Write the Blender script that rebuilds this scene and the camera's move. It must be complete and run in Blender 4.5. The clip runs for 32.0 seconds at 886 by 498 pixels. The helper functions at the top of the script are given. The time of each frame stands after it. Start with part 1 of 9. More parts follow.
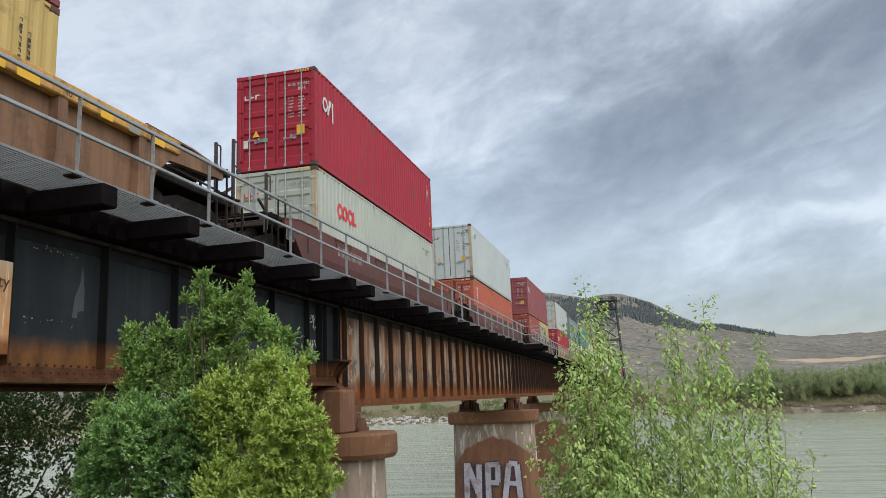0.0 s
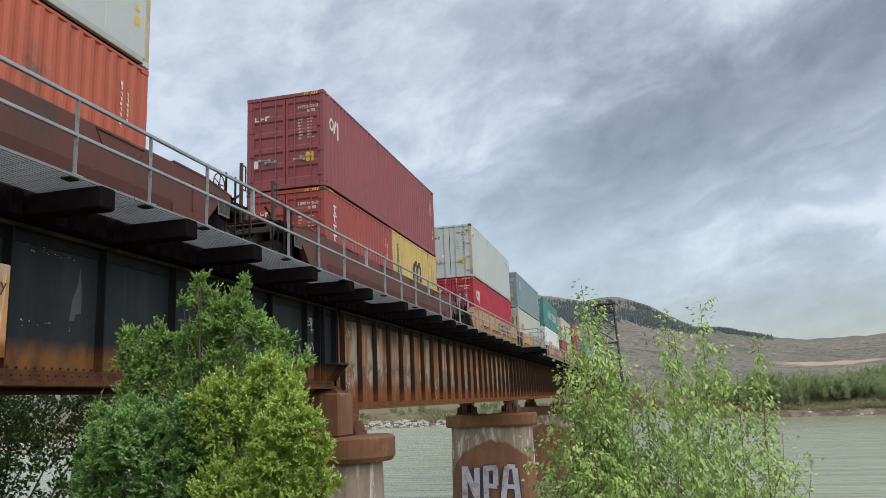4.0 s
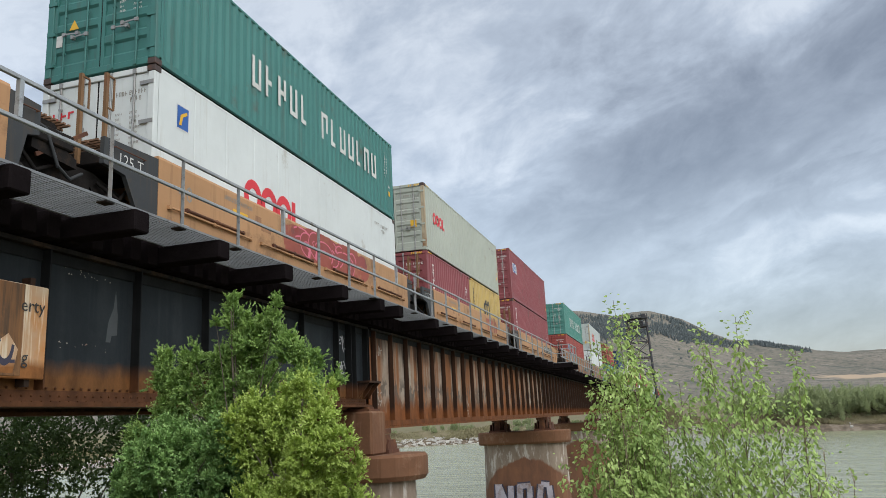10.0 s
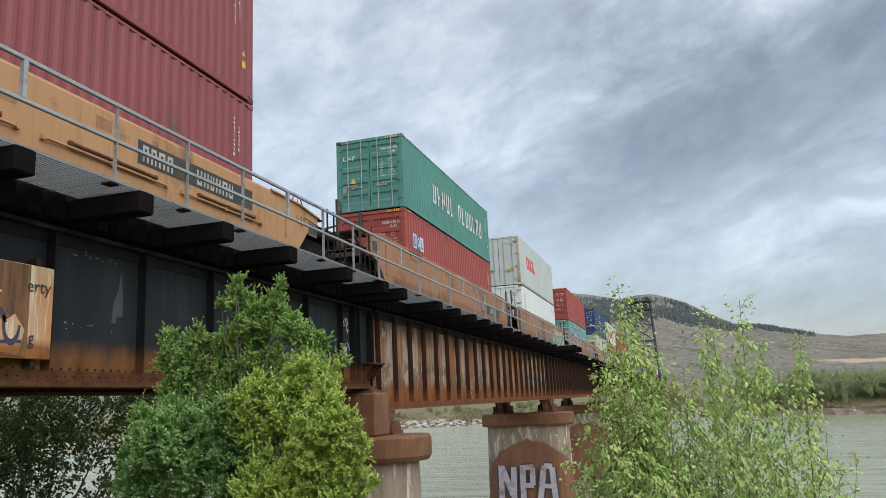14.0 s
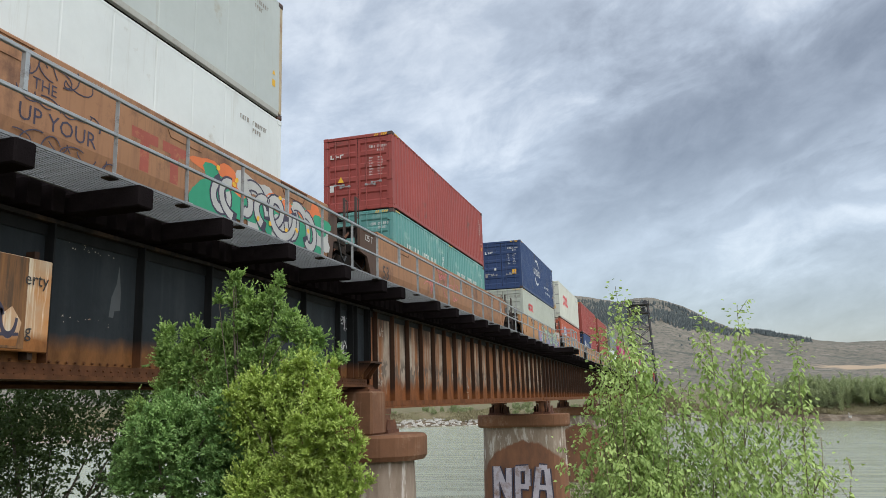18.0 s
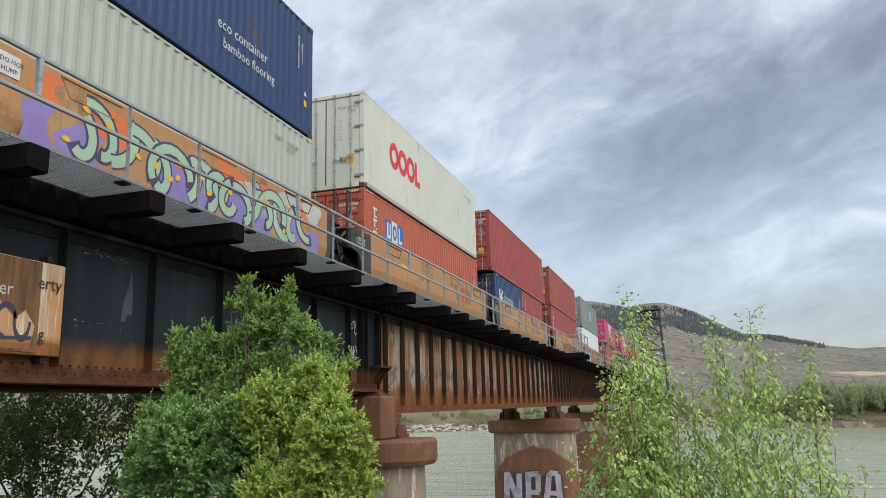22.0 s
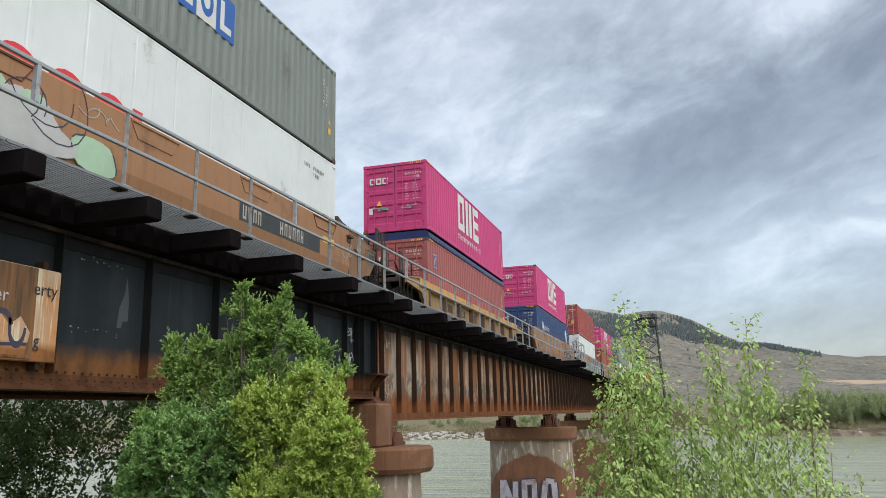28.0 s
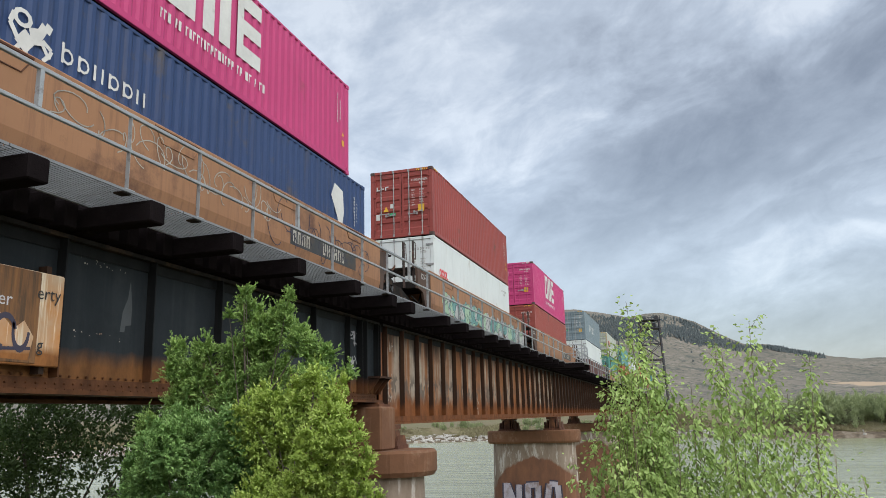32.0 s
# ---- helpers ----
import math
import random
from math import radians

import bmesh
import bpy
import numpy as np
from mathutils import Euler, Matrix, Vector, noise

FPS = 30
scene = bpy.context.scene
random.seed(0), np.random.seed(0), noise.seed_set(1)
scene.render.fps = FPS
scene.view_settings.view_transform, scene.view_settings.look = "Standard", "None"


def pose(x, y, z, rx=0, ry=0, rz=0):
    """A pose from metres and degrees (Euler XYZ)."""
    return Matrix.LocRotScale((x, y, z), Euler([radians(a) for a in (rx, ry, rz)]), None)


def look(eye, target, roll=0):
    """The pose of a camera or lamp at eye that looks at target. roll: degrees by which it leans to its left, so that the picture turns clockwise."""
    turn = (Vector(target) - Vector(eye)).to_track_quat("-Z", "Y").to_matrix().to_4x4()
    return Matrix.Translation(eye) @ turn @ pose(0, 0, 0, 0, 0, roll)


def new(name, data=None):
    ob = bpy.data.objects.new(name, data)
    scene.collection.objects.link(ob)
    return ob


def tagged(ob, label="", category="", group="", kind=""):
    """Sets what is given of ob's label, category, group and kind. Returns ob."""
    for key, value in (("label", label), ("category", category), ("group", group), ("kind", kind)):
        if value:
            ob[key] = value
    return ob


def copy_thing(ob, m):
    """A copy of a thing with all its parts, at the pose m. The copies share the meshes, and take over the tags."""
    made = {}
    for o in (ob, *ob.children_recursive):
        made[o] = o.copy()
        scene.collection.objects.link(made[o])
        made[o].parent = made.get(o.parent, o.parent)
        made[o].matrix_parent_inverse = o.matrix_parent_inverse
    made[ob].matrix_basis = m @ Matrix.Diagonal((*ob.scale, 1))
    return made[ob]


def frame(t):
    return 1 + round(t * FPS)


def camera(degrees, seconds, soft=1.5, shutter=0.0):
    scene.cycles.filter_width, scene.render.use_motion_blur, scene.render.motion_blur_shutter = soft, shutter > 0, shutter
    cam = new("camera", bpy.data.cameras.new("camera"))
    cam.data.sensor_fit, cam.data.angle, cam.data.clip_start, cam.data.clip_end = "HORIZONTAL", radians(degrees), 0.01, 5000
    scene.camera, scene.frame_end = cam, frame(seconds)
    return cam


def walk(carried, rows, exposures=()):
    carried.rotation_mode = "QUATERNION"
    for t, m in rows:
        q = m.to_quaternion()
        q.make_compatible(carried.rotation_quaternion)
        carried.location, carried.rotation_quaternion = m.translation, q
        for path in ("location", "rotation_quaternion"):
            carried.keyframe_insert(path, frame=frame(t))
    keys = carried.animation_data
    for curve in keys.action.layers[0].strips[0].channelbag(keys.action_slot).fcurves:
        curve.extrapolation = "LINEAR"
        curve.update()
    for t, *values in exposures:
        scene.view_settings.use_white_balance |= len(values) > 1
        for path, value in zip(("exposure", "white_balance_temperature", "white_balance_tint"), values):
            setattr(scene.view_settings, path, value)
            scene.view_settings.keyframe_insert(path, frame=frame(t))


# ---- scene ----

cam = camera(60.175, 32.0, soft=0.5)
EYE = (9.432, 0.0, -3.177)


def view(yaw, pitch, roll):
    """The pose of the hand-held camera on its spot on the bank."""
    return Matrix.Translation(EYE) @ pose(0, 0, 0, 0, 0, yaw) @ pose(0, 0, 0, 90 + pitch) @ pose(0, 0, 0, 0, 0, roll)


TURNS = [
    (0, 14.106, 11.002, -2.446),
    (0.5, 14.061, 11.025, -2.378),
    (1, 14.051, 11.050, -2.447),
    (1.5, 14.119, 11.095, -2.428),
    (2, 14.169, 11.122, -2.512),
    (2.5, 14.130, 11.230, -2.420),
    (3, 13.966, 11.285, -2.446),
    (3.5, 13.860, 11.219, -2.451),
    (5.5, 14.703, 11.427, -2.294),
    (6, 14.946, 11.944, -2.182),
    (6.5, 15.119, 12.395, -2.172),
    (7, 15.050, 12.600, -2.417),
    (7.5, 15.050, 12.600, -2.417),
    (8, 15.172, 12.525, -2.661),
    (8.5, 15.578, 12.444, -2.783),
    (9, 16.065, 12.584, -2.844),
    (9.5, 16.163, 12.750, -2.937),
    (10, 16.134, 12.582, -2.967),
    (10.5, 16.110, 12.281, -2.930),
    (11, 16.001, 11.947, -2.962),
    (11.5, 16.089, 11.755, -2.931),
    (12, 16.329, 11.688, -2.906),
    (12.5, 16.400, 11.672, -2.980),
    (13, 16.496, 11.558, -2.728),
    (13.5, 16.572, 11.383, -2.787),
    (14, 16.524, 11.287, -2.676),
    (14.5, 16.294, 11.276, -2.573),
    (16.5, 16.334, 11.335, -2.143),
    (17, 16.478, 11.329, -1.842),
    (17.5, 16.567, 11.351, -1.726),
    (18, 16.434, 11.270, -1.722),
    (18.5, 16.392, 11.409, -1.644),
    (19, 16.384, 11.507, -1.676),
    (19.5, 16.471, 11.430, -1.519),
    (20, 16.576, 11.426, -1.541),
    (20.5, 16.736, 11.506, -1.700),
    (21, 17.007, 11.772, -1.539),
    (21.5, 17.171, 11.816, -1.447),
    (22, 17.220, 11.651, -1.517),
    (22.5, 17.219, 11.532, -1.544),
    (23, 17.280, 11.469, -1.507),
    (23.5, 17.360, 11.527, -1.508),
    (24, 17.438, 11.760, -1.517),
    (24.5, 17.457, 11.989, -1.449),
    (25, 17.441, 12.060, -1.480),
    (25.5, 17.200, 12.160, -1.247),
    (27.5, 17.034, 12.353, -1.274),
    (28, 16.961, 12.186, -1.384),
    (28.5, 17.020, 12.224, -1.394),
    (29, 17.001, 12.274, -1.455),
    (29.5, 17.083, 12.344, -1.421),
    (30, 17.087, 12.364, -1.391),
    (30.5, 17.061, 12.359, -1.505),
    (31, 17.125, 12.314, -1.594),
    (31.5, 17.175, 12.348, -1.517),
    (32, 17.160, 12.412, -1.549),
]
walk(cam, [(t, view(a, b, c)) for t, a, b, c in TURNS], [(0, -0.03), (7, -0.06), (13, 0.04), (19, 0.03), (25, 0.11), (32, 0.06)])

# ---- light: a closed, uneven cloud cover and a weak, wide sun behind it ----
SUN_UP, SUN_ROUND = radians(46), radians(126)
world = bpy.data.worlds.new("overcast")
scene.world = world
world.use_nodes = True
wt = world.node_tree
wt.nodes.clear()


def wnode(kind, **values):
    n = wt.nodes.new(kind)
    for k, v in values.items():
        n.inputs[k].default_value = v
    return n


w_out = wnode("ShaderNodeOutputWorld")
w_bg = wnode("ShaderNodeBackground", Strength=1.0)
w_sky = wnode("ShaderNodeTexSky")
w_sky.sky_type, w_sky.sun_disc, w_sky.sun_elevation, w_sky.sun_rotation = "NISHITA", False, SUN_UP, SUN_ROUND
w_tc = wnode("ShaderNodeTexCoord")
w_sep = wnode("ShaderNodeSeparateXYZ")
wt.links.new(w_tc.outputs["Generated"], w_sep.inputs[0])


def wmath(op, a, b=None):
    n = wt.nodes.new("ShaderNodeMath")
    n.operation = op
    for i, v in enumerate((a, b)):
        if v is None:
            continue
        if isinstance(v, (int, float)):
            n.inputs[i].default_value = v
        else:
            wt.links.new(v, n.inputs[i])
    return n.outputs[0]


# streaks of cloud that rise to one side: w_p runs along them, w_q across
SLANT = radians(17)
w_x, w_y, w_z = (w_sep.outputs[k] for k in ("X", "Y", "Z"))
w_p = wmath("ADD", wmath("MULTIPLY", w_x, math.cos(SLANT)), wmath("MULTIPLY", w_z, math.sin(SLANT)))
w_q = wmath("SUBTRACT", wmath("MULTIPLY", w_z, math.cos(SLANT)), wmath("MULTIPLY", w_x, math.sin(SLANT)))
w_vec = wnode("ShaderNodeCombineXYZ")
wt.links.new(wmath("MULTIPLY", w_p, 0.55), w_vec.inputs[0])
wt.links.new(wmath("MULTIPLY", w_y, 0.5), w_vec.inputs[1])
wt.links.new(w_q, w_vec.inputs[2])


def wnoise(scale, detail, rough, distort):
    """Cloud noise about nought."""
    n = wnode("ShaderNodeTexNoise", Scale=scale, Detail=detail, Roughness=rough, Distortion=distort)
    wt.links.new(w_vec.outputs[0], n.inputs["Vector"])
    return wmath("SUBTRACT", n.outputs["Fac"], 0.5)


def wramp(v, a, b):
    n = wnode("ShaderNodeMapRange")
    n.interpolation_type = "SMOOTHSTEP"
    n.inputs["From Min"].default_value, n.inputs["From Max"].default_value = a, b
    wt.links.new(v, n.inputs["Value"])
    return n.outputs[0]


def wsum(first_, *terms):
    """first_ plus each value times its weight."""
    for v, k in terms:
        first_ = wmath("ADD", first_, wmath("MULTIPLY", v, k))
    return first_


w_big, w_mid, w_fine = wnoise(4.6, 3, 0.5, 0.4), wnoise(12.5, 7, 0.60, 0.45), wnoise(38.0, 6, 0.62, 0.4)
w_s = wsum(w_q, (w_big, 0.20), (w_mid, 0.18))
w_heavy = wmath("MULTIPLY", wmath("MULTIPLY", wramp(w_s, 0.175, 0.245), wramp(w_s, 0.46, 0.30)), wramp(w_p, -0.24, 0.10))
w_low = wmath("MULTIPLY", wmath("MULTIPLY", wramp(w_s, 0.14, 0.17), wramp(w_s, 0.205, 0.18)), wramp(w_p, -0.05, 0.12))
w_lit = wmath("MULTIPLY", wmath("MULTIPLY", wramp(w_s, 0.06, 0.11), wramp(w_s, 0.155, 0.13)), wramp(w_p, 0.0, 0.16))
w_left = wmath("MULTIPLY", wramp(w_x, -0.10, -0.55), wramp(w_z, 0.1, 0.4))
w_sum = wsum(0.515, (w_big, 0.26), (w_mid, 0.62), (w_fine, 0.26), (w_lit, 0.10), (w_left, 0.10), (w_heavy, -0.31), (w_low, -0.13),
             (wramp(w_z, 0.22, 0.06), -0.20))
w_ramp = wnode("ShaderNodeValToRGB")
el = w_ramp.color_ramp.elements
el[0].position, el[0].color = 0.10, (0.180, 0.187, 0.197, 1)
el[1].position, el[1].color = 0.66, (0.635, 0.672, 0.705, 1)
mid = el.new(0.50)
mid.color = (0.43, 0.47, 0.515, 1)
grey_ = el.new(0.30)
grey_.color = (0.283, 0.303, 0.327, 1)
wt.links.new(w_sum, w_ramp.inputs[0])
w_mix = wnode("ShaderNodeMix")
w_mix.data_type = "RGBA"
w_mix.inputs["Factor"].default_value = 0.06
wt.links.new(w_ramp.outputs[0], w_mix.inputs["A"])
wt.links.new(w_sky.outputs[0], w_mix.inputs["B"])
wt.links.new(w_mix.outputs["Result"], w_bg.inputs["Color"])
wt.links.new(w_bg.outputs[0], w_out.inputs["Surface"])

sun = new("sun", bpy.data.lights.new("sun", "SUN"))
sun.data.energy, sun.data.angle, sun.data.color = 3.35, radians(90), (1.0, 0.985, 0.96)
sun.matrix_world = look((40 * math.sin(SUN_ROUND), 40 * math.cos(SUN_ROUND), 50), (0, 0, 0))
scene.view_settings.exposure = 0.0

# ---- materials ----
def material(name, base, rough=0.6, metal=0.0, vary=0.25, grain=6.0, dirt=None, dirt_amount=0.0, streak=0.0, bump=0.15,
             bump_scale=40.0, per_object=0.0, spec=0.4):
    """A weathered surface: two scales of tone, optional stains and downward streaks of a dirt colour, fine relief."""
    m = bpy.data.materials.new(name)
    m.use_nodes = True
    t = m.node_tree
    b = t.nodes["Principled BSDF"]
    tc = t.nodes.new("ShaderNodeTexCoord")

    def noise_fac(scale, detail=4.0, rough_=0.6, stretch=None):
        n = t.nodes.new("ShaderNodeTexNoise")
        n.inputs["Scale"].default_value, n.inputs["Detail"].default_value, n.inputs["Roughness"].default_value = scale, detail, rough_
        src = tc.outputs["Object"]
        if stretch:
            mp = t.nodes.new("ShaderNodeMapping")
            mp.inputs["Scale"].default_value = stretch
            t.links.new(src, mp.inputs["Vector"])
            src = mp.outputs[0]
        t.links.new(src, n.inputs["Vector"])
        return n.outputs["Fac"]

    def mix(fac, a, bb):
        n = t.nodes.new("ShaderNodeMix")
        n.data_type = "RGBA"
        for key, v in (("Factor", fac), ("A", a), ("B", bb)):
            if isinstance(v, (tuple, float, int)):
                n.inputs[key].default_value = (*v, 1) if isinstance(v, tuple) else v
            else:
                t.links.new(v, n.inputs[key])
        return n.outputs["Result"]

    def ramp(fac, lo, hi):
        n = t.nodes.new("ShaderNodeMapRange")
        n.inputs["From Min"].default_value, n.inputs["From Max"].default_value = lo, hi
        t.links.new(fac, n.inputs["Value"])
        return n.outputs["Result"]

    dark = tuple(c * (1 - vary) for c in base)
    light = tuple(min(1.0, c * (1 + vary * 0.6)) for c in base)
    col = mix(ramp(noise_fac(grain * 0.12, 3), 0.3, 0.7), dark, light)
    fine = mix(ramp(noise_fac(grain, 6, 0.7), 0.35, 0.7), tuple(c * (1 - vary * 0.5) for c in base), light)
    col = mix(0.4, col, fine)
    if per_object:
        info = t.nodes.new("ShaderNodeObjectInfo")
        col = mix(info.outputs["Random"], col, mix(per_object, col, tuple(c * 0.4 for c in base)))
    if dirt and dirt_amount:
        f = ramp(noise_fac(grain * 0.3, 7, 0.72), 0.66 - 0.3 * dirt_amount, 0.78 - 0.2 * dirt_amount)
        col = mix(f, col, dirt)
    if dirt and streak:
        f = ramp(noise_fac(1.0, 5, 0.7, (7.0, 7.0, 0.45)), 0.62 - 0.25 * streak, 0.85 - 0.2 * streak)
        f2 = t.nodes.new("ShaderNodeMath")
        f2.operation = "MULTIPLY"
        f2.inputs[1].default_value = min(0.9, 0.35 + streak * 0.6)
        t.links.new(f, f2.inputs[0])
        col = mix(f2.outputs[0], col, dirt)
    t.links.new(col, b.inputs["Base Color"])
    rr = t.nodes.new("ShaderNodeMapRange")
    rr.inputs["To Min"].default_value, rr.inputs["To Max"].default_value = max(0.02, rough - 0.12), min(1.0, rough + 0.12)
    t.links.new(noise_fac(grain * 0.7, 4), rr.inputs["Value"])
    t.links.new(rr.outputs[0], b.inputs["Roughness"])
    b.inputs["Metallic"].default_value = metal
    b.inputs["Specular IOR Level"].default_value = spec
    if bump:
        bp = t.nodes.new("ShaderNodeBump")
        bp.inputs["Strength"].default_value, bp.inputs["Distance"].default_value = bump, 0.02
        t.links.new(noise_fac(bump_scale, 5), bp.inputs["Height"])
        t.links.new(bp.outputs[0], b.inputs["Normal"])
    return m


RUST = (0.16, 0.055, 0.02)
GRIME = (0.09, 0.075, 0.06)


def paint(name, base, dirt=GRIME, amount=0.25, streak=0.35, rough=0.5):
    return material(name, base, rough, 0, 0.14, 3.0, dirt, amount, streak, 0.05, 60, 0.0, 0.26)


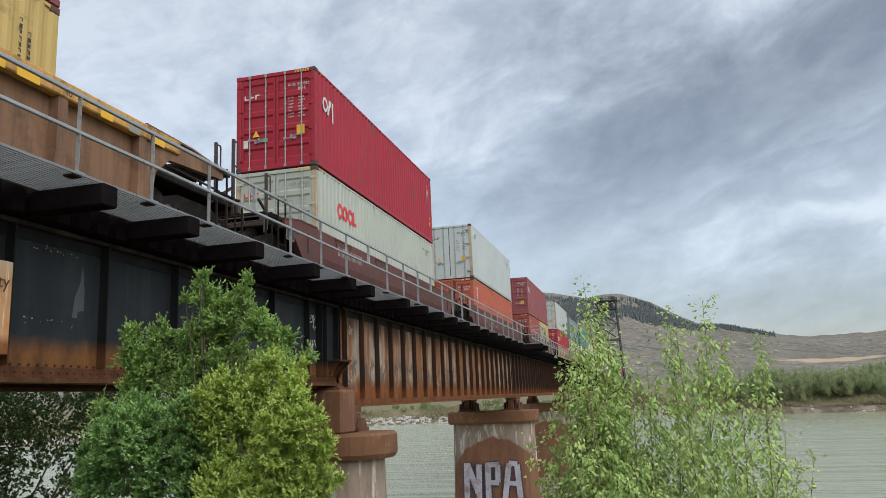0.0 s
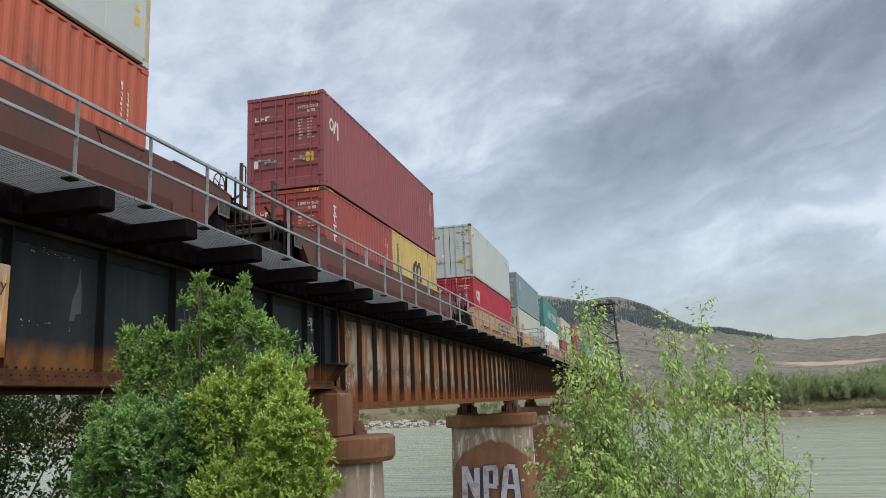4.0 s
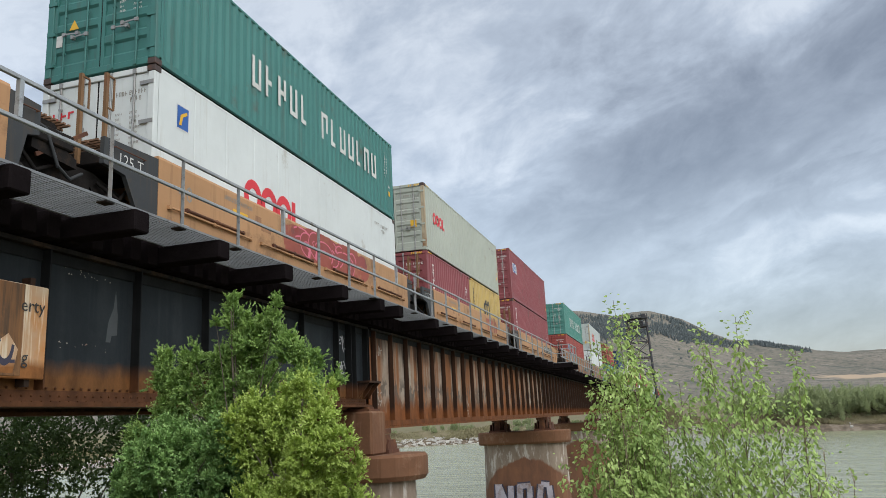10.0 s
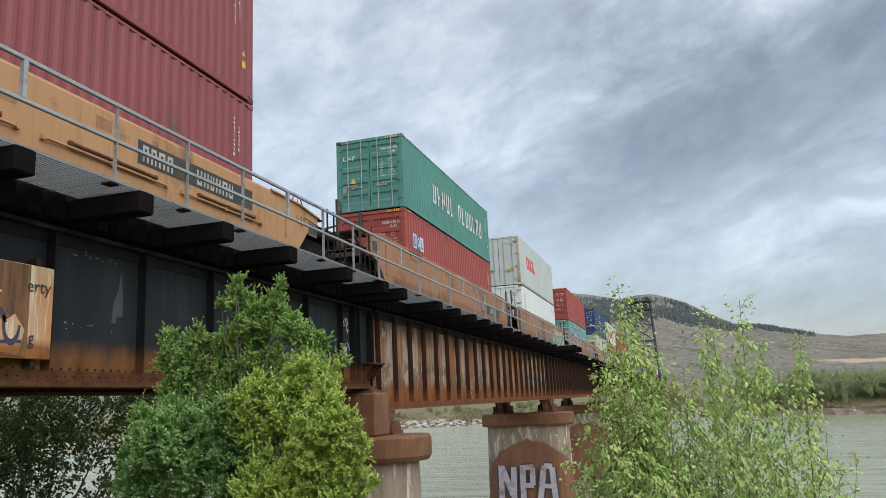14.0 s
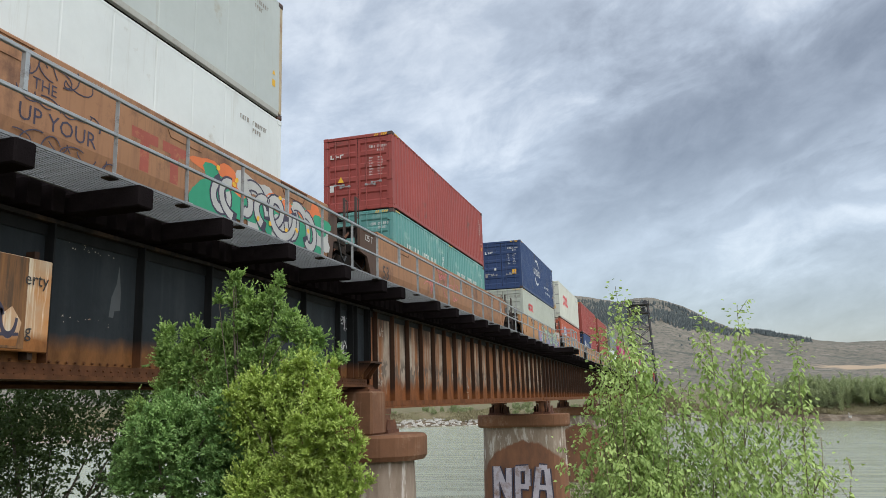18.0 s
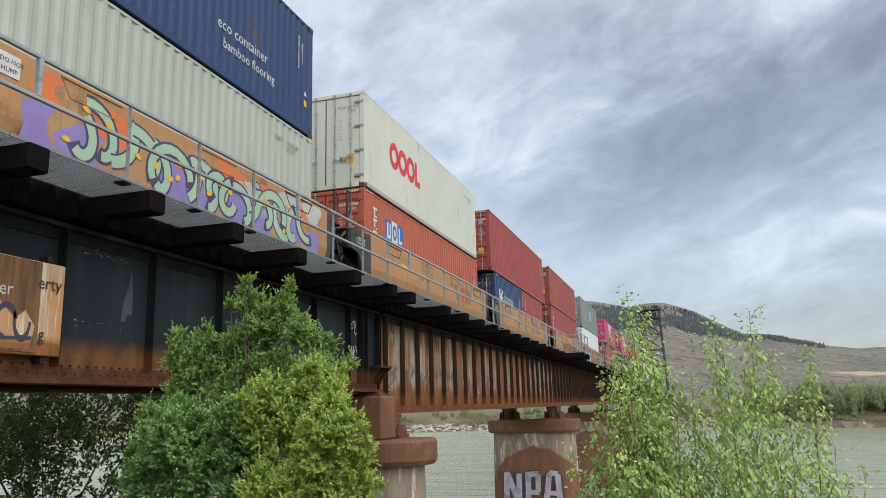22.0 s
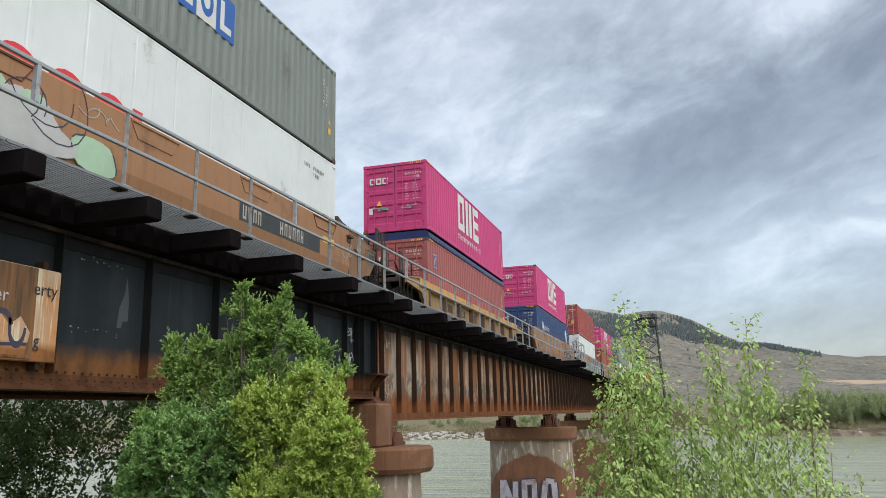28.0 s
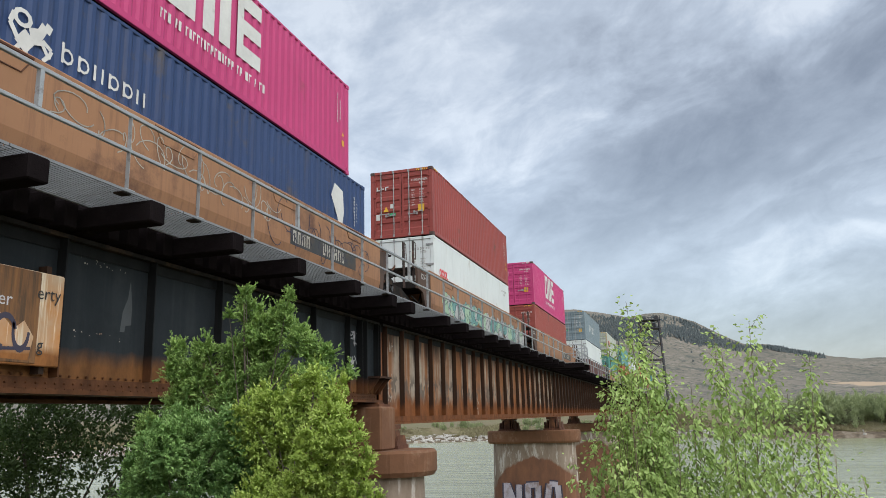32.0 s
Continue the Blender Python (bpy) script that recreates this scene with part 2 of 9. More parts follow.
M = {
    "red": paint("red_paint", (0.33, 0.020, 0.036)),
    "bone_white": paint("pale_grey_paint", (0.385, 0.41, 0.355), (0.30, 0.27, 0.20), 0.15, 0.3),
    "orange": paint("brick_orange_paint", (0.39, 0.096, 0.054)),
    "maroon": paint("maroon_paint", (0.235, 0.066, 0.072)),
    "reefer": paint("white_reefer_paint", (0.44, 0.48, 0.465), (0.33, 0.29, 0.22), 0.12, 0.2),
    "cream": paint("cream_reefer_paint", (0.56, 0.565, 0.49), (0.33, 0.29, 0.22), 0.14, 0.25),
    "reefer_grey": paint("grey_white_reefer_paint", (0.42, 0.445, 0.43), (0.27, 0.24, 0.19), 0.2, 0.3),
    "bluegrey": paint("blue_grey_paint", (0.175, 0.225, 0.25), (0.24, 0.21, 0.16), 0.2, 0.4),
    "green": paint("sea_green_paint", (0.058, 0.190, 0.172)),
    "green_light": paint("light_green_paint", (0.075, 0.225, 0.190)),
    "redbrown": paint("red_brown_paint", (0.28, 0.060, 0.050)),
    "teal": paint("faded_teal_paint", (0.10, 0.26, 0.24), (0.30, 0.42, 0.38), 0.42, 0.35),
    "navy": paint("navy_paint", (0.028, 0.054, 0.135)),
    "brown": paint("brown_paint", (0.275, 0.066, 0.052)),
    "rose_brown": paint("rose_brown_paint", (0.295, 0.088, 0.082)),
    "car_ochre": paint("faded_ochre_car_paint", (0.32, 0.205, 0.10), (0.12, 0.075, 0.045), 0.38, 0.5, 0.7),
    "gold_worn": paint("grimy_golden_tan_paint", (0.215, 0.122, 0.068), (0.09, 0.055, 0.036), 0.45, 0.5, 0.7),
    "rib_brown": paint("dirty_brown_rib_paint", (0.125, 0.076, 0.048), (0.06, 0.04, 0.03), 0.4, 0.5, 0.7),
    "greygreen": paint("grey_green_paint", (0.188, 0.212, 0.192), (0.11, 0.10, 0.08), 0.25, 0.45),
    "pink": paint("magenta_paint", (0.47, 0.050, 0.165), (0.25, 0.05, 0.08), 0.15, 0.25),
    "yellow": paint("ochre_paint", (0.47, 0.34, 0.12), (0.15, 0.09, 0.04), 0.3, 0.45),
    "white": paint("white_paint", (0.61, 0.645, 0.635), (0.35, 0.32, 0.26), 0.12, 0.22),
    "tan": paint("tan_car_paint", (0.42, 0.235, 0.115), (0.17, 0.095, 0.05), 0.36, 0.38, 0.6),
    "tan_dark": paint("brown_orange_car_paint", (0.305, 0.158, 0.083), (0.13, 0.068, 0.045), 0.44, 0.5, 0.65),
    "tan_gold": paint("golden_tan_car_paint", (0.41, 0.215, 0.095), (0.19, 0.095, 0.05), 0.28, 0.4, 0.6),
    "gold_brown": paint("browned_golden_tan_paint", (0.305, 0.160, 0.080), (0.15, 0.078, 0.045), 0.32, 0.4, 0.6),
    "car_maroon": paint("maroon_car_paint", (0.115, 0.044, 0.038), (0.06, 0.045, 0.035), 0.4, 0.5, 0.65),
    "car_yellow": paint("weathered_yellow_car_paint", (0.225, 0.125, 0.072), (0.10, 0.058, 0.038), 0.5, 0.6, 0.7),
    "end_brown": paint("dark_brown_end_paint", (0.082, 0.050, 0.036), (0.04, 0.03, 0.026), 0.4, 0.5, 0.7),
    "chord_yellow": paint("worn_yellow_chord_paint", (0.52, 0.29, 0.085), (0.10, 0.052, 0.032), 0.50, 0.5, 0.7),
    "car_grey": paint("dark_grey_car_paint", (0.045, 0.048, 0.05), (0.09, 0.065, 0.04), 0.3, 0.4, 0.6),
    "underframe": material("grimy_black_steel", (0.017, 0.015, 0.014), 0.8, 0.0, 0.4, 8, (0.05, 0.033, 0.022), 0.5, 0, 0.2, 40, 0, 0.1),
    "wheel_steel": material("wheel_steel", (0.10, 0.085, 0.075), 0.5, 0.6, 0.3, 8, RUST, 0.4, 0, 0.1),
    "steel": material("galvanised_rod", (0.31, 0.31, 0.30), 0.45, 0.5, 0.2, 10, RUST, 0.2, 0.2, 0.05),
    "galv": material("galvanised_rail", (0.36, 0.38, 0.39), 0.5, 0.45, 0.2, 10, (0.15, 0.13, 0.11), 0.25, 0.2, 0.05),
    "grating": material("walkway_grating_steel", (0.22, 0.23, 0.238), 0.55, 0.3, 0.25, 8, (0.10, 0.08, 0.06), 0.2, 0, 0.05),
    "casting": material("corner_casting_steel", (0.07, 0.05, 0.045), 0.6, 0.2, 0.3, 10, RUST, 0.5, 0, 0.1),
    "tarp": material("blue_tarpaulin", (0.012, 0.022, 0.10), 0.34, 0, 0.3, 5, None, 0, 0, 0.6, 9),
    "tie": material("creosoted_timber", (0.0130, 0.0105, 0.0112), 0.9, 0, 0.4, 9, (0.016, 0.013, 0.014), 0.4, 0, 0.5, 25, 0.3, 0.0),
    "rail_steel": material("rail_steel", (0.16, 0.12, 0.10), 0.4, 0.7, 0.2, 10, RUST, 0.5, 0, 0.1),
    "mark_white": material("white_lettering", (0.60, 0.60, 0.57), 0.55, 0, 0.2, 12, (0.30, 0.28, 0.25), 0.12, 0, 0),
    "mark_black": material("black_lettering", (0.03, 0.03, 0.03), 0.6, 0, 0.15, 12, None, 0, 0, 0),
    "mark_grey": material("grey_lettering", (0.26, 0.24, 0.21), 0.6, 0, 0.2, 12, None, 0, 0, 0),
    "stencil_dull": material("dulled_white_stencil", (0.36, 0.34, 0.29), 0.65, 0, 0.3, 8, (0.10, 0.09, 0.08), 0.35, 0, 0),
    "mark_red": material("red_lettering", (0.62, 0.035, 0.045), 0.5, 0, 0.12, 12, None, 0, 0, 0),
    "faded_red": material("faded_red_lettering", (0.30, 0.075, 0.05), 0.6, 0, 0.3, 5, (0.42, 0.21, 0.09), 0.4, 0, 0),
    "mark_blue": material("blue_lettering", (0.03, 0.11, 0.36), 0.5, 0, 0.12, 12, None, 0, 0, 0),
    "mark_green": material("green_lettering", (0.05, 0.35, 0.16), 0.5, 0, 0.12, 12, None, 0, 0, 0),
    "sticker": material("yellow_sticker", (0.70, 0.40, 0.03), 0.5, 0, 0.12, 12, None, 0, 0, 0),
    "ghost_lilac": material("lilac_spray_paint", (0.24, 0.19, 0.42), 0.6, 0, 0.25, 6, None, 0, 0, 0),
    "ghost_mint": material("mint_spray_paint", (0.34, 0.48, 0.33), 0.6, 0, 0.25, 6, None, 0, 0, 0),
    "ghost_green": material("green_spray_paint", (0.03, 0.27, 0.15), 0.6, 0, 0.25, 6, None, 0, 0, 0),
    "ghost_orange": material("orange_spray_paint", (0.62, 0.16, 0.05), 0.6, 0, 0.25, 6, None, 0, 0, 0),
    "mural_rim": material("dark_violet_spray_paint", (0.06, 0.05, 0.11), 0.6, 0, 0.25, 6, None, 0, 0, 0),
    "ghost_grey": material("silver_spray_paint", (0.42, 0.42, 0.40), 0.6, 0, 0.25, 6, None, 0, 0, 0),
    "ghost_pink": material("rose_spray_paint", (0.62, 0.16, 0.22), 0.6, 0, 0.25, 6, None, 0, 0, 0),
    "ghost_brown": material("dull_brown_spray_paint", (0.098, 0.066, 0.048), 0.7, 0, 0.35, 4, (0.15, 0.10, 0.075), 0.3, 0, 0),
    "spray_white": material("white_spray_paint", (0.55, 0.54, 0.55), 0.7, 0, 0.3, 10, None, 0, 0, 0),
    "spray_lilac": material("worn_lilac_spray_paint", (0.42, 0.39, 0.44), 0.75, 0, 0.35, 4, (0.20, 0.13, 0.10), 0.45, 0.3, 0.1),
    "spray_dark": material("dark_spray_paint", (0.05, 0.045, 0.07), 0.7, 0, 0.3, 10, None, 0, 0, 0),
    "scrape": material("scraped_grey_paint", (0.058, 0.064, 0.067), 0.6, 0, 0.35, 6, None, 0, 0, 0.1),
    "scrape_pale": material("worn_pale_spray_paint", (0.36, 0.32, 0.27), 0.7, 0, 0.4, 6, (0.2, 0.09, 0.04), 0.4, 0, 0),
    "tower_steel": material("dark_tower_steel", (0.05, 0.05, 0.055), 0.7, 0.2, 0.3, 2, RUST, 0.3, 0, 0),
    "bark": material("grey_bark", (0.12, 0.10, 0.075), 0.9, 0, 0.35, 12, None, 0, 0, 0.5, 30),
    "stem": material("young_stem_bark", (0.17, 0.13, 0.085), 0.8, 0, 0.3, 14, None, 0, 0, 0.3, 40),
    "data_plate": material("dull_plate", (0.16, 0.15, 0.13), 0.6, 0, 0.2, 12, None, 0, 0, 0),
    "rail_dull": material("dull_reefer_rail", (0.36, 0.36, 0.325), 0.6, 0, 0.25, 5, (0.17, 0.12, 0.075), 0.3, 0.3, 0.1),
    "post_dark": material("dark_brown_post", (0.055, 0.040, 0.034), 0.7, 0, 0.3, 6, RUST, 0.3, 0.2, 0.1),
    "post_tan": material("worn_tan_post", (0.20, 0.11, 0.05), 0.7, 0, 0.3, 6, RUST, 0.4, 0.3, 0.1),
    "post_rust": material("rust_edged_cream_paint", (0.40, 0.33, 0.22), 0.6, 0, 0.25, 5, (0.20, 0.09, 0.035), 0.45, 0.4, 0.1),
    "bearing": material("rusted_bearing_steel", (0.10, 0.04, 0.022), 0.8, 0.1, 0.4, 5, (0.20, 0.085, 0.035), 0.5, 0.3, 0.3),
}


def web_material(name, base, second, low, zb, height, streak_scale, ragged=0.5, peel=False):
    """Old girder paint with rust that has crept up from the bottom flange, and pale or dark runs down the plates."""
    m = bpy.data.materials.new(name)
    m.use_nodes = True
    t = m.node_tree
    b = t.nodes["Principled BSDF"]
    geo = t.nodes.new("ShaderNodeTexCoord")
    sep = t.nodes.new("ShaderNodeSeparateXYZ")
    t.links.new(geo.outputs["Object"], sep.inputs[0])

    def nz(scale, stretch, detail=5.0):
        mp = t.nodes.new("ShaderNodeMapping")
        mp.inputs["Scale"].default_value = stretch
        n = t.nodes.new("ShaderNodeTexNoise")
        n.inputs["Scale"].default_value, n.inputs["Detail"].default_value, n.inputs["Roughness"].default_value = scale, detail, 0.65
        t.links.new(geo.outputs["Object"], mp.inputs["Vector"])
        t.links.new(mp.outputs[0], n.inputs["Vector"])
        return n.outputs["Fac"]

    def rng(v, a, c):
        n = t.nodes.new("ShaderNodeMapRange")
        n.inputs["From Min"].default_value, n.inputs["From Max"].default_value = a, c
        t.links.new(v, n.inputs["Value"])
        return n.outputs[0]

    def mx(f, a, c):
        n = t.nodes.new("ShaderNodeMix")
        n.data_type = "RGBA"
        t.links.new(f, n.inputs["Factor"])
        for key, v in (("A", a), ("B", c)):
            if isinstance(v, tuple):
                n.inputs[key].default_value = (*v, 1)
            else:
                t.links.new(v, n.inputs[key])
        return n.outputs["Result"]

    def mth(op, a, c):
        n = t.nodes.new("ShaderNodeMath")
        n.operation = op
        for i, v in enumerate((a, c)):
            if isinstance(v, (int, float)):
                n.inputs[i].default_value = v
            else:
                t.links.new(v, n.inputs[i])
        return n.outputs[0]

    col = mx(rng(nz(streak_scale, (1, 1, 0.05)), 0.46, 0.54), base, second)
    col = mx(rng(nz(0.9, (1, 1, 1)), 0.35, 0.75), col, tuple(c * 0.6 for c in base))
    rust = mx(rng(nz(4.0, (1, 1, 0.5)), 0.3, 0.7), low, tuple(c * 0.45 for c in low))
    edge = mth("ADD", sep.outputs["Z"], mth("MULTIPLY", mth("SUBTRACT", nz(1.4, (1, 1, 0.35)), 0.5), height * ragged))
    if peel:
        band = mth("MULTIPLY", rng(sep.outputs["Z"], zb + 1.5, zb + 1.2), rng(nz(2.2, (1, 1.3, 0.8), 2.0), 0.50, 0.53))
        col = mx(mth("MULTIPLY", band, 0.75), col, (0.085, 0.072, 0.062))
        # ragged dark runs below the upper flange: old black paint plus painted deck shade
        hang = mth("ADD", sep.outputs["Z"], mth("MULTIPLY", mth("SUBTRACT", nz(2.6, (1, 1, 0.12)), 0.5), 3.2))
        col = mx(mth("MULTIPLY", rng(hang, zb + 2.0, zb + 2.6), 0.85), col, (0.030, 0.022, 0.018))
    f = rng(edge, zb + height, zb + height * 0.6)
    col = mx(f, col, rust)
    t.links.new(col, b.inputs["Base Color"])
    b.inputs["Roughness"].default_value = 0.62
    b.inputs["Specular IOR Level"].default_value = 0.15
    bp = t.nodes.new("ShaderNodeBump")
    bp.inputs["Strength"].default_value, bp.inputs["Distance"].default_value = 0.25, 0.02
    t.links.new(nz(14.0, (1, 1, 1)), bp.inputs["Height"])
    t.links.new(bp.outputs[0], b.inputs["Normal"])
    return m


M["web_dark"] = web_material("dark_girder_paint", (0.020, 0.025, 0.029), (0.030, 0.036, 0.040), (0.20, 0.088, 0.031), -2.72, 0.62, 1.3)
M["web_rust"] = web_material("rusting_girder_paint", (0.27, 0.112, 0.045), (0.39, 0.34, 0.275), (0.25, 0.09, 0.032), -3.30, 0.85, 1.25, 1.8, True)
M["web_sooty"] = web_material("sooty_girder_paint", (0.030, 0.022, 0.018), (0.085, 0.050, 0.034), (0.17, 0.065, 0.026), -3.30, 0.8, 1.25, 1.8)
M["stiff_dark"] = web_material("dark_stiffener_paint", (0.011, 0.012, 0.013), (0.016, 0.017, 0.018), (0.12, 0.05, 0.022), -2.72, 0.6, 2)
M["stiff_rust"] = web_material("rusting_stiffener_paint", (0.070, 0.034, 0.020), (0.032, 0.021, 0.016), (0.20, 0.075, 0.028), -3.30, 0.55, 2)


def pier_material():
    """Grey concrete under a broad rust-brown stain that has run down from the bearings, paler at the noses."""
    m = bpy.data.materials.new("rust_run_pier_concrete")
    m.use_nodes = True
    t = m.node_tree
    b = t.nodes["Principled BSDF"]
    tc = t.nodes.new("ShaderNodeTexCoord")
    sep = t.nodes.new("ShaderNodeSeparateXYZ")
    t.links.new(tc.outputs["Object"], sep.inputs[0])

    def nz(scale, stretch, detail=6.0):
        mp = t.nodes.new("ShaderNodeMapping")
        mp.inputs["Scale"].default_value = stretch
        n = t.nodes.new("ShaderNodeTexNoise")
        n.inputs["Scale"].default_value, n.inputs["Detail"].default_value, n.inputs["Roughness"].default_value = scale, detail, 0.65
        t.links.new(tc.outputs["Object"], mp.inputs["Vector"])
        t.links.new(mp.outputs[0], n.inputs["Vector"])
        return n.outputs["Fac"]

    def rng(v, a, c):
        n = t.nodes.new("ShaderNodeMapRange")
        n.inputs["From Min"].default_value, n.inputs["From Max"].default_value = a, c
        t.links.new(v, n.inputs["Value"])
        return n.outputs[0]

    def mth(op, a, c=0.0):
        n = t.nodes.new("ShaderNodeMath")
        n.operation = op
        for i, v in enumerate((a, c)):
            if isinstance(v, (int, float)):
                n.inputs[i].default_value = v
            else:
                t.links.new(v, n.inputs[i])
        return n.outputs[0]

    def mx(f, a, c):
        n = t.nodes.new("ShaderNodeMix")
        n.data_type = "RGBA"
        t.links.new(f, n.inputs["Factor"])
        for key, v in (("A", a), ("B", c)):
            if isinstance(v, tuple):
                n.inputs[key].default_value = (*v, 1)
            else:
                t.links.new(v, n.inputs[key])
        return n.outputs["Result"]

    grey = mx(rng(nz(1.6, (1, 1, 0.3)), 0.35, 0.7), (0.27, 0.215, 0.165), (0.135, 0.088, 0.060))
    grey = mx(rng(nz(4.0, (1, 1, 0.2)), 0.53, 0.63), grey, (0.47, 0.43, 0.38))
    rust = mx(rng(nz(2.5, (1, 1, 0.35)), 0.3, 0.7), (0.21, 0.095, 0.048), (0.125, 0.058, 0.034))
    # a domed outline: narrow at the top, wide below
    spread = t.nodes.new("ShaderNodeMapRange")
    spread.inputs["From Min"].default_value, spread.inputs["From Max"].default_value = -8.8, -6.2
    spread.inputs["To Min"].default_value, spread.inputs["To Max"].default_value = 0.42, 1.0
    t.links.new(sep.outputs["Z"], spread.inputs["Value"])
    dx, dz = mth("MULTIPLY", mth("SUBTRACT", sep.outputs["X"], 0.3), spread.outputs[0]), mth("MAXIMUM", mth("ADD", sep.outputs["Z"], 7.3), 0.0)
    r = mth("SQRT", mth("ADD", mth("MULTIPLY", dx, dx), mth("MULTIPLY", mth("MULTIPLY", dz, dz), 1.5)))
    r = mth("ADD", r, mth("MULTIPLY", mth("SUBTRACT", nz(1.5, (1, 1, 0.4)), 0.5), 0.9))
    col = mx(rng(r, 2.05, 1.9), grey, rust)
    t.links.new(col, b.inputs["Base Color"])
    b.inputs["Roughness"].default_value = 0.88
    bp = t.nodes.new("ShaderNodeBump")
    bp.inputs["Strength"].default_value, bp.inputs["Distance"].default_value = 0.4, 0.03
    t.links.new(nz(9.0, (1, 1, 1)), bp.inputs["Height"])
    t.links.new(bp.outputs[0], b.inputs["Normal"])
    return m


M["concrete"] = pier_material()
M["concrete_rust"] = material("rust_stained_concrete", (0.160, 0.074, 0.036), 0.85, 0, 0.5, 2.4, (0.28, 0.175, 0.115), 0.28, 0.3, 0.5, 9)


def leaf_material(name, a, b_, back, clump=2.5):
    """Leaves: tone differs leaf by leaf, a little light comes through."""
    m = bpy.data.materials.new(name)
    m.use_nodes = True
    t = m.node_tree
    b = t.nodes["Principled BSDF"]
    g = t.nodes.new("ShaderNodeNewGeometry")
    r = t.nodes.new("ShaderNodeValToRGB")
    r.color_ramp.elements[0].color, r.color_ramp.elements[1].color = (*a, 1), (*b_, 1)
    tc = t.nodes.new("ShaderNodeTexCoord")
    nz = t.nodes.new("ShaderNodeTexNoise")
    nz.inputs["Scale"].default_value, nz.inputs["Detail"].default_value = clump, 3.0
    t.links.new(tc.outputs["Object"], nz.inputs["Vector"])
    rg = t.nodes.new("ShaderNodeMapRange")
    rg.inputs["From Min"].default_value, rg.inputs["From Max"].default_value, rg.inputs["To Min"].default_value, rg.inputs["To Max"].default_value = 0.3, 0.7, -0.25, 0.35
    t.links.new(nz.outputs["Fac"], rg.inputs["Value"])
    sm = t.nodes.new("ShaderNodeMath")
    sm.use_clamp = True
    per_leaf = t.nodes.new("ShaderNodeMath")
    per_leaf.operation = "MULTIPLY_ADD"
    per_leaf.inputs[1].default_value, per_leaf.inputs[2].default_value = 0.55, 0.22
    t.links.new(g.outputs["Random Per Island"], per_leaf.inputs[0])
    t.links.new(per_leaf.outputs[0], sm.inputs[0])
    t.links.new(rg.outputs[0], sm.inputs[1])
    t.links.new(sm.outputs[0], r.inputs[0])
    t.links.new(r.outputs[0], b.inputs["Base Color"])
    b.inputs["Roughness"].default_value = 0.5
    b.inputs["Specular IOR Level"].default_value = 0.18
    tr = t.nodes.new("ShaderNodeBsdfTranslucent")
    tr.inputs["Color"].default_value = (*back, 1)
    ms = t.nodes.new("ShaderNodeMixShader")
    ms.inputs[0].default_value = 0.24
    t.links.new(b.outputs[0], ms.inputs[1])
    t.links.new(tr.outputs[0], ms.inputs[2])
    t.links.new(ms.outputs[0], t.nodes["Material Output"].inputs["Surface"])
    return m


M["leaf_mid"] = leaf_material("mid_green_leaves", (0.078, 0.158, 0.046), (0.245, 0.375, 0.108), (0.25, 0.40, 0.08))
# tip colours: the leaf colours made lighter, imitating light on the shoot ends
M["tip_mid"] = leaf_material("lit_mid_green_leaves", (0.195, 0.325, 0.090), (0.37, 0.51, 0.165), (0.33, 0.50, 0.115))
M["leaf_blue"] = leaf_material("blue_green_leaves", (0.062, 0.135, 0.044), (0.19, 0.325, 0.105), (0.21, 0.38, 0.085))
M["tip_blue"] = leaf_material("lit_blue_green_leaves", (0.165, 0.30, 0.10), (0.33, 0.49, 0.18), (0.30, 0.52, 0.14))
M["leaf_bright"] = leaf_material("yellow_green_leaves", (0.155, 0.240, 0.046), (0.395, 0.50, 0.105), (0.40, 0.55, 0.085))
M["tip_bright"] = leaf_material("lit_yellow_green_leaves", (0.29, 0.40, 0.090), (0.52, 0.63, 0.19), (0.52, 0.67, 0.14))
# leaf tones lowered so the colour itself carries the shade behind the bridge
M["leaf_dark"] = leaf_material("shade_dark_leaves", (0.026, 0.046, 0.019), (0.095, 0.145, 0.050), (0.09, 0.15, 0.04))
M["leaf_poplar"] = leaf_material("poplar_leaves", (0.165, 0.260, 0.080), (0.46, 0.59, 0.205), (0.44, 0.60, 0.16))
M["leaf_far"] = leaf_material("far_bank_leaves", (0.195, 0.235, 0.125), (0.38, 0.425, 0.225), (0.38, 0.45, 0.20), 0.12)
M["dry_brush"] = leaf_material("dry_bank_brush", (0.13, 0.105, 0.065), (0.36, 0.33, 0.19), (0.26, 0.24, 0.13), 0.10)
# needle colour lightened and blued: distance haze put into the base colour
M["needle"] = leaf_material("hazed_conifer", (0.085, 0.104, 0.110), (0.135, 0.158, 0.156), (0.04, 0.05, 0.05), 0.01)


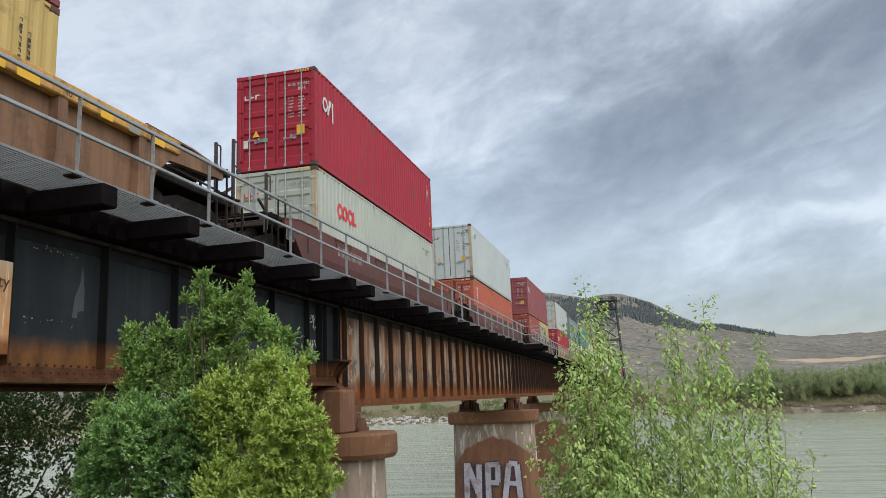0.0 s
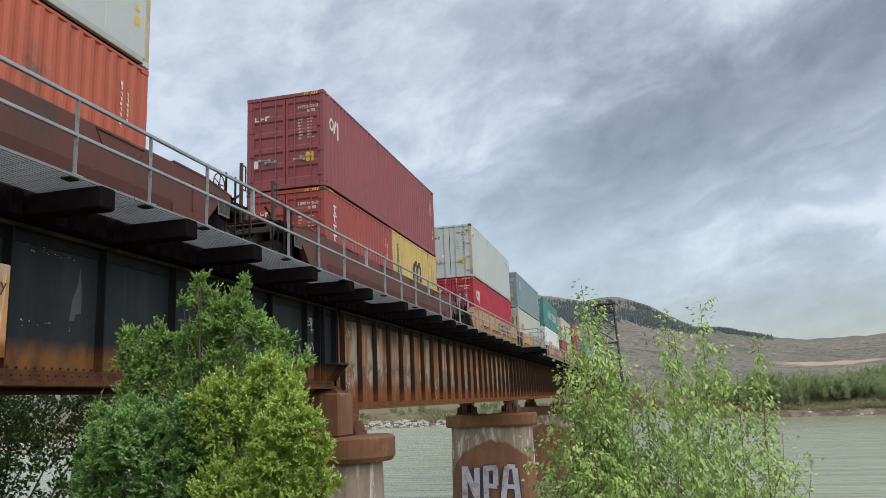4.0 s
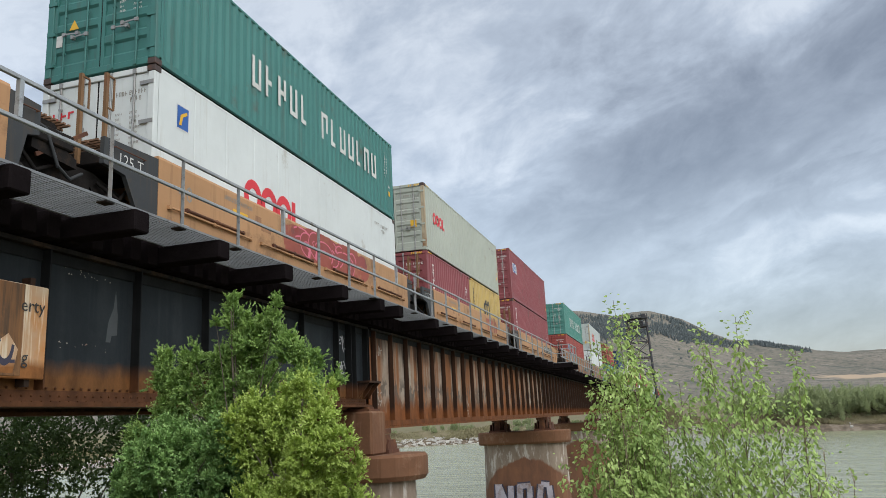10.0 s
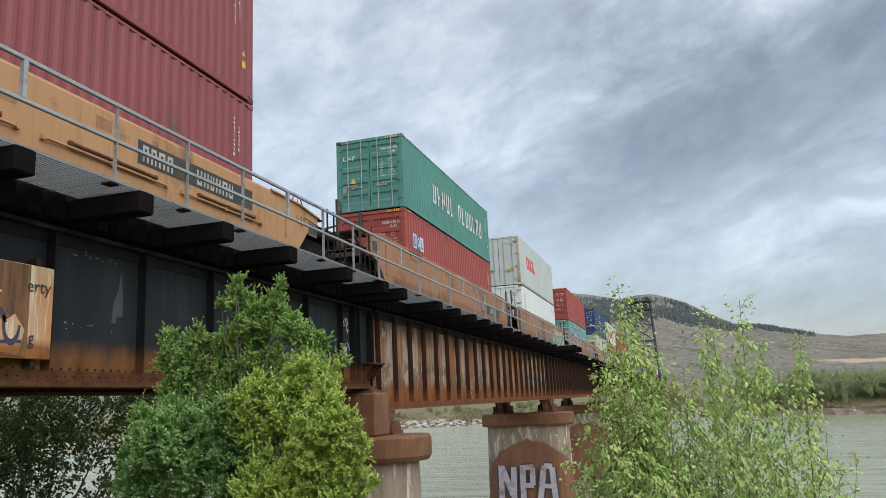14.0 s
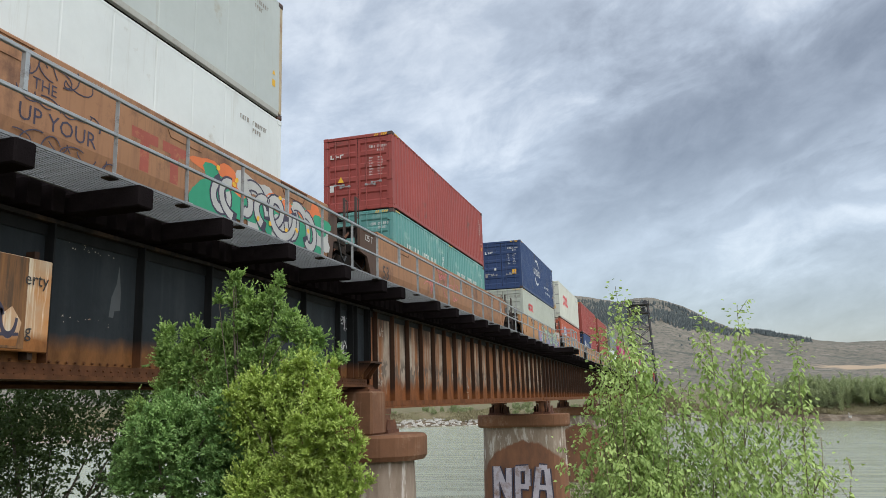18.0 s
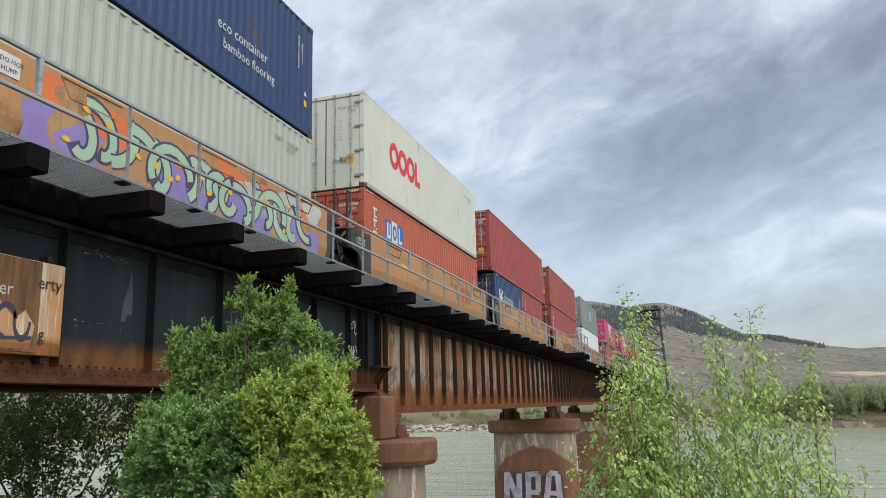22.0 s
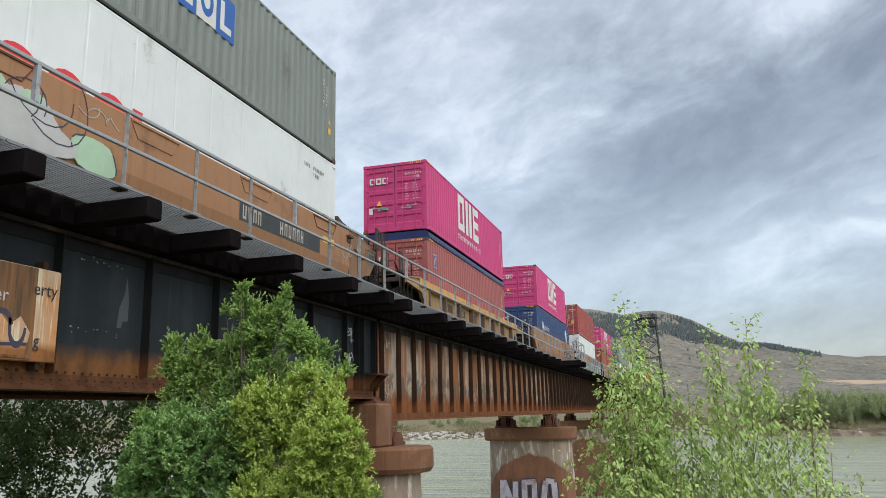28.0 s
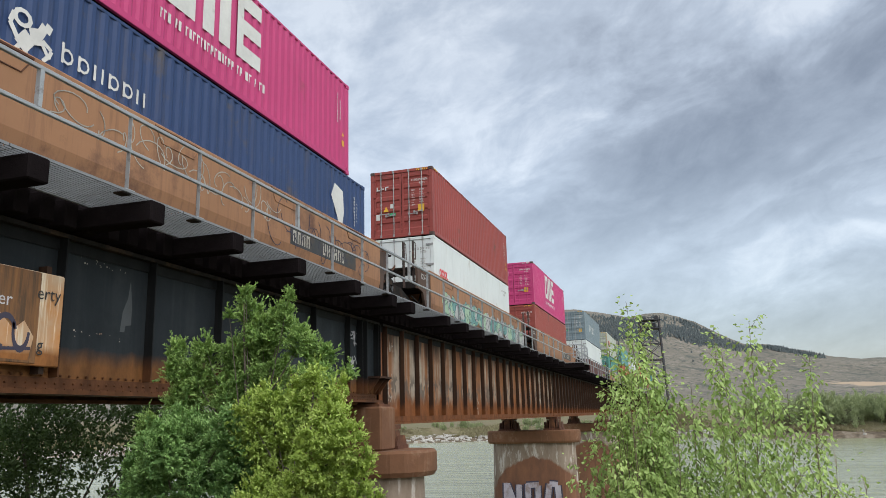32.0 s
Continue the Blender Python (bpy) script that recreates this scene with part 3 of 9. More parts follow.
def ground_material():
    m = bpy.data.materials.new("dry_grass_and_soil")
    m.use_nodes = True
    t = m.node_tree
    b = t.nodes["Principled BSDF"]
    tc = t.nodes.new("ShaderNodeTexCoord")
    sep = t.nodes.new("ShaderNodeSeparateXYZ")
    t.links.new(tc.outputs["Object"], sep.inputs[0])

    def nz(scale, detail=6.0, stretch=(1, 1, 1)):
        mp = t.nodes.new("ShaderNodeMapping")
        mp.inputs["Scale"].default_value = stretch
        n = t.nodes.new("ShaderNodeTexNoise")
        n.inputs["Scale"].default_value, n.inputs["Detail"].default_value, n.inputs["Roughness"].default_value = scale, detail, 0.65
        t.links.new(tc.outputs["Object"], mp.inputs["Vector"])
        t.links.new(mp.outputs[0], n.inputs["Vector"])
        return n.outputs["Fac"]

    def rng(v, a, c):
        n = t.nodes.new("ShaderNodeMapRange")
        n.inputs["From Min"].default_value, n.inputs["From Max"].default_value = a, c
        t.links.new(v, n.inputs["Value"])
        return n.outputs[0]

    def mx(f, a, c):
        n = t.nodes.new("ShaderNodeMix")
        n.data_type = "RGBA"
        t.links.new(f, n.inputs["Factor"])
        for key, v in (("A", a), ("B", c)):
            if isinstance(v, tuple):
                n.inputs[key].default_value = (*v, 1)
            else:
                t.links.new(v, n.inputs[key])
        return n.outputs["Result"]

    # hill tones kept a little cool, with some distance haze painted in
    hill = mx(rng(nz(0.006, 8, (1, 1, 1.5)), 0.35, 0.65), (0.225, 0.198, 0.165), (0.130, 0.120, 0.100))
    hill = mx(rng(nz(0.012, 6, (1, 0.25, 1)), 0.5, 0.7), hill, (0.095, 0.098, 0.078))
    hill = mx(rng(nz(0.045, 8, (1, 1, 1)), 0.42, 0.58), hill, (0.155, 0.143, 0.114))
    hill = mx(rng(nz(0.02, 6), 0.56, 0.64), hill, (0.085, 0.092, 0.078))
    hill = mx(rng(nz(0.11, 5), 0.52, 0.62), hill, (0.070, 0.076, 0.066))
    hill = mx(rng(nz(0.05, 5, (0.5, 1, 6)), 0.58, 0.68), hill, (0.26, 0.235, 0.195))
    # a dry field on the slope
    far = t.nodes.new("ShaderNodeVectorMath")
    far.operation = "SUBTRACT"
    far.inputs[1].default_value = (318, 1400, 30)
    t.links.new(tc.outputs["Object"], far.inputs[0])
    squeeze = t.nodes.new("ShaderNodeVectorMath")
    squeeze.operation = "MULTIPLY"
    squeeze.inputs[1].default_value = (1 / 90, 1 / 55, 0)
    t.links.new(far.outputs[0], squeeze.inputs[0])
    size = t.nodes.new("ShaderNodeVectorMath")
    size.operation = "LENGTH"
    t.links.new(squeeze.outputs[0], size.inputs[0])
    field = t.nodes.new("ShaderNodeMath")
    t.links.new(size.outputs["Value"], field.inputs[0])
    t.links.new(nz(0.03, 5), field.inputs[1])
    hill = mx(rng(field.outputs[0], 1.55, 1.25), hill, (0.37, 0.285, 0.20))
    meadow = mx(rng(nz(0.15), 0.35, 0.65), (0.135, 0.130, 0.068), (0.18, 0.15, 0.095))
    shore = mx(rng(nz(0.8, 6, (1, 1, 4)), 0.40, 0.60), (0.155, 0.122, 0.088), (0.080, 0.064, 0.046))
    shore = mx(rng(nz(0.25, 5), 0.55, 0.63), shore, (0.21, 0.175, 0.135))
    low = mx(rng(sep.outputs["Z"], -9.6, -8.3), shore, meadow)
    col = mx(rng(sep.outputs["Z"], -3.5, 8.0), low, hill)
    t.links.new(col, b.inputs["Base Color"])
    b.inputs["Roughness"].default_value = 0.95
    b.inputs["Specular IOR Level"].default_value = 0.15
    bp = t.nodes.new("ShaderNodeBump")
    bp.inputs["Strength"].default_value, bp.inputs["Distance"].default_value = 0.6, 0.3
    t.links.new(nz(1.2, 6), bp.inputs["Height"])
    t.links.new(bp.outputs[0], b.inputs["Normal"])
    return m


def water_material():
    m = bpy.data.materials.new("silty_river_water")
    m.use_nodes = True
    t = m.node_tree
    b = t.nodes["Principled BSDF"]
    b.inputs["Base Color"].default_value = (0.25, 0.262, 0.165, 1)
    b.inputs["Roughness"].default_value = 0.20
    b.inputs["IOR"].default_value = 1.29
    tc = t.nodes.new("ShaderNodeTexCoord")
    h = None
    for scale, stretch, amount in ((0.035, (0.35, 1.5, 1), 0.9), (0.16, (0.20, 1.7, 1), 0.9), (0.7, (0.16, 1.7, 1), 0.22), (2.6, (1, 1.3, 1), 0.02)):
        mp = t.nodes.new("ShaderNodeMapping")
        mp.inputs["Rotation"].default_value = (0, 0, radians(22))
        mp.inputs["Scale"].default_value = stretch
        n = t.nodes.new("ShaderNodeTexNoise")
        n.inputs["Scale"].default_value, n.inputs["Detail"].default_value, n.inputs["Distortion"].default_value = scale, 4.0, 0.8
        t.links.new(tc.outputs["Object"], mp.inputs["Vector"])
        t.links.new(mp.outputs[0], n.inputs["Vector"])
        k = t.nodes.new("ShaderNodeMath")
        k.operation = "MULTIPLY"
        k.inputs[1].default_value = amount
        t.links.new(n.outputs["Fac"], k.inputs[0])
        if h is None:
            h = k.outputs[0]
        else:
            a = t.nodes.new("ShaderNodeMath")
            a.operation = "ADD"
            t.links.new(h, a.inputs[0])
            t.links.new(k.outputs[0], a.inputs[1])
            h = a.outputs[0]
    bp = t.nodes.new("ShaderNodeBump")
    bp.inputs["Strength"].default_value, bp.inputs["Distance"].default_value = 0.7, 0.7
    t.links.new(h, bp.inputs["Height"])
    t.links.new(bp.outputs[0], b.inputs["Normal"])
    return m


M["ground"] = ground_material()
M["water"] = water_material()


# ---- mesh tools ----
class Shape:
    """Collects boxes, bars and sheets for one mesh."""

    def __init__(self):
        self.v, self.f, self.smooth = [], [], []

    def add(self, verts, faces, smooth=False):
        n = len(self.v)
        self.v += [tuple(p) for p in verts]
        self.f += [tuple(i + n for i in f) for f in faces]
        self.smooth += [smooth] * len(faces)
        return self

    def box(self, x0, x1, y0, y1, z0, z1, c=0.0):
        """A box; c chamfers its edges."""
        if not c:
            v = [(x, y, z) for z in (z0, z1) for x, y in ((x0, y0), (x1, y0), (x1, y1), (x0, y1))]
            return self.add(v, [(3, 2, 1, 0), (4, 5, 6, 7), (0, 1, 5, 4), (1, 2, 6, 5), (2, 3, 7, 6), (3, 0, 4, 7)])
        c = min(c, 0.45 * (x1 - x0), 0.45 * (y1 - y0), 0.45 * (z1 - z0))
        ring = [(x0 + c, y0), (x1 - c, y0), (x1, y0 + c), (x1, y1 - c), (x1 - c, y1), (x0 + c, y1), (x0, y1 - c), (x0, y0 + c)]
        cx, cy = (x0 + x1) / 2, (y0 + y1) / 2
        kx, ky = 1 - 2 * c / (x1 - x0), 1 - 2 * c / (y1 - y0)
        inner = [(cx + (x - cx) * kx, cy + (y - cy) * ky) for x, y in ring]
        v = [(*p, z0) for p in inner] + [(*p, z0 + c) for p in ring] + [(*p, z1 - c) for p in ring] + [(*p, z1) for p in inner]
        f = [tuple(range(7, -1, -1)), tuple(range(24, 32))]
        for k in range(3):
            for i in range(8):
                j = (i + 1) % 8
                f.append((k * 8 + i, k * 8 + j, k * 8 + 8 + j, k * 8 + 8 + i))
        return self.add(v, f)

    def prism(self, poly, axis, a, b, smooth=False):
        """A polygon in the two other axes, drawn out along axis from a to b."""
        n = len(poly)

        def at(p, h):
            return {"x": (h, p[0], p[1]), "y": (p[0], h, p[1]), "z": (p[0], p[1], h)}[axis]

        v = [at(p, a) for p in poly] + [at(p, b) for p in poly]
        f = [tuple(range(n - 1, -1, -1)), tuple(range(n, 2 * n))] + [(i, (i + 1) % n, n + (i + 1) % n, n + i) for i in range(n)]
        return self.add(v, f, smooth)

    def rod(self, p, q, r, n=6, r2=None):
        p, q = Vector(p), Vector(q)
        d = (q - p).normalized()
        a = d.orthogonal().normalized()
        b = d.cross(a)
        r2 = r if r2 is None else r2
        ring = [(math.cos(2 * math.pi * i / n), math.sin(2 * math.pi * i / n)) for i in range(n)]
        v = [p + (a * c + b * s) * r for c, s in ring] + [q + (a * c + b * s) * r2 for c, s in ring]
        f = [(i, (i + 1) % n, n + (i + 1) % n, n + i) for i in range(n)]
        self.add(v, f, n > 5)
        return self.add([v[i] for i in range(n)] + [v[n + i] for i in range(n)], [tuple(range(n - 1, -1, -1)), tuple(range(n, 2 * n))])

    def bar(self, p, q, w, h):
        """A square bar between two points, w across and h high."""
        p, q = Vector(p), Vector(q)
        d = (q - p).normalized()
        side = d.cross(Vector((0, 0, 1)))
        side = side.normalized() if side.length > 1e-4 else Vector((1, 0, 0))
        up = side.cross(d)
        o = [side * (sx * w / 2) + up * (sz * h / 2) for sx, sz in ((-1, -1), (1, -1), (1, 1), (-1, 1))]
        v = [p + k for k in o] + [q + k for k in o]
        return self.add(v, [(3, 2, 1, 0), (4, 5, 6, 7), (0, 1, 5, 4), (1, 2, 6, 5), (2, 3, 7, 6), (3, 0, 4, 7)])

    def sheet(self, line_a, line_b):
        n = len(line_a)
        return self.add(list(line_a) + list(line_b), [(i, i + 1, n + i + 1, n + i) for i in range(n - 1)])

    def mesh(self, name, mat):
        me = bpy.data.meshes.new(name)
        me.from_pydata(self.v, [], self.f)
        me.polygons.foreach_set("use_smooth", self.smooth)
        me.materials.append(mat)
        me.update()
        return me


def part(name, shape, mat, parent, label=""):
    """Links a shape, or a ready mesh, as one mesh under a thing or a part."""
    me = shape.mesh(name, mat) if isinstance(shape, Shape) else shape
    ob = new(name, me)
    ob.parent = parent
    return tagged(ob, label)


def thing(name, label, category, group="", kind="", at=(0, 0, 0)):
    ob = new(name)
    ob.location = at
    return tagged(ob, label, category, group, kind)


WORDS = {}


def lettering(text, size):
    """A mesh of letters in the built-in font, lying in its own xy plane."""
    if (text, size) not in WORDS:
        cu = bpy.data.curves.new("letters", "FONT")
        cu.body, cu.size, cu.resolution_u = text, size, 2
        ob = bpy.data.objects.new("letters", cu)
        scene.collection.objects.link(ob)
        me = bpy.data.meshes.new_from_object(ob)
        bpy.data.objects.remove(ob)
        WORDS[(text, size)] = me
    return WORDS[(text, size)].copy()


def write_side(name, text, size, x, y, z, mat, parent):
    """Letters on a wall that faces +x, read along +y."""
    me = lettering(text, size)
    me.transform(Matrix(((0, 0, 1, x), (1, 0, 0, y), (0, 1, 0, z), (0, 0, 0, 1))))
    me.materials.clear()
    me.materials.append(mat)
    return part(name, me, mat, parent)


# ---- land and water ----
WATER = -11.0
RIDGE = [(-60, 2.0), (-30, 4.6), (-14, 7.0), (-7.6, 7.2), (-5.5, 6.85), (-3.5, 6.42), (-2.5, 6.60), (-1.4, 6.62), (-0.4, 6.35), (0.9, 5.85), (2.3, 5.10),
         (4.05, 4.2), (5.8, 3.95), (7.6, 3.55), (9.3, 3.15), (10.9, 2.9), (13.1, 2.8), (25, 3.3), (60, 2.0)]
RIDGE_R = 2600.0


def step(x, a, b):
    k = np.clip((x - a) / (b - a), 0, 1)
    return k * k * (3 - 2 * k)


def wavy(x, y, scale, seed):
    """Smooth, seeded, uneven relief for arrays."""
    r = np.random.RandomState(seed)
    out = 0
    for k in range(5):
        a = r.uniform(0, 2 * math.pi)
        w = (1.0 + 0.9 * k) / scale
        out = out + np.sin((x * math.cos(a) + y * math.sin(a)) * w + r.uniform(0, 6)) / (1 + 0.7 * k)
    return out


def far_shore(x):
    """The far waterline's y for an x."""
    return np.interp(x, [-700, -170, -100, -70, -55, -10, 6, 22, 36, 70, 140, 700], [-250, 151, 205, 237, 245, 256, 253, 232, 219, 214, 205, 190]) + 1.2 * np.sin(x / 17.0) + 1.2 * np.sin(x / 6.3 + 1)


def height(x, y):
    r = np.hypot(x - EYE[0], y)
    az = np.degrees(np.arctan2(x - EYE[0], y))
    ridge = np.interp(az, [a for a, _ in RIDGE], [e for _, e in RIDGE], left=2.0, right=2.0)
    d = (y - far_shore(x)) * 0.92
    far = -11.6 + 2.6 * step(d, -2, 5) + 2.0 * step(d, 5, 16) + 0.25 * wavy(x, y, 4.0, 3) * step(d, -4, 6)
    far = far + 3.5 * step(d, 60, 500)
    top = RIDGE_R * np.tan(np.radians(ridge)) + EYE[2]
    rise = step(r, 650, RIDGE_R) ** 1.25
    far = far + rise * (top + 6) + 5.0 * wavy(x, y, 130.0, 5) * rise * (1 - 0.7 * step(r, 2000, RIDGE_R)) + 1.5 * wavy(x, y, 30.0, 8) * step(r, 600, 1200)
    far = far - step(r, RIDGE_R, 4400) * (top + 20) * 0.8
    near = -4.75 - 7.4 * step(y + 0.12 * x, 10, 27) + 0.12 * wavy(x, y, 2.5, 9)
    bank = np.clip((4.3 - (np.abs(x) - 3.2) / 1.45), 0, 4.15) * (1 - step(y, -14, -7.5))
    near = near + np.maximum(bank, 0)
    near = near - 1.2 * step(np.abs(x), 60, 400)
    return np.where(d > -8, far, np.where(y < 40, near, -12.4))


def land():
    az = np.radians(np.concatenate([np.arange(-180, -48, 3.0), np.arange(-48, 24, 0.3), np.arange(24, 180, 3.0)]))
    rad = np.concatenate([np.linspace(0.8, 40, 34), np.linspace(46, 150, 14), np.linspace(156, 340, 78), np.geomspace(350, 4600, 60)])
    a, r = np.meshgrid(az, rad)
    x, y = EYE[0] + r * np.sin(a), r * np.cos(a)
    z = height(x, y)
    n, m = len(az), len(rad)
    v = np.stack([x, y, z], -1).reshape(-1, 3).tolist()
    f = [(k * n + i, (k + 1) * n + i, (k + 1) * n + (i + 1) % n, k * n + (i + 1) % n) for k in range(m - 1) for i in range(n)]
    v.append((EYE[0], 0.0, float(height(np.array(EYE[0]), np.array(0.0)))))
    f += [(len(v) - 1, i, (i + 1) % n) for i in range(n)]
    s = Shape()
    s.add(v, f, True)
    ob = new("ground", s.mesh("ground", M["ground"]))
    return tagged(ob, "dry brown grassland hills behind a low, rocky river bank", "ground", kind="structure")


land()
sh = Shape()
sh.add([(-700, 8, WATER), (900, 8, WATER), (900, 900, WATER), (-700, 900, WATER)], [(0, 1, 2, 3)])
tagged(new("water", sh.mesh("water", M["water"])), "silty grey-green river with small ripples", "water", kind="structure")

# ---- the railway bridge ----
PIERS = [19.6 + 28.6 * k for k in range(8)]
GX = 1.4


def stiffened_girder(span, x, y0, y1, bottom, top, step_, first, web, stiff, name):
    """One plate girder with flanges and upright stiffeners on both faces."""
    w = Shape().box(x - 0.012, x + 0.012, y0, y1, bottom + 0.03, top - 0.03)
    g = part("plate_girder", w, web, span, name)
    s = Shape().box(x - 0.21, x + 0.21, y0, y1, bottom - 0.03, bottom + 0.03)
    for k in range(int((y1 - y0) / 0.16)):
        for dx in (-0.15, 0.15):
            s.box(x + dx - 0.018, x + dx + 0.018, y0 + 0.08 + k * 0.16, y0 + 0.116 + k * 0.16, bottom + 0.03, bottom + 0.045)
    part("bottom_flange", s, stiff, g)
    a = Shape()
    for sx in (-1, 1):
        a.prism([(x + sx * 0.013, bottom + 0.031), (x + sx * 0.15, bottom + 0.031), (x + sx * 0.15, bottom + 0.046),
                 (x + sx * 0.03, bottom + 0.046), (x + sx * 0.03, bottom + 0.19), (x + sx * 0.013, bottom + 0.19)], "y", y0, y1)
    part("flange_angle", a, stiff, g)
    part("top_flange", Shape().box(x - 0.14, x + 0.14, y0, y1, top - 0.03, top + 0.03), M["underframe"], g)
    ta = Shape()
    for sx in (-1, 1):
        lo, hi = sorted((x + sx * 0.013, x + sx * 0.034))
        ta.box(lo, hi, y0, y1, top - 0.19, top - 0.031)
    part("top_angle", ta, M["stiff_dark"], g)
    y = first
    mesh = None
    while y < y1 - 0.1:
        if mesh is None:
            st = Shape()
            for sx in (-1, 1):
                lo, hi = sorted((x + sx * 0.014, x + sx * 0.165))
                st.box(lo, hi, -0.012, 0.012, bottom + 0.19, top - 0.032)
                lo, hi = sorted((x + sx * 0.014, x + sx * 0.032))
                st.box(lo, hi, 0.012, 0.10, bottom + 0.19, top - 0.192)
                for k in range(9):
                    z = bottom + 0.3 + k * (top - bottom - 0.5) / 8
                    st.box(x + sx * 0.033 - 0.012, x + sx * 0.033 + 0.012, 0.045, 0.075, z, z + 0.03)
            mesh = st.mesh("stiffener", stiff)
        ob = part("stiffener", mesh, stiff, g)
        ob.location.y = y
        y += step_
    return g


def bridge_span(y0, y1, bottom, step_, first, web, stiff, label, far_step):
    span = thing("bridge_span", label, "bridge", "spans of the railway bridge", "structure")
    for x, st in ((GX, step_), (-GX, far_step)):
        stiffened_girder(span, x, y0 + 0.12, y1 - 0.12, bottom, -0.62, st, first, web, stiff, "riveted steel plate girder, rusting from below")
    n = max(4, int((y1 - y0) / 3.2))
    for k in range(n):
        a, b = y0 + 0.3 + k * (y1 - y0 - 0.6) / n, y0 + 0.3 + (k + 1) * (y1 - y0 - 0.6) / n
        part("cross_brace", Shape().bar((-GX + 0.18, a, -0.75), (GX - 0.18, a, bottom + 0.25), 0.08, 0.08)
             .bar((GX - 0.18, a + 0.1, -0.75), (-GX + 0.18, a + 0.1, bottom + 0.25), 0.08, 0.08), M["stiff_dark"], span)
        part("lateral_brace", Shape().bar((-GX + 0.18, a, bottom + 0.2), (GX - 0.18, b, bottom + 0.2), 0.09, 0.09), M["stiff_dark"], span)
    return span


bridge_span(-9.0, 19.6, -2.72, 1.86, -6.7, M["web_dark"], M["stiff_dark"], "dark painted steel plate girder span over the bank", 3.72)
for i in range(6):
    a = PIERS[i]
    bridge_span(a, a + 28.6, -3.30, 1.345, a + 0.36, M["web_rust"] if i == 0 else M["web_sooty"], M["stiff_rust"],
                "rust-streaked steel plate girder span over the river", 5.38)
for a in (PIERS[6], PIERS[6] + 50):
    bridge_span(a, a + 50, -3.30, 2.4, a + 0.4, M["web_rust"], M["stiff_rust"], "long far steel span beside the lift tower", 4.8)


def stadium(cx, cy, half_l, half_w, n=10):
    pts = []
    for s, x in ((1, half_l - half_w), (-1, -half_l + half_w)):
        for k in range(n + 1):
            a = -math.pi / 2 + math.pi * k / n
            pts.append((cx + x + s * half_w * math.cos(a), cy + s * half_w * math.sin(a)))
    return pts


def taper(s, lower, upper, z0, z1):
    n = len(lower)
    v = [(*p, z0) for p in lower] + [(*p, z1) for p in upper]
    return s.add(v, [tuple(range(n - 1, -1, -1)), tuple(range(n, 2 * n))] + [(i, (i + 1) % n, n + (i + 1) % n, n + i) for i in range(n)])


def bearing(parent, x, y, z0, z1):
    h = z1 - z0
    b = part("bridge_bearing", Shape().box(x - 0.52, x + 0.52, y - 0.42, y + 0.42, z0, z0 + 0.1)
             .prism([(x - 0.2, z0 + 0.1), (x + 0.2, z0 + 0.1), (x + 0.16, z1 - 0.14), (x - 0.16, z1 - 0.14)], "y", y - 0.3, y + 0.3)
             .box(x - 0.34, x + 0.34, y - 0.3, y + 0.3, z1 - 0.14, z1), M["bearing"], parent, "rusted cast steel bridge bearing")
    for k in range(7):
        dx = -0.45 + 0.15 * k
        zt = z1 - 0.14 - 0.9 * max(0.0, abs(dx) - 0.28)
        part("rib", Shape().prism([(y - 0.38, z0 + 0.1), (y + 0.38, z0 + 0.1), (y + 0.36, z0 + 0.18), (y + 0.24, zt), (y - 0.24, zt), (y - 0.36, z0 + 0.18)],
                                  "x", x + dx - 0.024, x + dx + 0.024), M["bearing"], b)
    return b


def pier(y, cap_top, cap_low, label):
    p = thing("bridge_pier", label, "bridge pier", "piers of the railway bridge", "structure", (0, y, 0))
    s = Shape()
    taper(s, stadium(0.1, 0, 2.75, 1.08), stadium(0.1, 0, 2.55, 0.92), -13.5, cap_low)
    part("shaft", s, M["concrete"], p, "stained concrete shaft")
    s = Shape()
    taper(s, stadium(0.1, 0, 2.82, 1.10), stadium(0.1, 0, 2.9, 1.18), cap_low, cap_low + 0.12)
    taper(s, stadium(0.1, 0, 2.9, 1.18), stadium(0.1, 0, 2.9, 1.18), cap_low + 0.12, cap_top - 0.07)
    taper(s, stadium(0.1, 0, 2.9, 1.18), stadium(0.1, 0, 2.84, 1.12), cap_top - 0.07, cap_top)
    part("cap", s, M["concrete_rust"], p, "rust-stained rounded concrete cap")
    return p


first = pier(PIERS[0], -3.98, -4.63, "rust-stained concrete pier with a high bearing block")
part("bearing_block", Shape().box(-1.95, 1.9, -0.95, 0.06, -3.98, -2.86, 0.05), M["concrete_rust"], first, "rust-red concrete bearing block")
bb = Shape().box(1.0, 1.8, -0.85, -0.05, -2.86, -2.80).box(1.14, 1.66, -0.6, -0.15, -2.80, -2.752)
part("bearing_plate", bb, M["bearing"], first)
part("bearing_plate", Shape().box(-1.8, -1.0, -0.85, -0.05, -2.86, -2.752), M["bearing"], first)
for sx in (-1, 1):
    bearing(first, sx * GX, 0.58, -3.98, -3.332)
second = pier(PIERS[1], -4.10, -4.86, "concrete river pier with large pale painted letters")
for q in PIERS[2:7] + [PIERS[6] + 50, PIERS[6] + 100]:
    pier(q, -4.10, -4.86, "rust-stained concrete river pier")
for k, pr_ in enumerate([second] + [o for o in scene.objects if o.name.startswith("bridge_pier.") and o.location.y > 60]):
    for sx in (-1, 1):
        for dy in (-0.45, 0.45):
            bearing(pr_, sx * GX, dy, -4.10, -3.332)

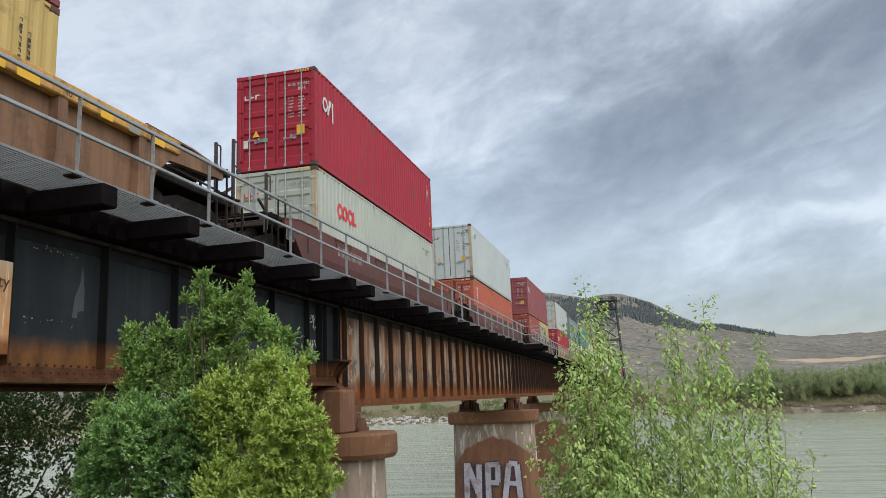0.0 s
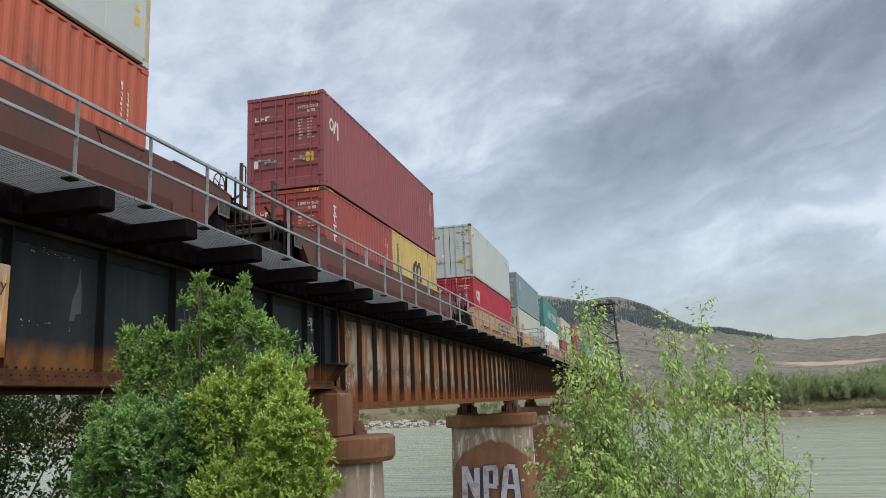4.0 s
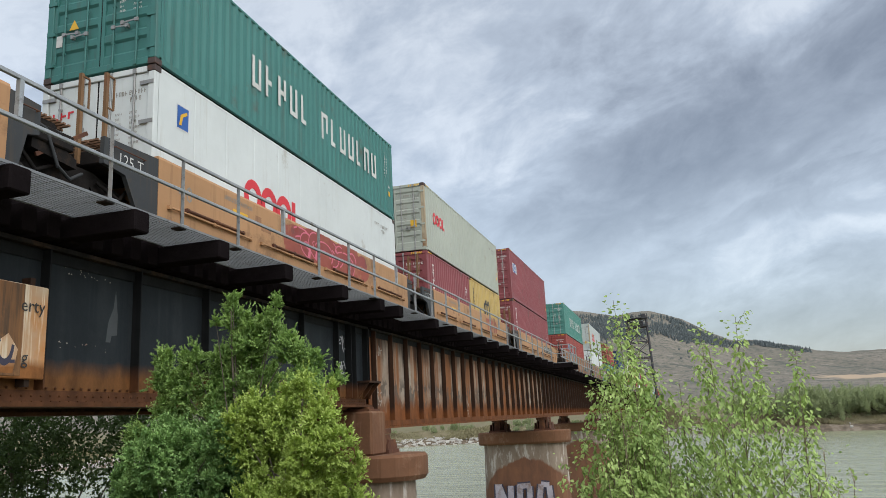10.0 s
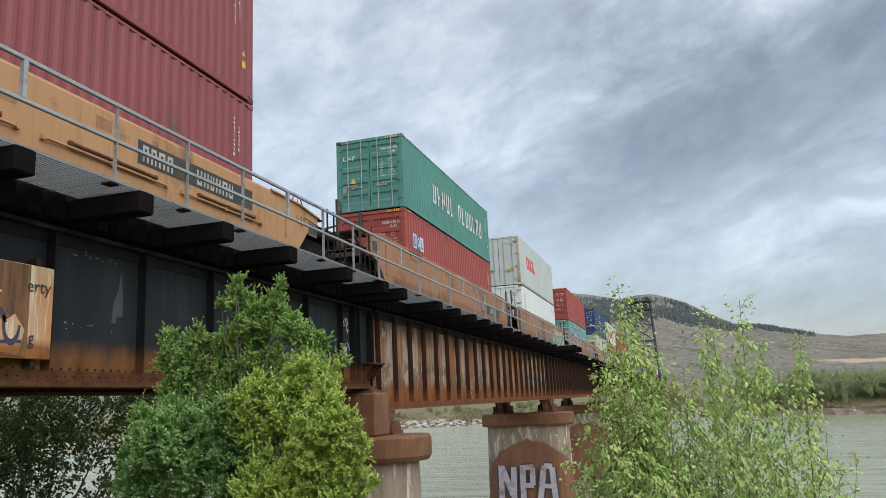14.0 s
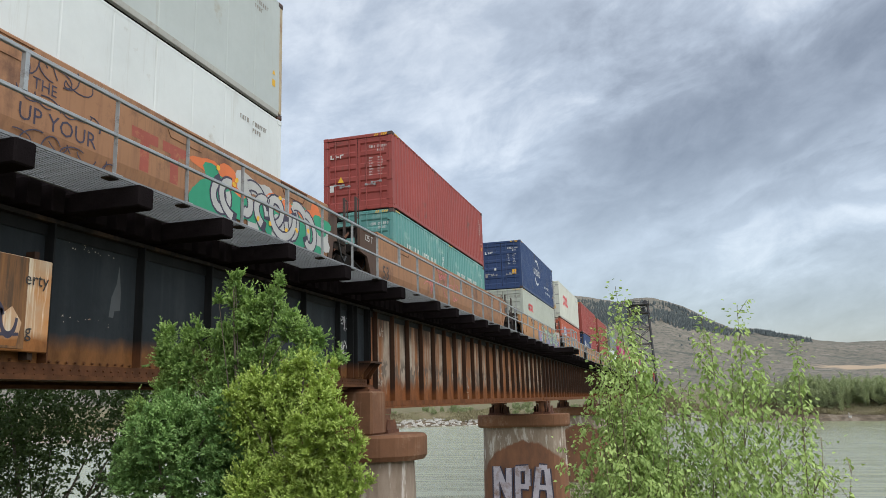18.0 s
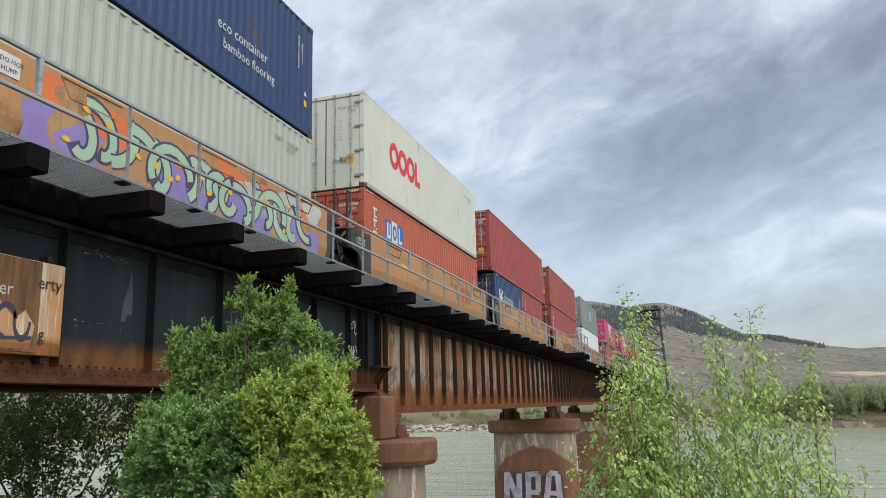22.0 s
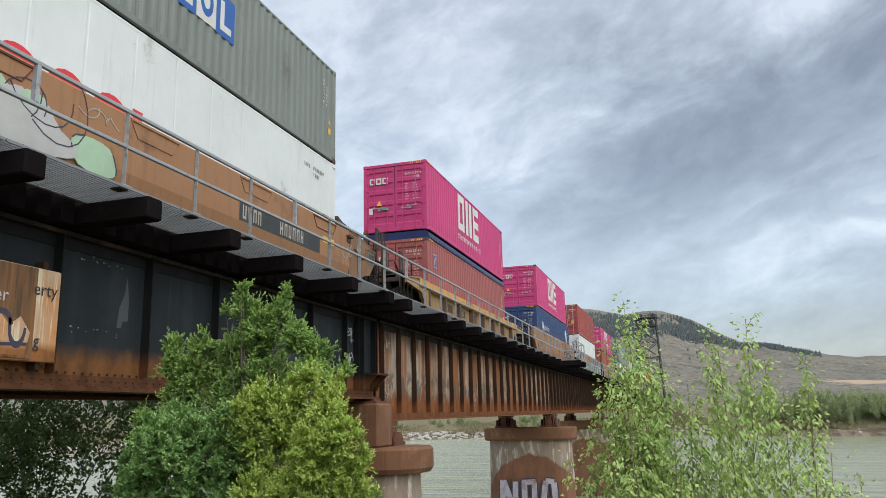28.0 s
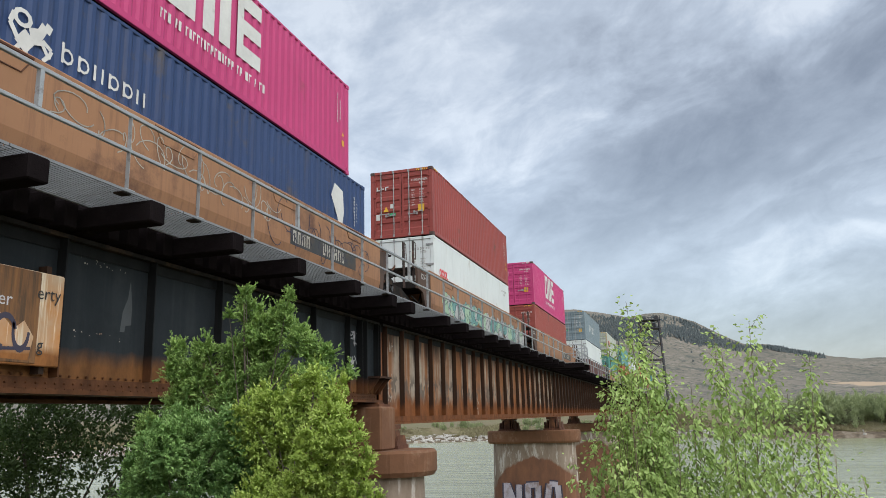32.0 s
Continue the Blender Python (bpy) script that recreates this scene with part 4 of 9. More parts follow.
# spray-painted shapes on the second pier's face
yf = -1.09
STROKES = [((-1.55, -9.3), (-1.50, -7.15), 0.34), ((-1.45, -7.2), (-0.85, -8.9), 0.34), ((-0.80, -9.3), (-0.72, -7.25), 0.34),
           ((-0.22, -9.3), (-0.18, -7.2), 0.34), ((-0.3, -7.3), (0.5, -7.25), 0.30), ((0.42, -7.3), (0.40, -8.3), 0.32), ((-0.2, -8.3), (0.45, -8.35), 0.28),
           ((0.78, -9.3), (1.12, -7.2), 0.34), ((1.12, -7.2), (1.62, -7.25), 0.30), ((1.60, -7.3), (1.72, -9.3), 0.34), ((0.95, -8.35), (1.6, -8.4), 0.26)]


def stroke(s, p, q, w, y):
    """A flat spray stroke from p to q, each (x, z), on a wall that faces -y."""
    (a, b), (c, d) = p, q
    ln = math.hypot(c - a, d - b)
    nx, nz = -(d - b) / ln * w / 2, (c - a) / ln * w / 2
    return s.add([(a + nx, y, b + nz), (a - nx, y, b - nz), (c - nx, y, d - nz), (c + nx, y, d + nz)], [(0, 1, 2, 3)])


for name, extra, dy, mat_, lab in (("graffiti_outline", 0.17, 0.006, "spray_dark", "dark spray-painted outline"), ("graffiti_fill", 0.0, 0.012, "spray_lilac", "pale lilac spray-painted strokes")):
    s = Shape()
    for k, (p, q, w) in enumerate(STROKES):
        stroke(s, p, q, w + extra, yf - dy - 0.0004 * k)
    part(name, s, M[mat_], second, lab)

# ---- deck: ties, rails, walkway, handrail ----
deck = thing("bridge_deck", "open timber tie deck with two steel rails", "railway track", kind="structure")
tie = Shape().box(-1.6, 1.75, -0.115, 0.115, -0.56, -0.19, 0.015).mesh("tie", M["tie"])
Y0, Y1, GAP = -9.0, 291.0, 0.41
n = int((Y1 - Y0) / GAP)
rest = Shape()
for k in range(n):
    y = Y0 + 0.2 + k * GAP
    if y < 75:
        ob = part("tie", tie, M["tie"], deck)
        ob.location.y = y
    else:
        rest.box(-1.6, 1.75, y - 0.115, y + 0.115, -0.56, -0.19)
tagged(part("far_ties", rest, M["tie"], deck), kind="stuff")
prof = [(-0.075, -0.175), (0.075, -0.175), (0.075, -0.16), (0.012, -0.14), (0.012, -0.045), (0.036, -0.03), (0.036, -0.004), (0.03, 0.0),
        (-0.03, 0.0), (-0.036, -0.004), (-0.036, -0.03), (-0.012, -0.045), (-0.012, -0.14), (-0.075, -0.16)]
for sx in (-1, 1):
    part("rail", Shape().prism([(a + sx * 0.753, b) for a, b in prof], "y", -420, 640), M["rail_steel"], deck)
    part("guard_timber", Shape().box(sx * 1.38 - 0.1, sx * 1.38 + 0.1, Y0, Y1, -0.188, -0.06, 0.01), M["tie"], deck)

BRACKETS = [-3.3, -1.35, 0.6, 2.55, 4.5, 6.5, 8.52, 10.5, 12.65, 15.2, 17.4, 18.75] + [21.9 + 2.05 * k for k in range(131)]
walkway = thing("walkway", "steel grating walkway on dark timber brackets beside the track", "walkway", kind="structure")
br = Shape().box(1.0, 2.85, -0.15, 0.15, -0.53, -0.235, 0.02).mesh("bracket", M["tie"])
for y in BRACKETS:
    ob = part("bracket", br, M["tie"], walkway)
    ob.location.y = y - 0.15
y, k = -9.0, 0
X0, X1 = 1.80, 2.78
near_panel = Shape()
for j in range(17):
    x = X0 + 0.02 + j * (X1 - X0 - 0.04) / 16
    near_panel.box(x - 0.006, x + 0.006, 0.0, 2.98, -0.228, -0.200)
for j in range(14):
    near_panel.box(X0, X1, 0.1 + j * 0.213, 0.111 + j * 0.213, -0.214, -0.203)
near_panel.box(X0 - 0.004, X0 + 0.008, 0, 2.98, -0.233, -0.198).box(X1 - 0.008, X1 + 0.006, 0, 2.98, -0.233, -0.198)
far_panel = Shape()
for j in range(10):
    x = X0 + 0.03 + j * (X1 - X0 - 0.06) / 9
    far_panel.box(x - 0.008, x + 0.008, 0.0, 2.98, -0.230, -0.200)
for j in range(4):
    far_panel.box(X0, X1, 0.2 + j * 0.8, 0.24 + j * 0.8, -0.222, -0.203)
pm, fm = near_panel.mesh("grating_panel", M["grating"]), far_panel.mesh("grating_panel", M["grating"])
while y < 288:
    ob = part("grating_panel", pm if y < 45 else fm, M["grating"], walkway)
    ob.location.y = y
    y += 3.0

# a refuge beside the second pier
part("refuge_beam", Shape().box(1.0, 3.75, 45.9, 46.2, -0.53, -0.235, 0.02), M["tie"], walkway)
part("refuge_beam", Shape().box(1.0, 3.75, 48.4, 48.7, -0.53, -0.235, 0.02), M["tie"], walkway)
part("refuge_floor", Shape().box(2.80, 3.72, 45.9, 48.7, -0.233, -0.195), M["grating"], walkway)

RX, RZ = 2.74, 0.855
handrail = thing("handrail", "galvanised two-rail pipe and angle handrail along the walkway", "handrail", kind="structure")
for z, h in ((RZ, 0.05), (0.36, 0.045)):
    part("top_rail" if z > 0.5 else "mid_rail", Shape().box(RX - 0.025, RX + 0.025, -9, 45.9, z - h, z, 0.006), M["galv"], handrail)
    part("top_rail" if z > 0.5 else "mid_rail", Shape().box(RX - 0.025, RX + 0.025, 48.7, 288, z - h, z, 0.006), M["galv"], handrail)
    part("refuge_rail", Shape().box(3.65, 3.7, 45.9, 48.7, z - h, z).box(RX, 3.7, 45.9, 45.95, z - h, z).box(RX, 3.7, 48.65, 48.7, z - h, z),
         M["galv"], handrail)
POST = 1.53
post = Shape().box(RX - 0.03, RX - 0.024, -0.03, 0.03, -0.2, RZ - 0.05).box(RX - 0.03, RX + 0.03, -0.03, -0.024, -0.2, RZ - 0.05)
post.box(RX - 0.08, RX + 0.04, -0.09, 0.09, -0.198, -0.185)
full = post.mesh("post", M["galv"])
SHOE = Shape().box(RX - 0.12, RX + 0.035, -0.13, 0.03, -0.258, -0.236, 0.005).mesh("post_shoe", M["underframe"])
short = Shape().box(RX - 0.03, RX + 0.03, -0.03, 0.03, 0.36, RZ - 0.05).mesh("post", M["galv"])
for k in range(-10, 184):
    y = 7.88 + POST * k
    if 45.9 < y < 48.7 or y > 288:
        continue
    ob = part("post", short if k % 4 == 3 else full, M["galv"], handrail)
    if k < 40 and k % 4 != 3:
        shoe = part("post_shoe", SHOE, M["underframe"], handrail)
        shoe.location.y = 7.88 + 1.53 * k
    ob.location.y = y
for x, y in ((3.67, 45.93), (3.67, 48.67), (3.67, 47.3)):
    part("post", Shape().box(x - 0.03, x + 0.03, y - 0.03, y + 0.03, -0.2, RZ), M["galv"], handrail)

rv = Shape()
for k in range(118):
    for z in (-2.60, -2.50):
        y = 0.6 + k * 0.16 + (0.08 if z > -2.55 else 0)
        rv.rod((GX + 0.028, y, z), (GX + 0.05, y, z), 0.022, 6, 0.012)
riveted = thing("rivet_rows", "two rows of rivet heads along the girder's foot", "rivets", kind="structure")
tagged(part("rivets", rv, M["stiff_dark"], riveted), kind="stuff")
seat = thing("girder_seat_bracket", "rusted steel seat bracket at the girder's end", "bracket", kind="structure")
part("shelf", Shape().box(GX + 0.17, GX + 0.52, 18.55, 19.35, -2.14, -2.09), M["stiff_rust"], seat)
for y in (18.6, 18.95, 19.3):
    part("gusset", Shape().prism([(GX + 0.17, -2.14), (GX + 0.50, -2.14), (GX + 0.19, -2.52)], "y", y - 0.012, y + 0.012), M["stiff_dark"], seat)
for y in (18.2, 18.5, 19.4):
    part("end_stiffener", Shape().box(GX + 0.013, GX + 0.19, y - 0.014, y + 0.014, -2.53, -0.66), M["stiff_dark"], seat)

# ---- the sign on the first girder ----
sign = thing("warning_sign", "rust-streaked white steel sign fixed to the girder", "sign", at=(0, 0, 0))
M["sign"] = web_material("rusting_white_sign", (0.82, 0.70, 0.52), (0.50, 0.22, 0.07), (0.36, 0.15, 0.05), -2.45, 0.30, 7.0)
part("board", Shape().box(1.55, 1.62, 6.35, 8.12, -2.41, -1.21, 0.012), M["sign"], sign)
dull = material("brown_weathered_board", (0.085, 0.050, 0.028), 0.6, 0, 0.5, 4, (0.30, 0.135, 0.045), 0.35, 0.75, 0.1)
part("weathered_plate", Shape().box(1.618, 1.632, 6.35, 7.72, -2.38, -1.22, 0.004), dull, sign, "brown weathered plate over the sign")
part("worn_patch", Shape().add([(1.634, 6.5, -2.33), (1.634, 7.60, -2.35), (1.634, 7.66, -2.05), (1.634, 7.50, -1.86), (1.634, 7.34, -1.98), (1.634, 7.12, -1.78), (1.634, 6.86, -1.84), (1.634, 6.5, -1.74)],
                               [tuple(range(8))]), M["sign"], sign)
for dy in (6.6, 7.9):
    part("standoff", Shape().box(1.42, 1.56, dy - 0.04, dy + 0.04, -2.5, -1.1), M["stiff_rust"], sign)
write_side("lettering", "erty", 0.24, 1.636, 7.66, -1.56, M["mark_black"], sign)
write_side("lettering", "er", 0.24, 1.636, 7.08, -1.70, M["spray_white"], sign)
write_side("lettering", "g", 0.24, 1.636, 7.72, -2.22, M["mark_black"], sign)
# a black looping tag across the plate
gr = Shape()
loops = [(6.62, -2.05, 0.13, 0.20, 0.5, 5.2), (6.92, -2.00, 0.16, 0.22, 3.6, -4.6), (7.22, -2.02, 0.15, 0.20, 0.2, 4.4), (7.46, -1.98, 0.12, 0.24, 2.8, 3.4)]
for y0, z0, w, h, a0, turn in loops:
    inside, outside = [], []
    for k in range(13):
        a = a0 + turn * k / 12
        for side_, q in ((inside, 0.82), (outside, 1.18)):
            side_.append((1.638, y0 + w * q * math.cos(a), z0 + h * q * math.sin(a)))
    gr.sheet(inside, outside)
flat_ = [(1.640, 6.5, -2.28), (1.640, 7.62, -2.22), (1.640, 7.62, -2.18), (1.640, 6.5, -2.24)]
gr.add(flat_, [(0, 1, 2, 3)])
tagged(part("graffiti", gr, M["spray_dark"], sign), kind="stuff")

# white scrawls on the girder end panel
scr = thing("girder_graffiti", "thin white spray-painted scrawl on the girder web", "graffiti")
rg = random.Random(11)
for zc in (-1.15, -1.75):
    s = Shape()
    y = 17.62
    while y < 18.25:
        a = (GX + 0.017, y, zc + rg.uniform(-0.17, 0.17))
        b = (GX + 0.017, y + rg.uniform(-0.05, 0.16), zc + rg.uniform(-0.2, 0.2))
        if (Vector(a) - Vector(b)).length > 0.03:
            s.bar(a, b, 0.004, 0.025)
        y += rg.uniform(0.015, 0.05)
    tagged(part("scrawl", s, M["spray_white"], scr), kind="stuff")

for y0, y1, za, zb, seed in ((20.1, 20.75, -2.7, -1.1, 3), (47.0, 47.9, -2.6, -1.3, 4), (76.0, 77.0, -2.5, -1.4, 5), (29.6, 30.3, -2.9, -2.5, 6)):
    rg = random.Random(seed)
    s = Shape()
    for k in range(16):
        a = (GX + 0.017, rg.uniform(y0, y1), rg.uniform(za, zb))
        s.bar(a, (a[0], a[1] + rg.uniform(-0.18, 0.18), a[2] + rg.uniform(-0.28, 0.28)), 0.004, 0.03)
    tagged(part("scrawl", s, M["scrape_pale"], scr), kind="stuff")

wear = thing("girder_scrapes", "pale scrape and paint chips on the dark girder web", "paint wear")
s = Shape()
s.add([(GX + 0.016, 9.46, -1.80), (GX + 0.016, 9.56, -1.80), (GX + 0.016, 9.58, -1.70), (GX + 0.016, 9.70, -1.68), (GX + 0.016, 9.70, -1.40),
       (GX + 0.016, 9.64, -1.0), (GX + 0.016, 9.60, -1.28), (GX + 0.016, 9.50, -1.5)], [tuple(range(8))])
part("scrape", s, M["scrape"], wear)
rg = random.Random(9)
s = Shape()
for k in range(26):
    y, z, r = rg.choice((8.7, 9.0, 9.2)) + rg.uniform(-0.2, 0.3), rg.choice((-0.86, -0.84, -1.9)) + rg.uniform(-0.05, 0.05), rg.uniform(0.004, 0.012)
    s.add([(GX + 0.016, y - r, z - r), (GX + 0.016, y + r * 1.8, z - r * 0.6), (GX + 0.016, y + r, z + r), (GX + 0.016, y - r * 0.6, z + r * 0.7)], [(0, 1, 2, 3)])
tagged(part("chipped_paint", s, M["scrape_pale"], wear), kind="stuff")

# ---- lift tower ----
def lift_tower(y):
    t = thing("lift_tower", "dark steel lattice lift tower over the far end of the bridge", "tower", at=(0, y, 0))
    W0, W1, D0, D1, ZT = 4.1, 2.9, 3.2, 2.2, 24.4

    def corner(sx, sy, z):
        k = min(1.0, max(0.0, (z + 9) / (ZT + 9)))
        return Vector((sx * (W0 + (W1 - W0) * k), sy * (D0 + (D1 - D0) * k), z))

    for sx in (-1, 1):
        for sy in (-1, 1):
            part("leg", Shape().bar(corner(sx, sy, -10.5), corner(sx, sy, ZT), 0.42, 0.42), M["tower_steel"], t)
    levels = [7.2, 12.2, 17.0, 21.6]
    for sx in (-1, 1):
        for a, b in ((-9, -1), (-1, 7.2)):
            part("lattice", Shape().bar(corner(sx, -1, a), corner(sx, 1, b), 0.18, 0.18).bar(corner(sx, 1, a), corner(sx, -1, b), 0.18, 0.18), M["tower_steel"], t)
    ring_of = (((-1, -1), (1, -1)), ((1, -1), (1, 1)), ((1, 1), (-1, 1)), ((-1, 1), (-1, -1)))
    for a, b in zip(levels[:-1], levels[1:]):
        for p, q in ring_of:
            part("brace", Shape().bar(corner(*p, a), corner(*q, b), 0.16, 0.16), M["tower_steel"], t)
            part("brace", Shape().bar(corner(*q, a), corner(*p, b), 0.16, 0.16), M["tower_steel"], t)
            part("strut", Shape().bar(corner(*p, a), corner(*q, a), 0.2, 0.26), M["tower_steel"], t)
    # open machinery level between two platforms
    for z in (21.6, 24.2):
        part("platform", Shape().box(-W1 - 0.5, W1 + 0.5, -D1 - 0.5, D1 + 0.5, z, z + 0.28), M["tower_steel"], t)
    for p, q in ring_of:
        part("brace", Shape().bar(corner(*p, 21.9), corner(*q, 24.2), 0.16, 0.16).bar(corner(*q, 21.9), corner(*p, 24.2), 0.16, 0.16), M["tower_steel"], t)
    part("machinery", Shape().box(-W1 + 0.9, W1 - 0.9, -D1 + 0.5, D1 - 0.5, 21.9, 23.3, 0.1), M["tower_steel"], t)
    for sx in (-1, 1):
        part("sheave", Shape().rod((sx * 2.2, -0.2, 25.0), (sx * 2.2, 0.2, 25.0), 0.75, 14), M["tower_steel"], t)
    for sy in (-1, 1):
        s = Shape()
        for k in range(9):
            x = -W1 - 0.45 + k * (2 * W1 + 0.9) / 8
            s.bar((x, sy * (D1 + 0.45), 24.48), (x, sy * (D1 + 0.45), 25.5), 0.06, 0.06)
        for z in (25.0, 25.5):
            s.bar((-W1 - 0.45, sy * (D1 + 0.45), z), (W1 + 0.45, sy * (D1 + 0.45), z), 0.07, 0.07)
        part("platform_rail", s, M["tower_steel"], t)
    part("footing", Shape().box(-5, 5, -4.2, 4.2, -13.5, -10.0, 0.2), M["concrete"], t)
    return t


lift_tower(244.0)
# approach track on the bank, behind the camera, and on the far side
for name, a, b in (("near_approach_bed", -420, -9.05), ("far_approach_bed", 291.1, 640)):
    s = Shape().prism([(-13.5, -8.0), (13.5, -8.0), (2.6, -0.22), (-2.6, -0.22)] if a > 0 else [(-4.3, -1.7), (4.3, -1.7), (2.6, -0.22), (-2.6, -0.22)], "y", a, b)
    tagged(new("track_bed", s.mesh("track_bed", M["ground"])), "gravel bed of the approach track", "track bed", kind="structure")

# ---- the train: containers ----
W2 = 1.219
MOVERS = []   # (thing, distance along the train, height)


def zigzag(a, b, n, depth):
    """A trapezoid wave from a to b: pairs of place and depth."""
    pts = [(a, 0.0)]
    p = (b - a) / n
    for k in range(n):
        s = a + k * p
        pts += [(s + 0.26 * p, 0.0), (s + 0.50 * p, -depth), (s + 0.76 * p, -depth), (s + p, 0.0)]
    return pts


def ring(s, x, y, z, ry, rz, wide, n=16, th=0.006, x2=None):
    """A flat ring standing on a wall that faces +x."""
    v, f = [], []
    for k in range(n):
        a = 2 * math.pi * k / n
        for q in (1.0, 1.0 - wide):
            v.append((x, y + ry * q * math.cos(a), z + rz * q * math.sin(a)))
    for k in range(n):
        j = (k + 1) % n
        f.append((2 * k, 2 * j, 2 * j + 1, 2 * k + 1))
    return s.add(v, f)


def flat(s, x, y0, y1, z0, z1):
    return s.add([(x, y0, z0), (x, y1, z0), (x, y1, z1), (x, y0, z1)], [(0, 1, 2, 3)])


def front_flat(s, y, x0, x1, z0, z1):
    return s.add([(x0, y, z0), (x1, y, z0), (x1, y, z1), (x0, y, z1)], [(0, 1, 2, 3)])


SX = W2 + 0.003   # lettering lies on the outer faces of the corrugation


def logo_rings(c, L, H, y, size, mat, drop=0.0):
    """Four red rounded marks in a row."""
    H = H - drop
    z = H * 0.56
    for k in range(3):
        part("logo_mark", ring(Shape(), SX, y + size * (0.5 + k * 0.98), z, size * 0.52, size * 0.56, 0.5, 22), M[mat], c)
    s = Shape()
    flat(s, SX, y + size * 3.0, y + size * 3.26, z - size * 0.54, z + size * 0.52)
    flat(s, SX, y + size * 3.26, y + size * 3.66, z - size * 0.54, z - size * 0.28)
    part("logo_mark", s, M[mat], c)


def logo_blocks(c, L, H, y, size, mat):
    """Three large pale block marks and a thin line of bars under them."""
    s = Shape()
    z0, z1 = H * 0.36, H * 0.36 + size
    w = size * 0.62
    for k in range(3):
        s = Shape()
        a = y + k * (w + size * 0.16)
        if k == 0:
            flat(s, SX, a, a + w * 0.3, z0, z1), flat(s, SX, a + w * 0.7, a + w, z0, z1)
            flat(s, SX, a + w * 0.3, a + w * 0.7, z0, z0 + size * 0.2), flat(s, SX, a + w * 0.3, a + w * 0.7, z1 - size * 0.2, z1)
        elif k == 1:
            flat(s, SX, a, a + w * 0.40, z0, z1), flat(s, SX, a + w * 0.58, a + w, z0, z1)
        else:
            for q in (0.0, 0.39, 0.78):
                flat(s, SX, a, a + w, z0 + q * size, z0 + (q + 0.22) * size)
            flat(s, SX, a, a + w * 0.26, z0 + size * 0.22, z0 + size * 0.39)
            flat(s, SX, a, a + w * 0.26, z0 + size * 0.61, z0 + size * 0.78)
        part("logo_mark", s, M[mat], c)
    s = Shape()
    rr = random.Random(3)
    a = y - 0.05
    while a < y + size * 2.3:
        d = rr.uniform(0.05, 0.10)
        z = z0 - size * 0.27
        flat(s, SX, a, a + 0.03, z, z + size * 0.13)
        flat(s, SX, a + 0.03, a + d, z + rr.choice((0.0, 0.05, 0.10)) * size, z + size * 0.13)
        a += d + rr.choice((0.04, 0.04, 0.13))
    tagged(part("logo_line", s, M[mat], c), kind="stuff")


def logo_words(c, L, H, y, size, mat, count=12, z=0.55):
    """A long row of upright pale marks."""
    rr = random.Random(8)
    for k in range(count):
        if k == count // 2 - 1:
            continue
        s = Shape()
        a = y + k * size * 0.78
        z0 = H * z - size * 0.5
        w, cut = size * 0.15, rr.choice((0.0, 0.42, 0.84))
        flat(s, SX, a, a + w, z0, z0 + size)
        if k % 3 != 1:
            flat(s, SX, a + size * 0.36, a + size * 0.36 + w, z0 + (0.3 * size if k % 4 == 2 else 0.0), z0 + size)
        flat(s, SX, a + w, a + size * 0.36, z0 + cut * size, z0 + (cut + 0.16) * size)
        part("logo_mark", s, M[mat], c)


def logo_arches(c, L, H, y, size, mat):
    """Two heavy black arches with split feet, over a wavy bar."""
    s = Shape()
    z0 = H * 0.47
    for k in range(3):
        a = y + k * size * 0.52
        s.add([(SX, a, z0), (SX, a + size * 0.24, z0 - size * 0.10), (SX, a + size * 0.24, z0 + size * 0.70), (SX, a, z0 + size * 0.58)], [(0, 1, 2, 3)])
        s.add([(SX + 0.002, a - size * 0.08, z0 + size * 0.02), (SX + 0.002, a + size * 0.10, z0 - size * 0.14), (SX + 0.002, a + size * 0.30, z0 + size * 0.04), (SX + 0.002, a + size * 0.12, z0 + size * 0.16)], [(0, 1, 2, 3)])
        if k < 2:
            s.add([(SX + 0.001, a + size * 0.16, z0 + size * 0.50), (SX + 0.001, a + size * 0.56, z0 + size * 0.58), (SX + 0.001, a + size * 0.62, z0 + size * 0.84), (SX + 0.001, a + size * 0.30, z0 + size * 0.80)], [(0, 1, 2, 3)])
    for k in range(4):
        a = y + k * size * 0.36
        part("logo_mark", ring(Shape(), SX + 0.001, a + size * 0.18, z0 - size * 0.40, size * 0.19, size * 0.13, 0.62, 10), M[mat], c)
    part("logo", s, M[mat], c)


def logo_upright(c, L, H, y, size, mat, count=6):
    """A column of pale marks down the side near the end post."""
    rr = random.Random(4)
    for k in range(count):
        s = Shape()
        z1 = H - 0.42 - k * size * 1.15
        q = rr.uniform(0.35, 0.6)
        flat(s, SX, y, y + size, z1 - size * 0.22, z1)
        flat(s, SX, y + size * q - size * 0.14, y + size * q + size * 0.14, z1 - size * 0.80, z1 - size * 0.22)
        flat(s, SX, y + size * (0.62 if k % 2 else 0.2), y + size * 0.9, z1 - size, z1 - size * 0.80)
        part("logo_mark", s, M[mat], c)


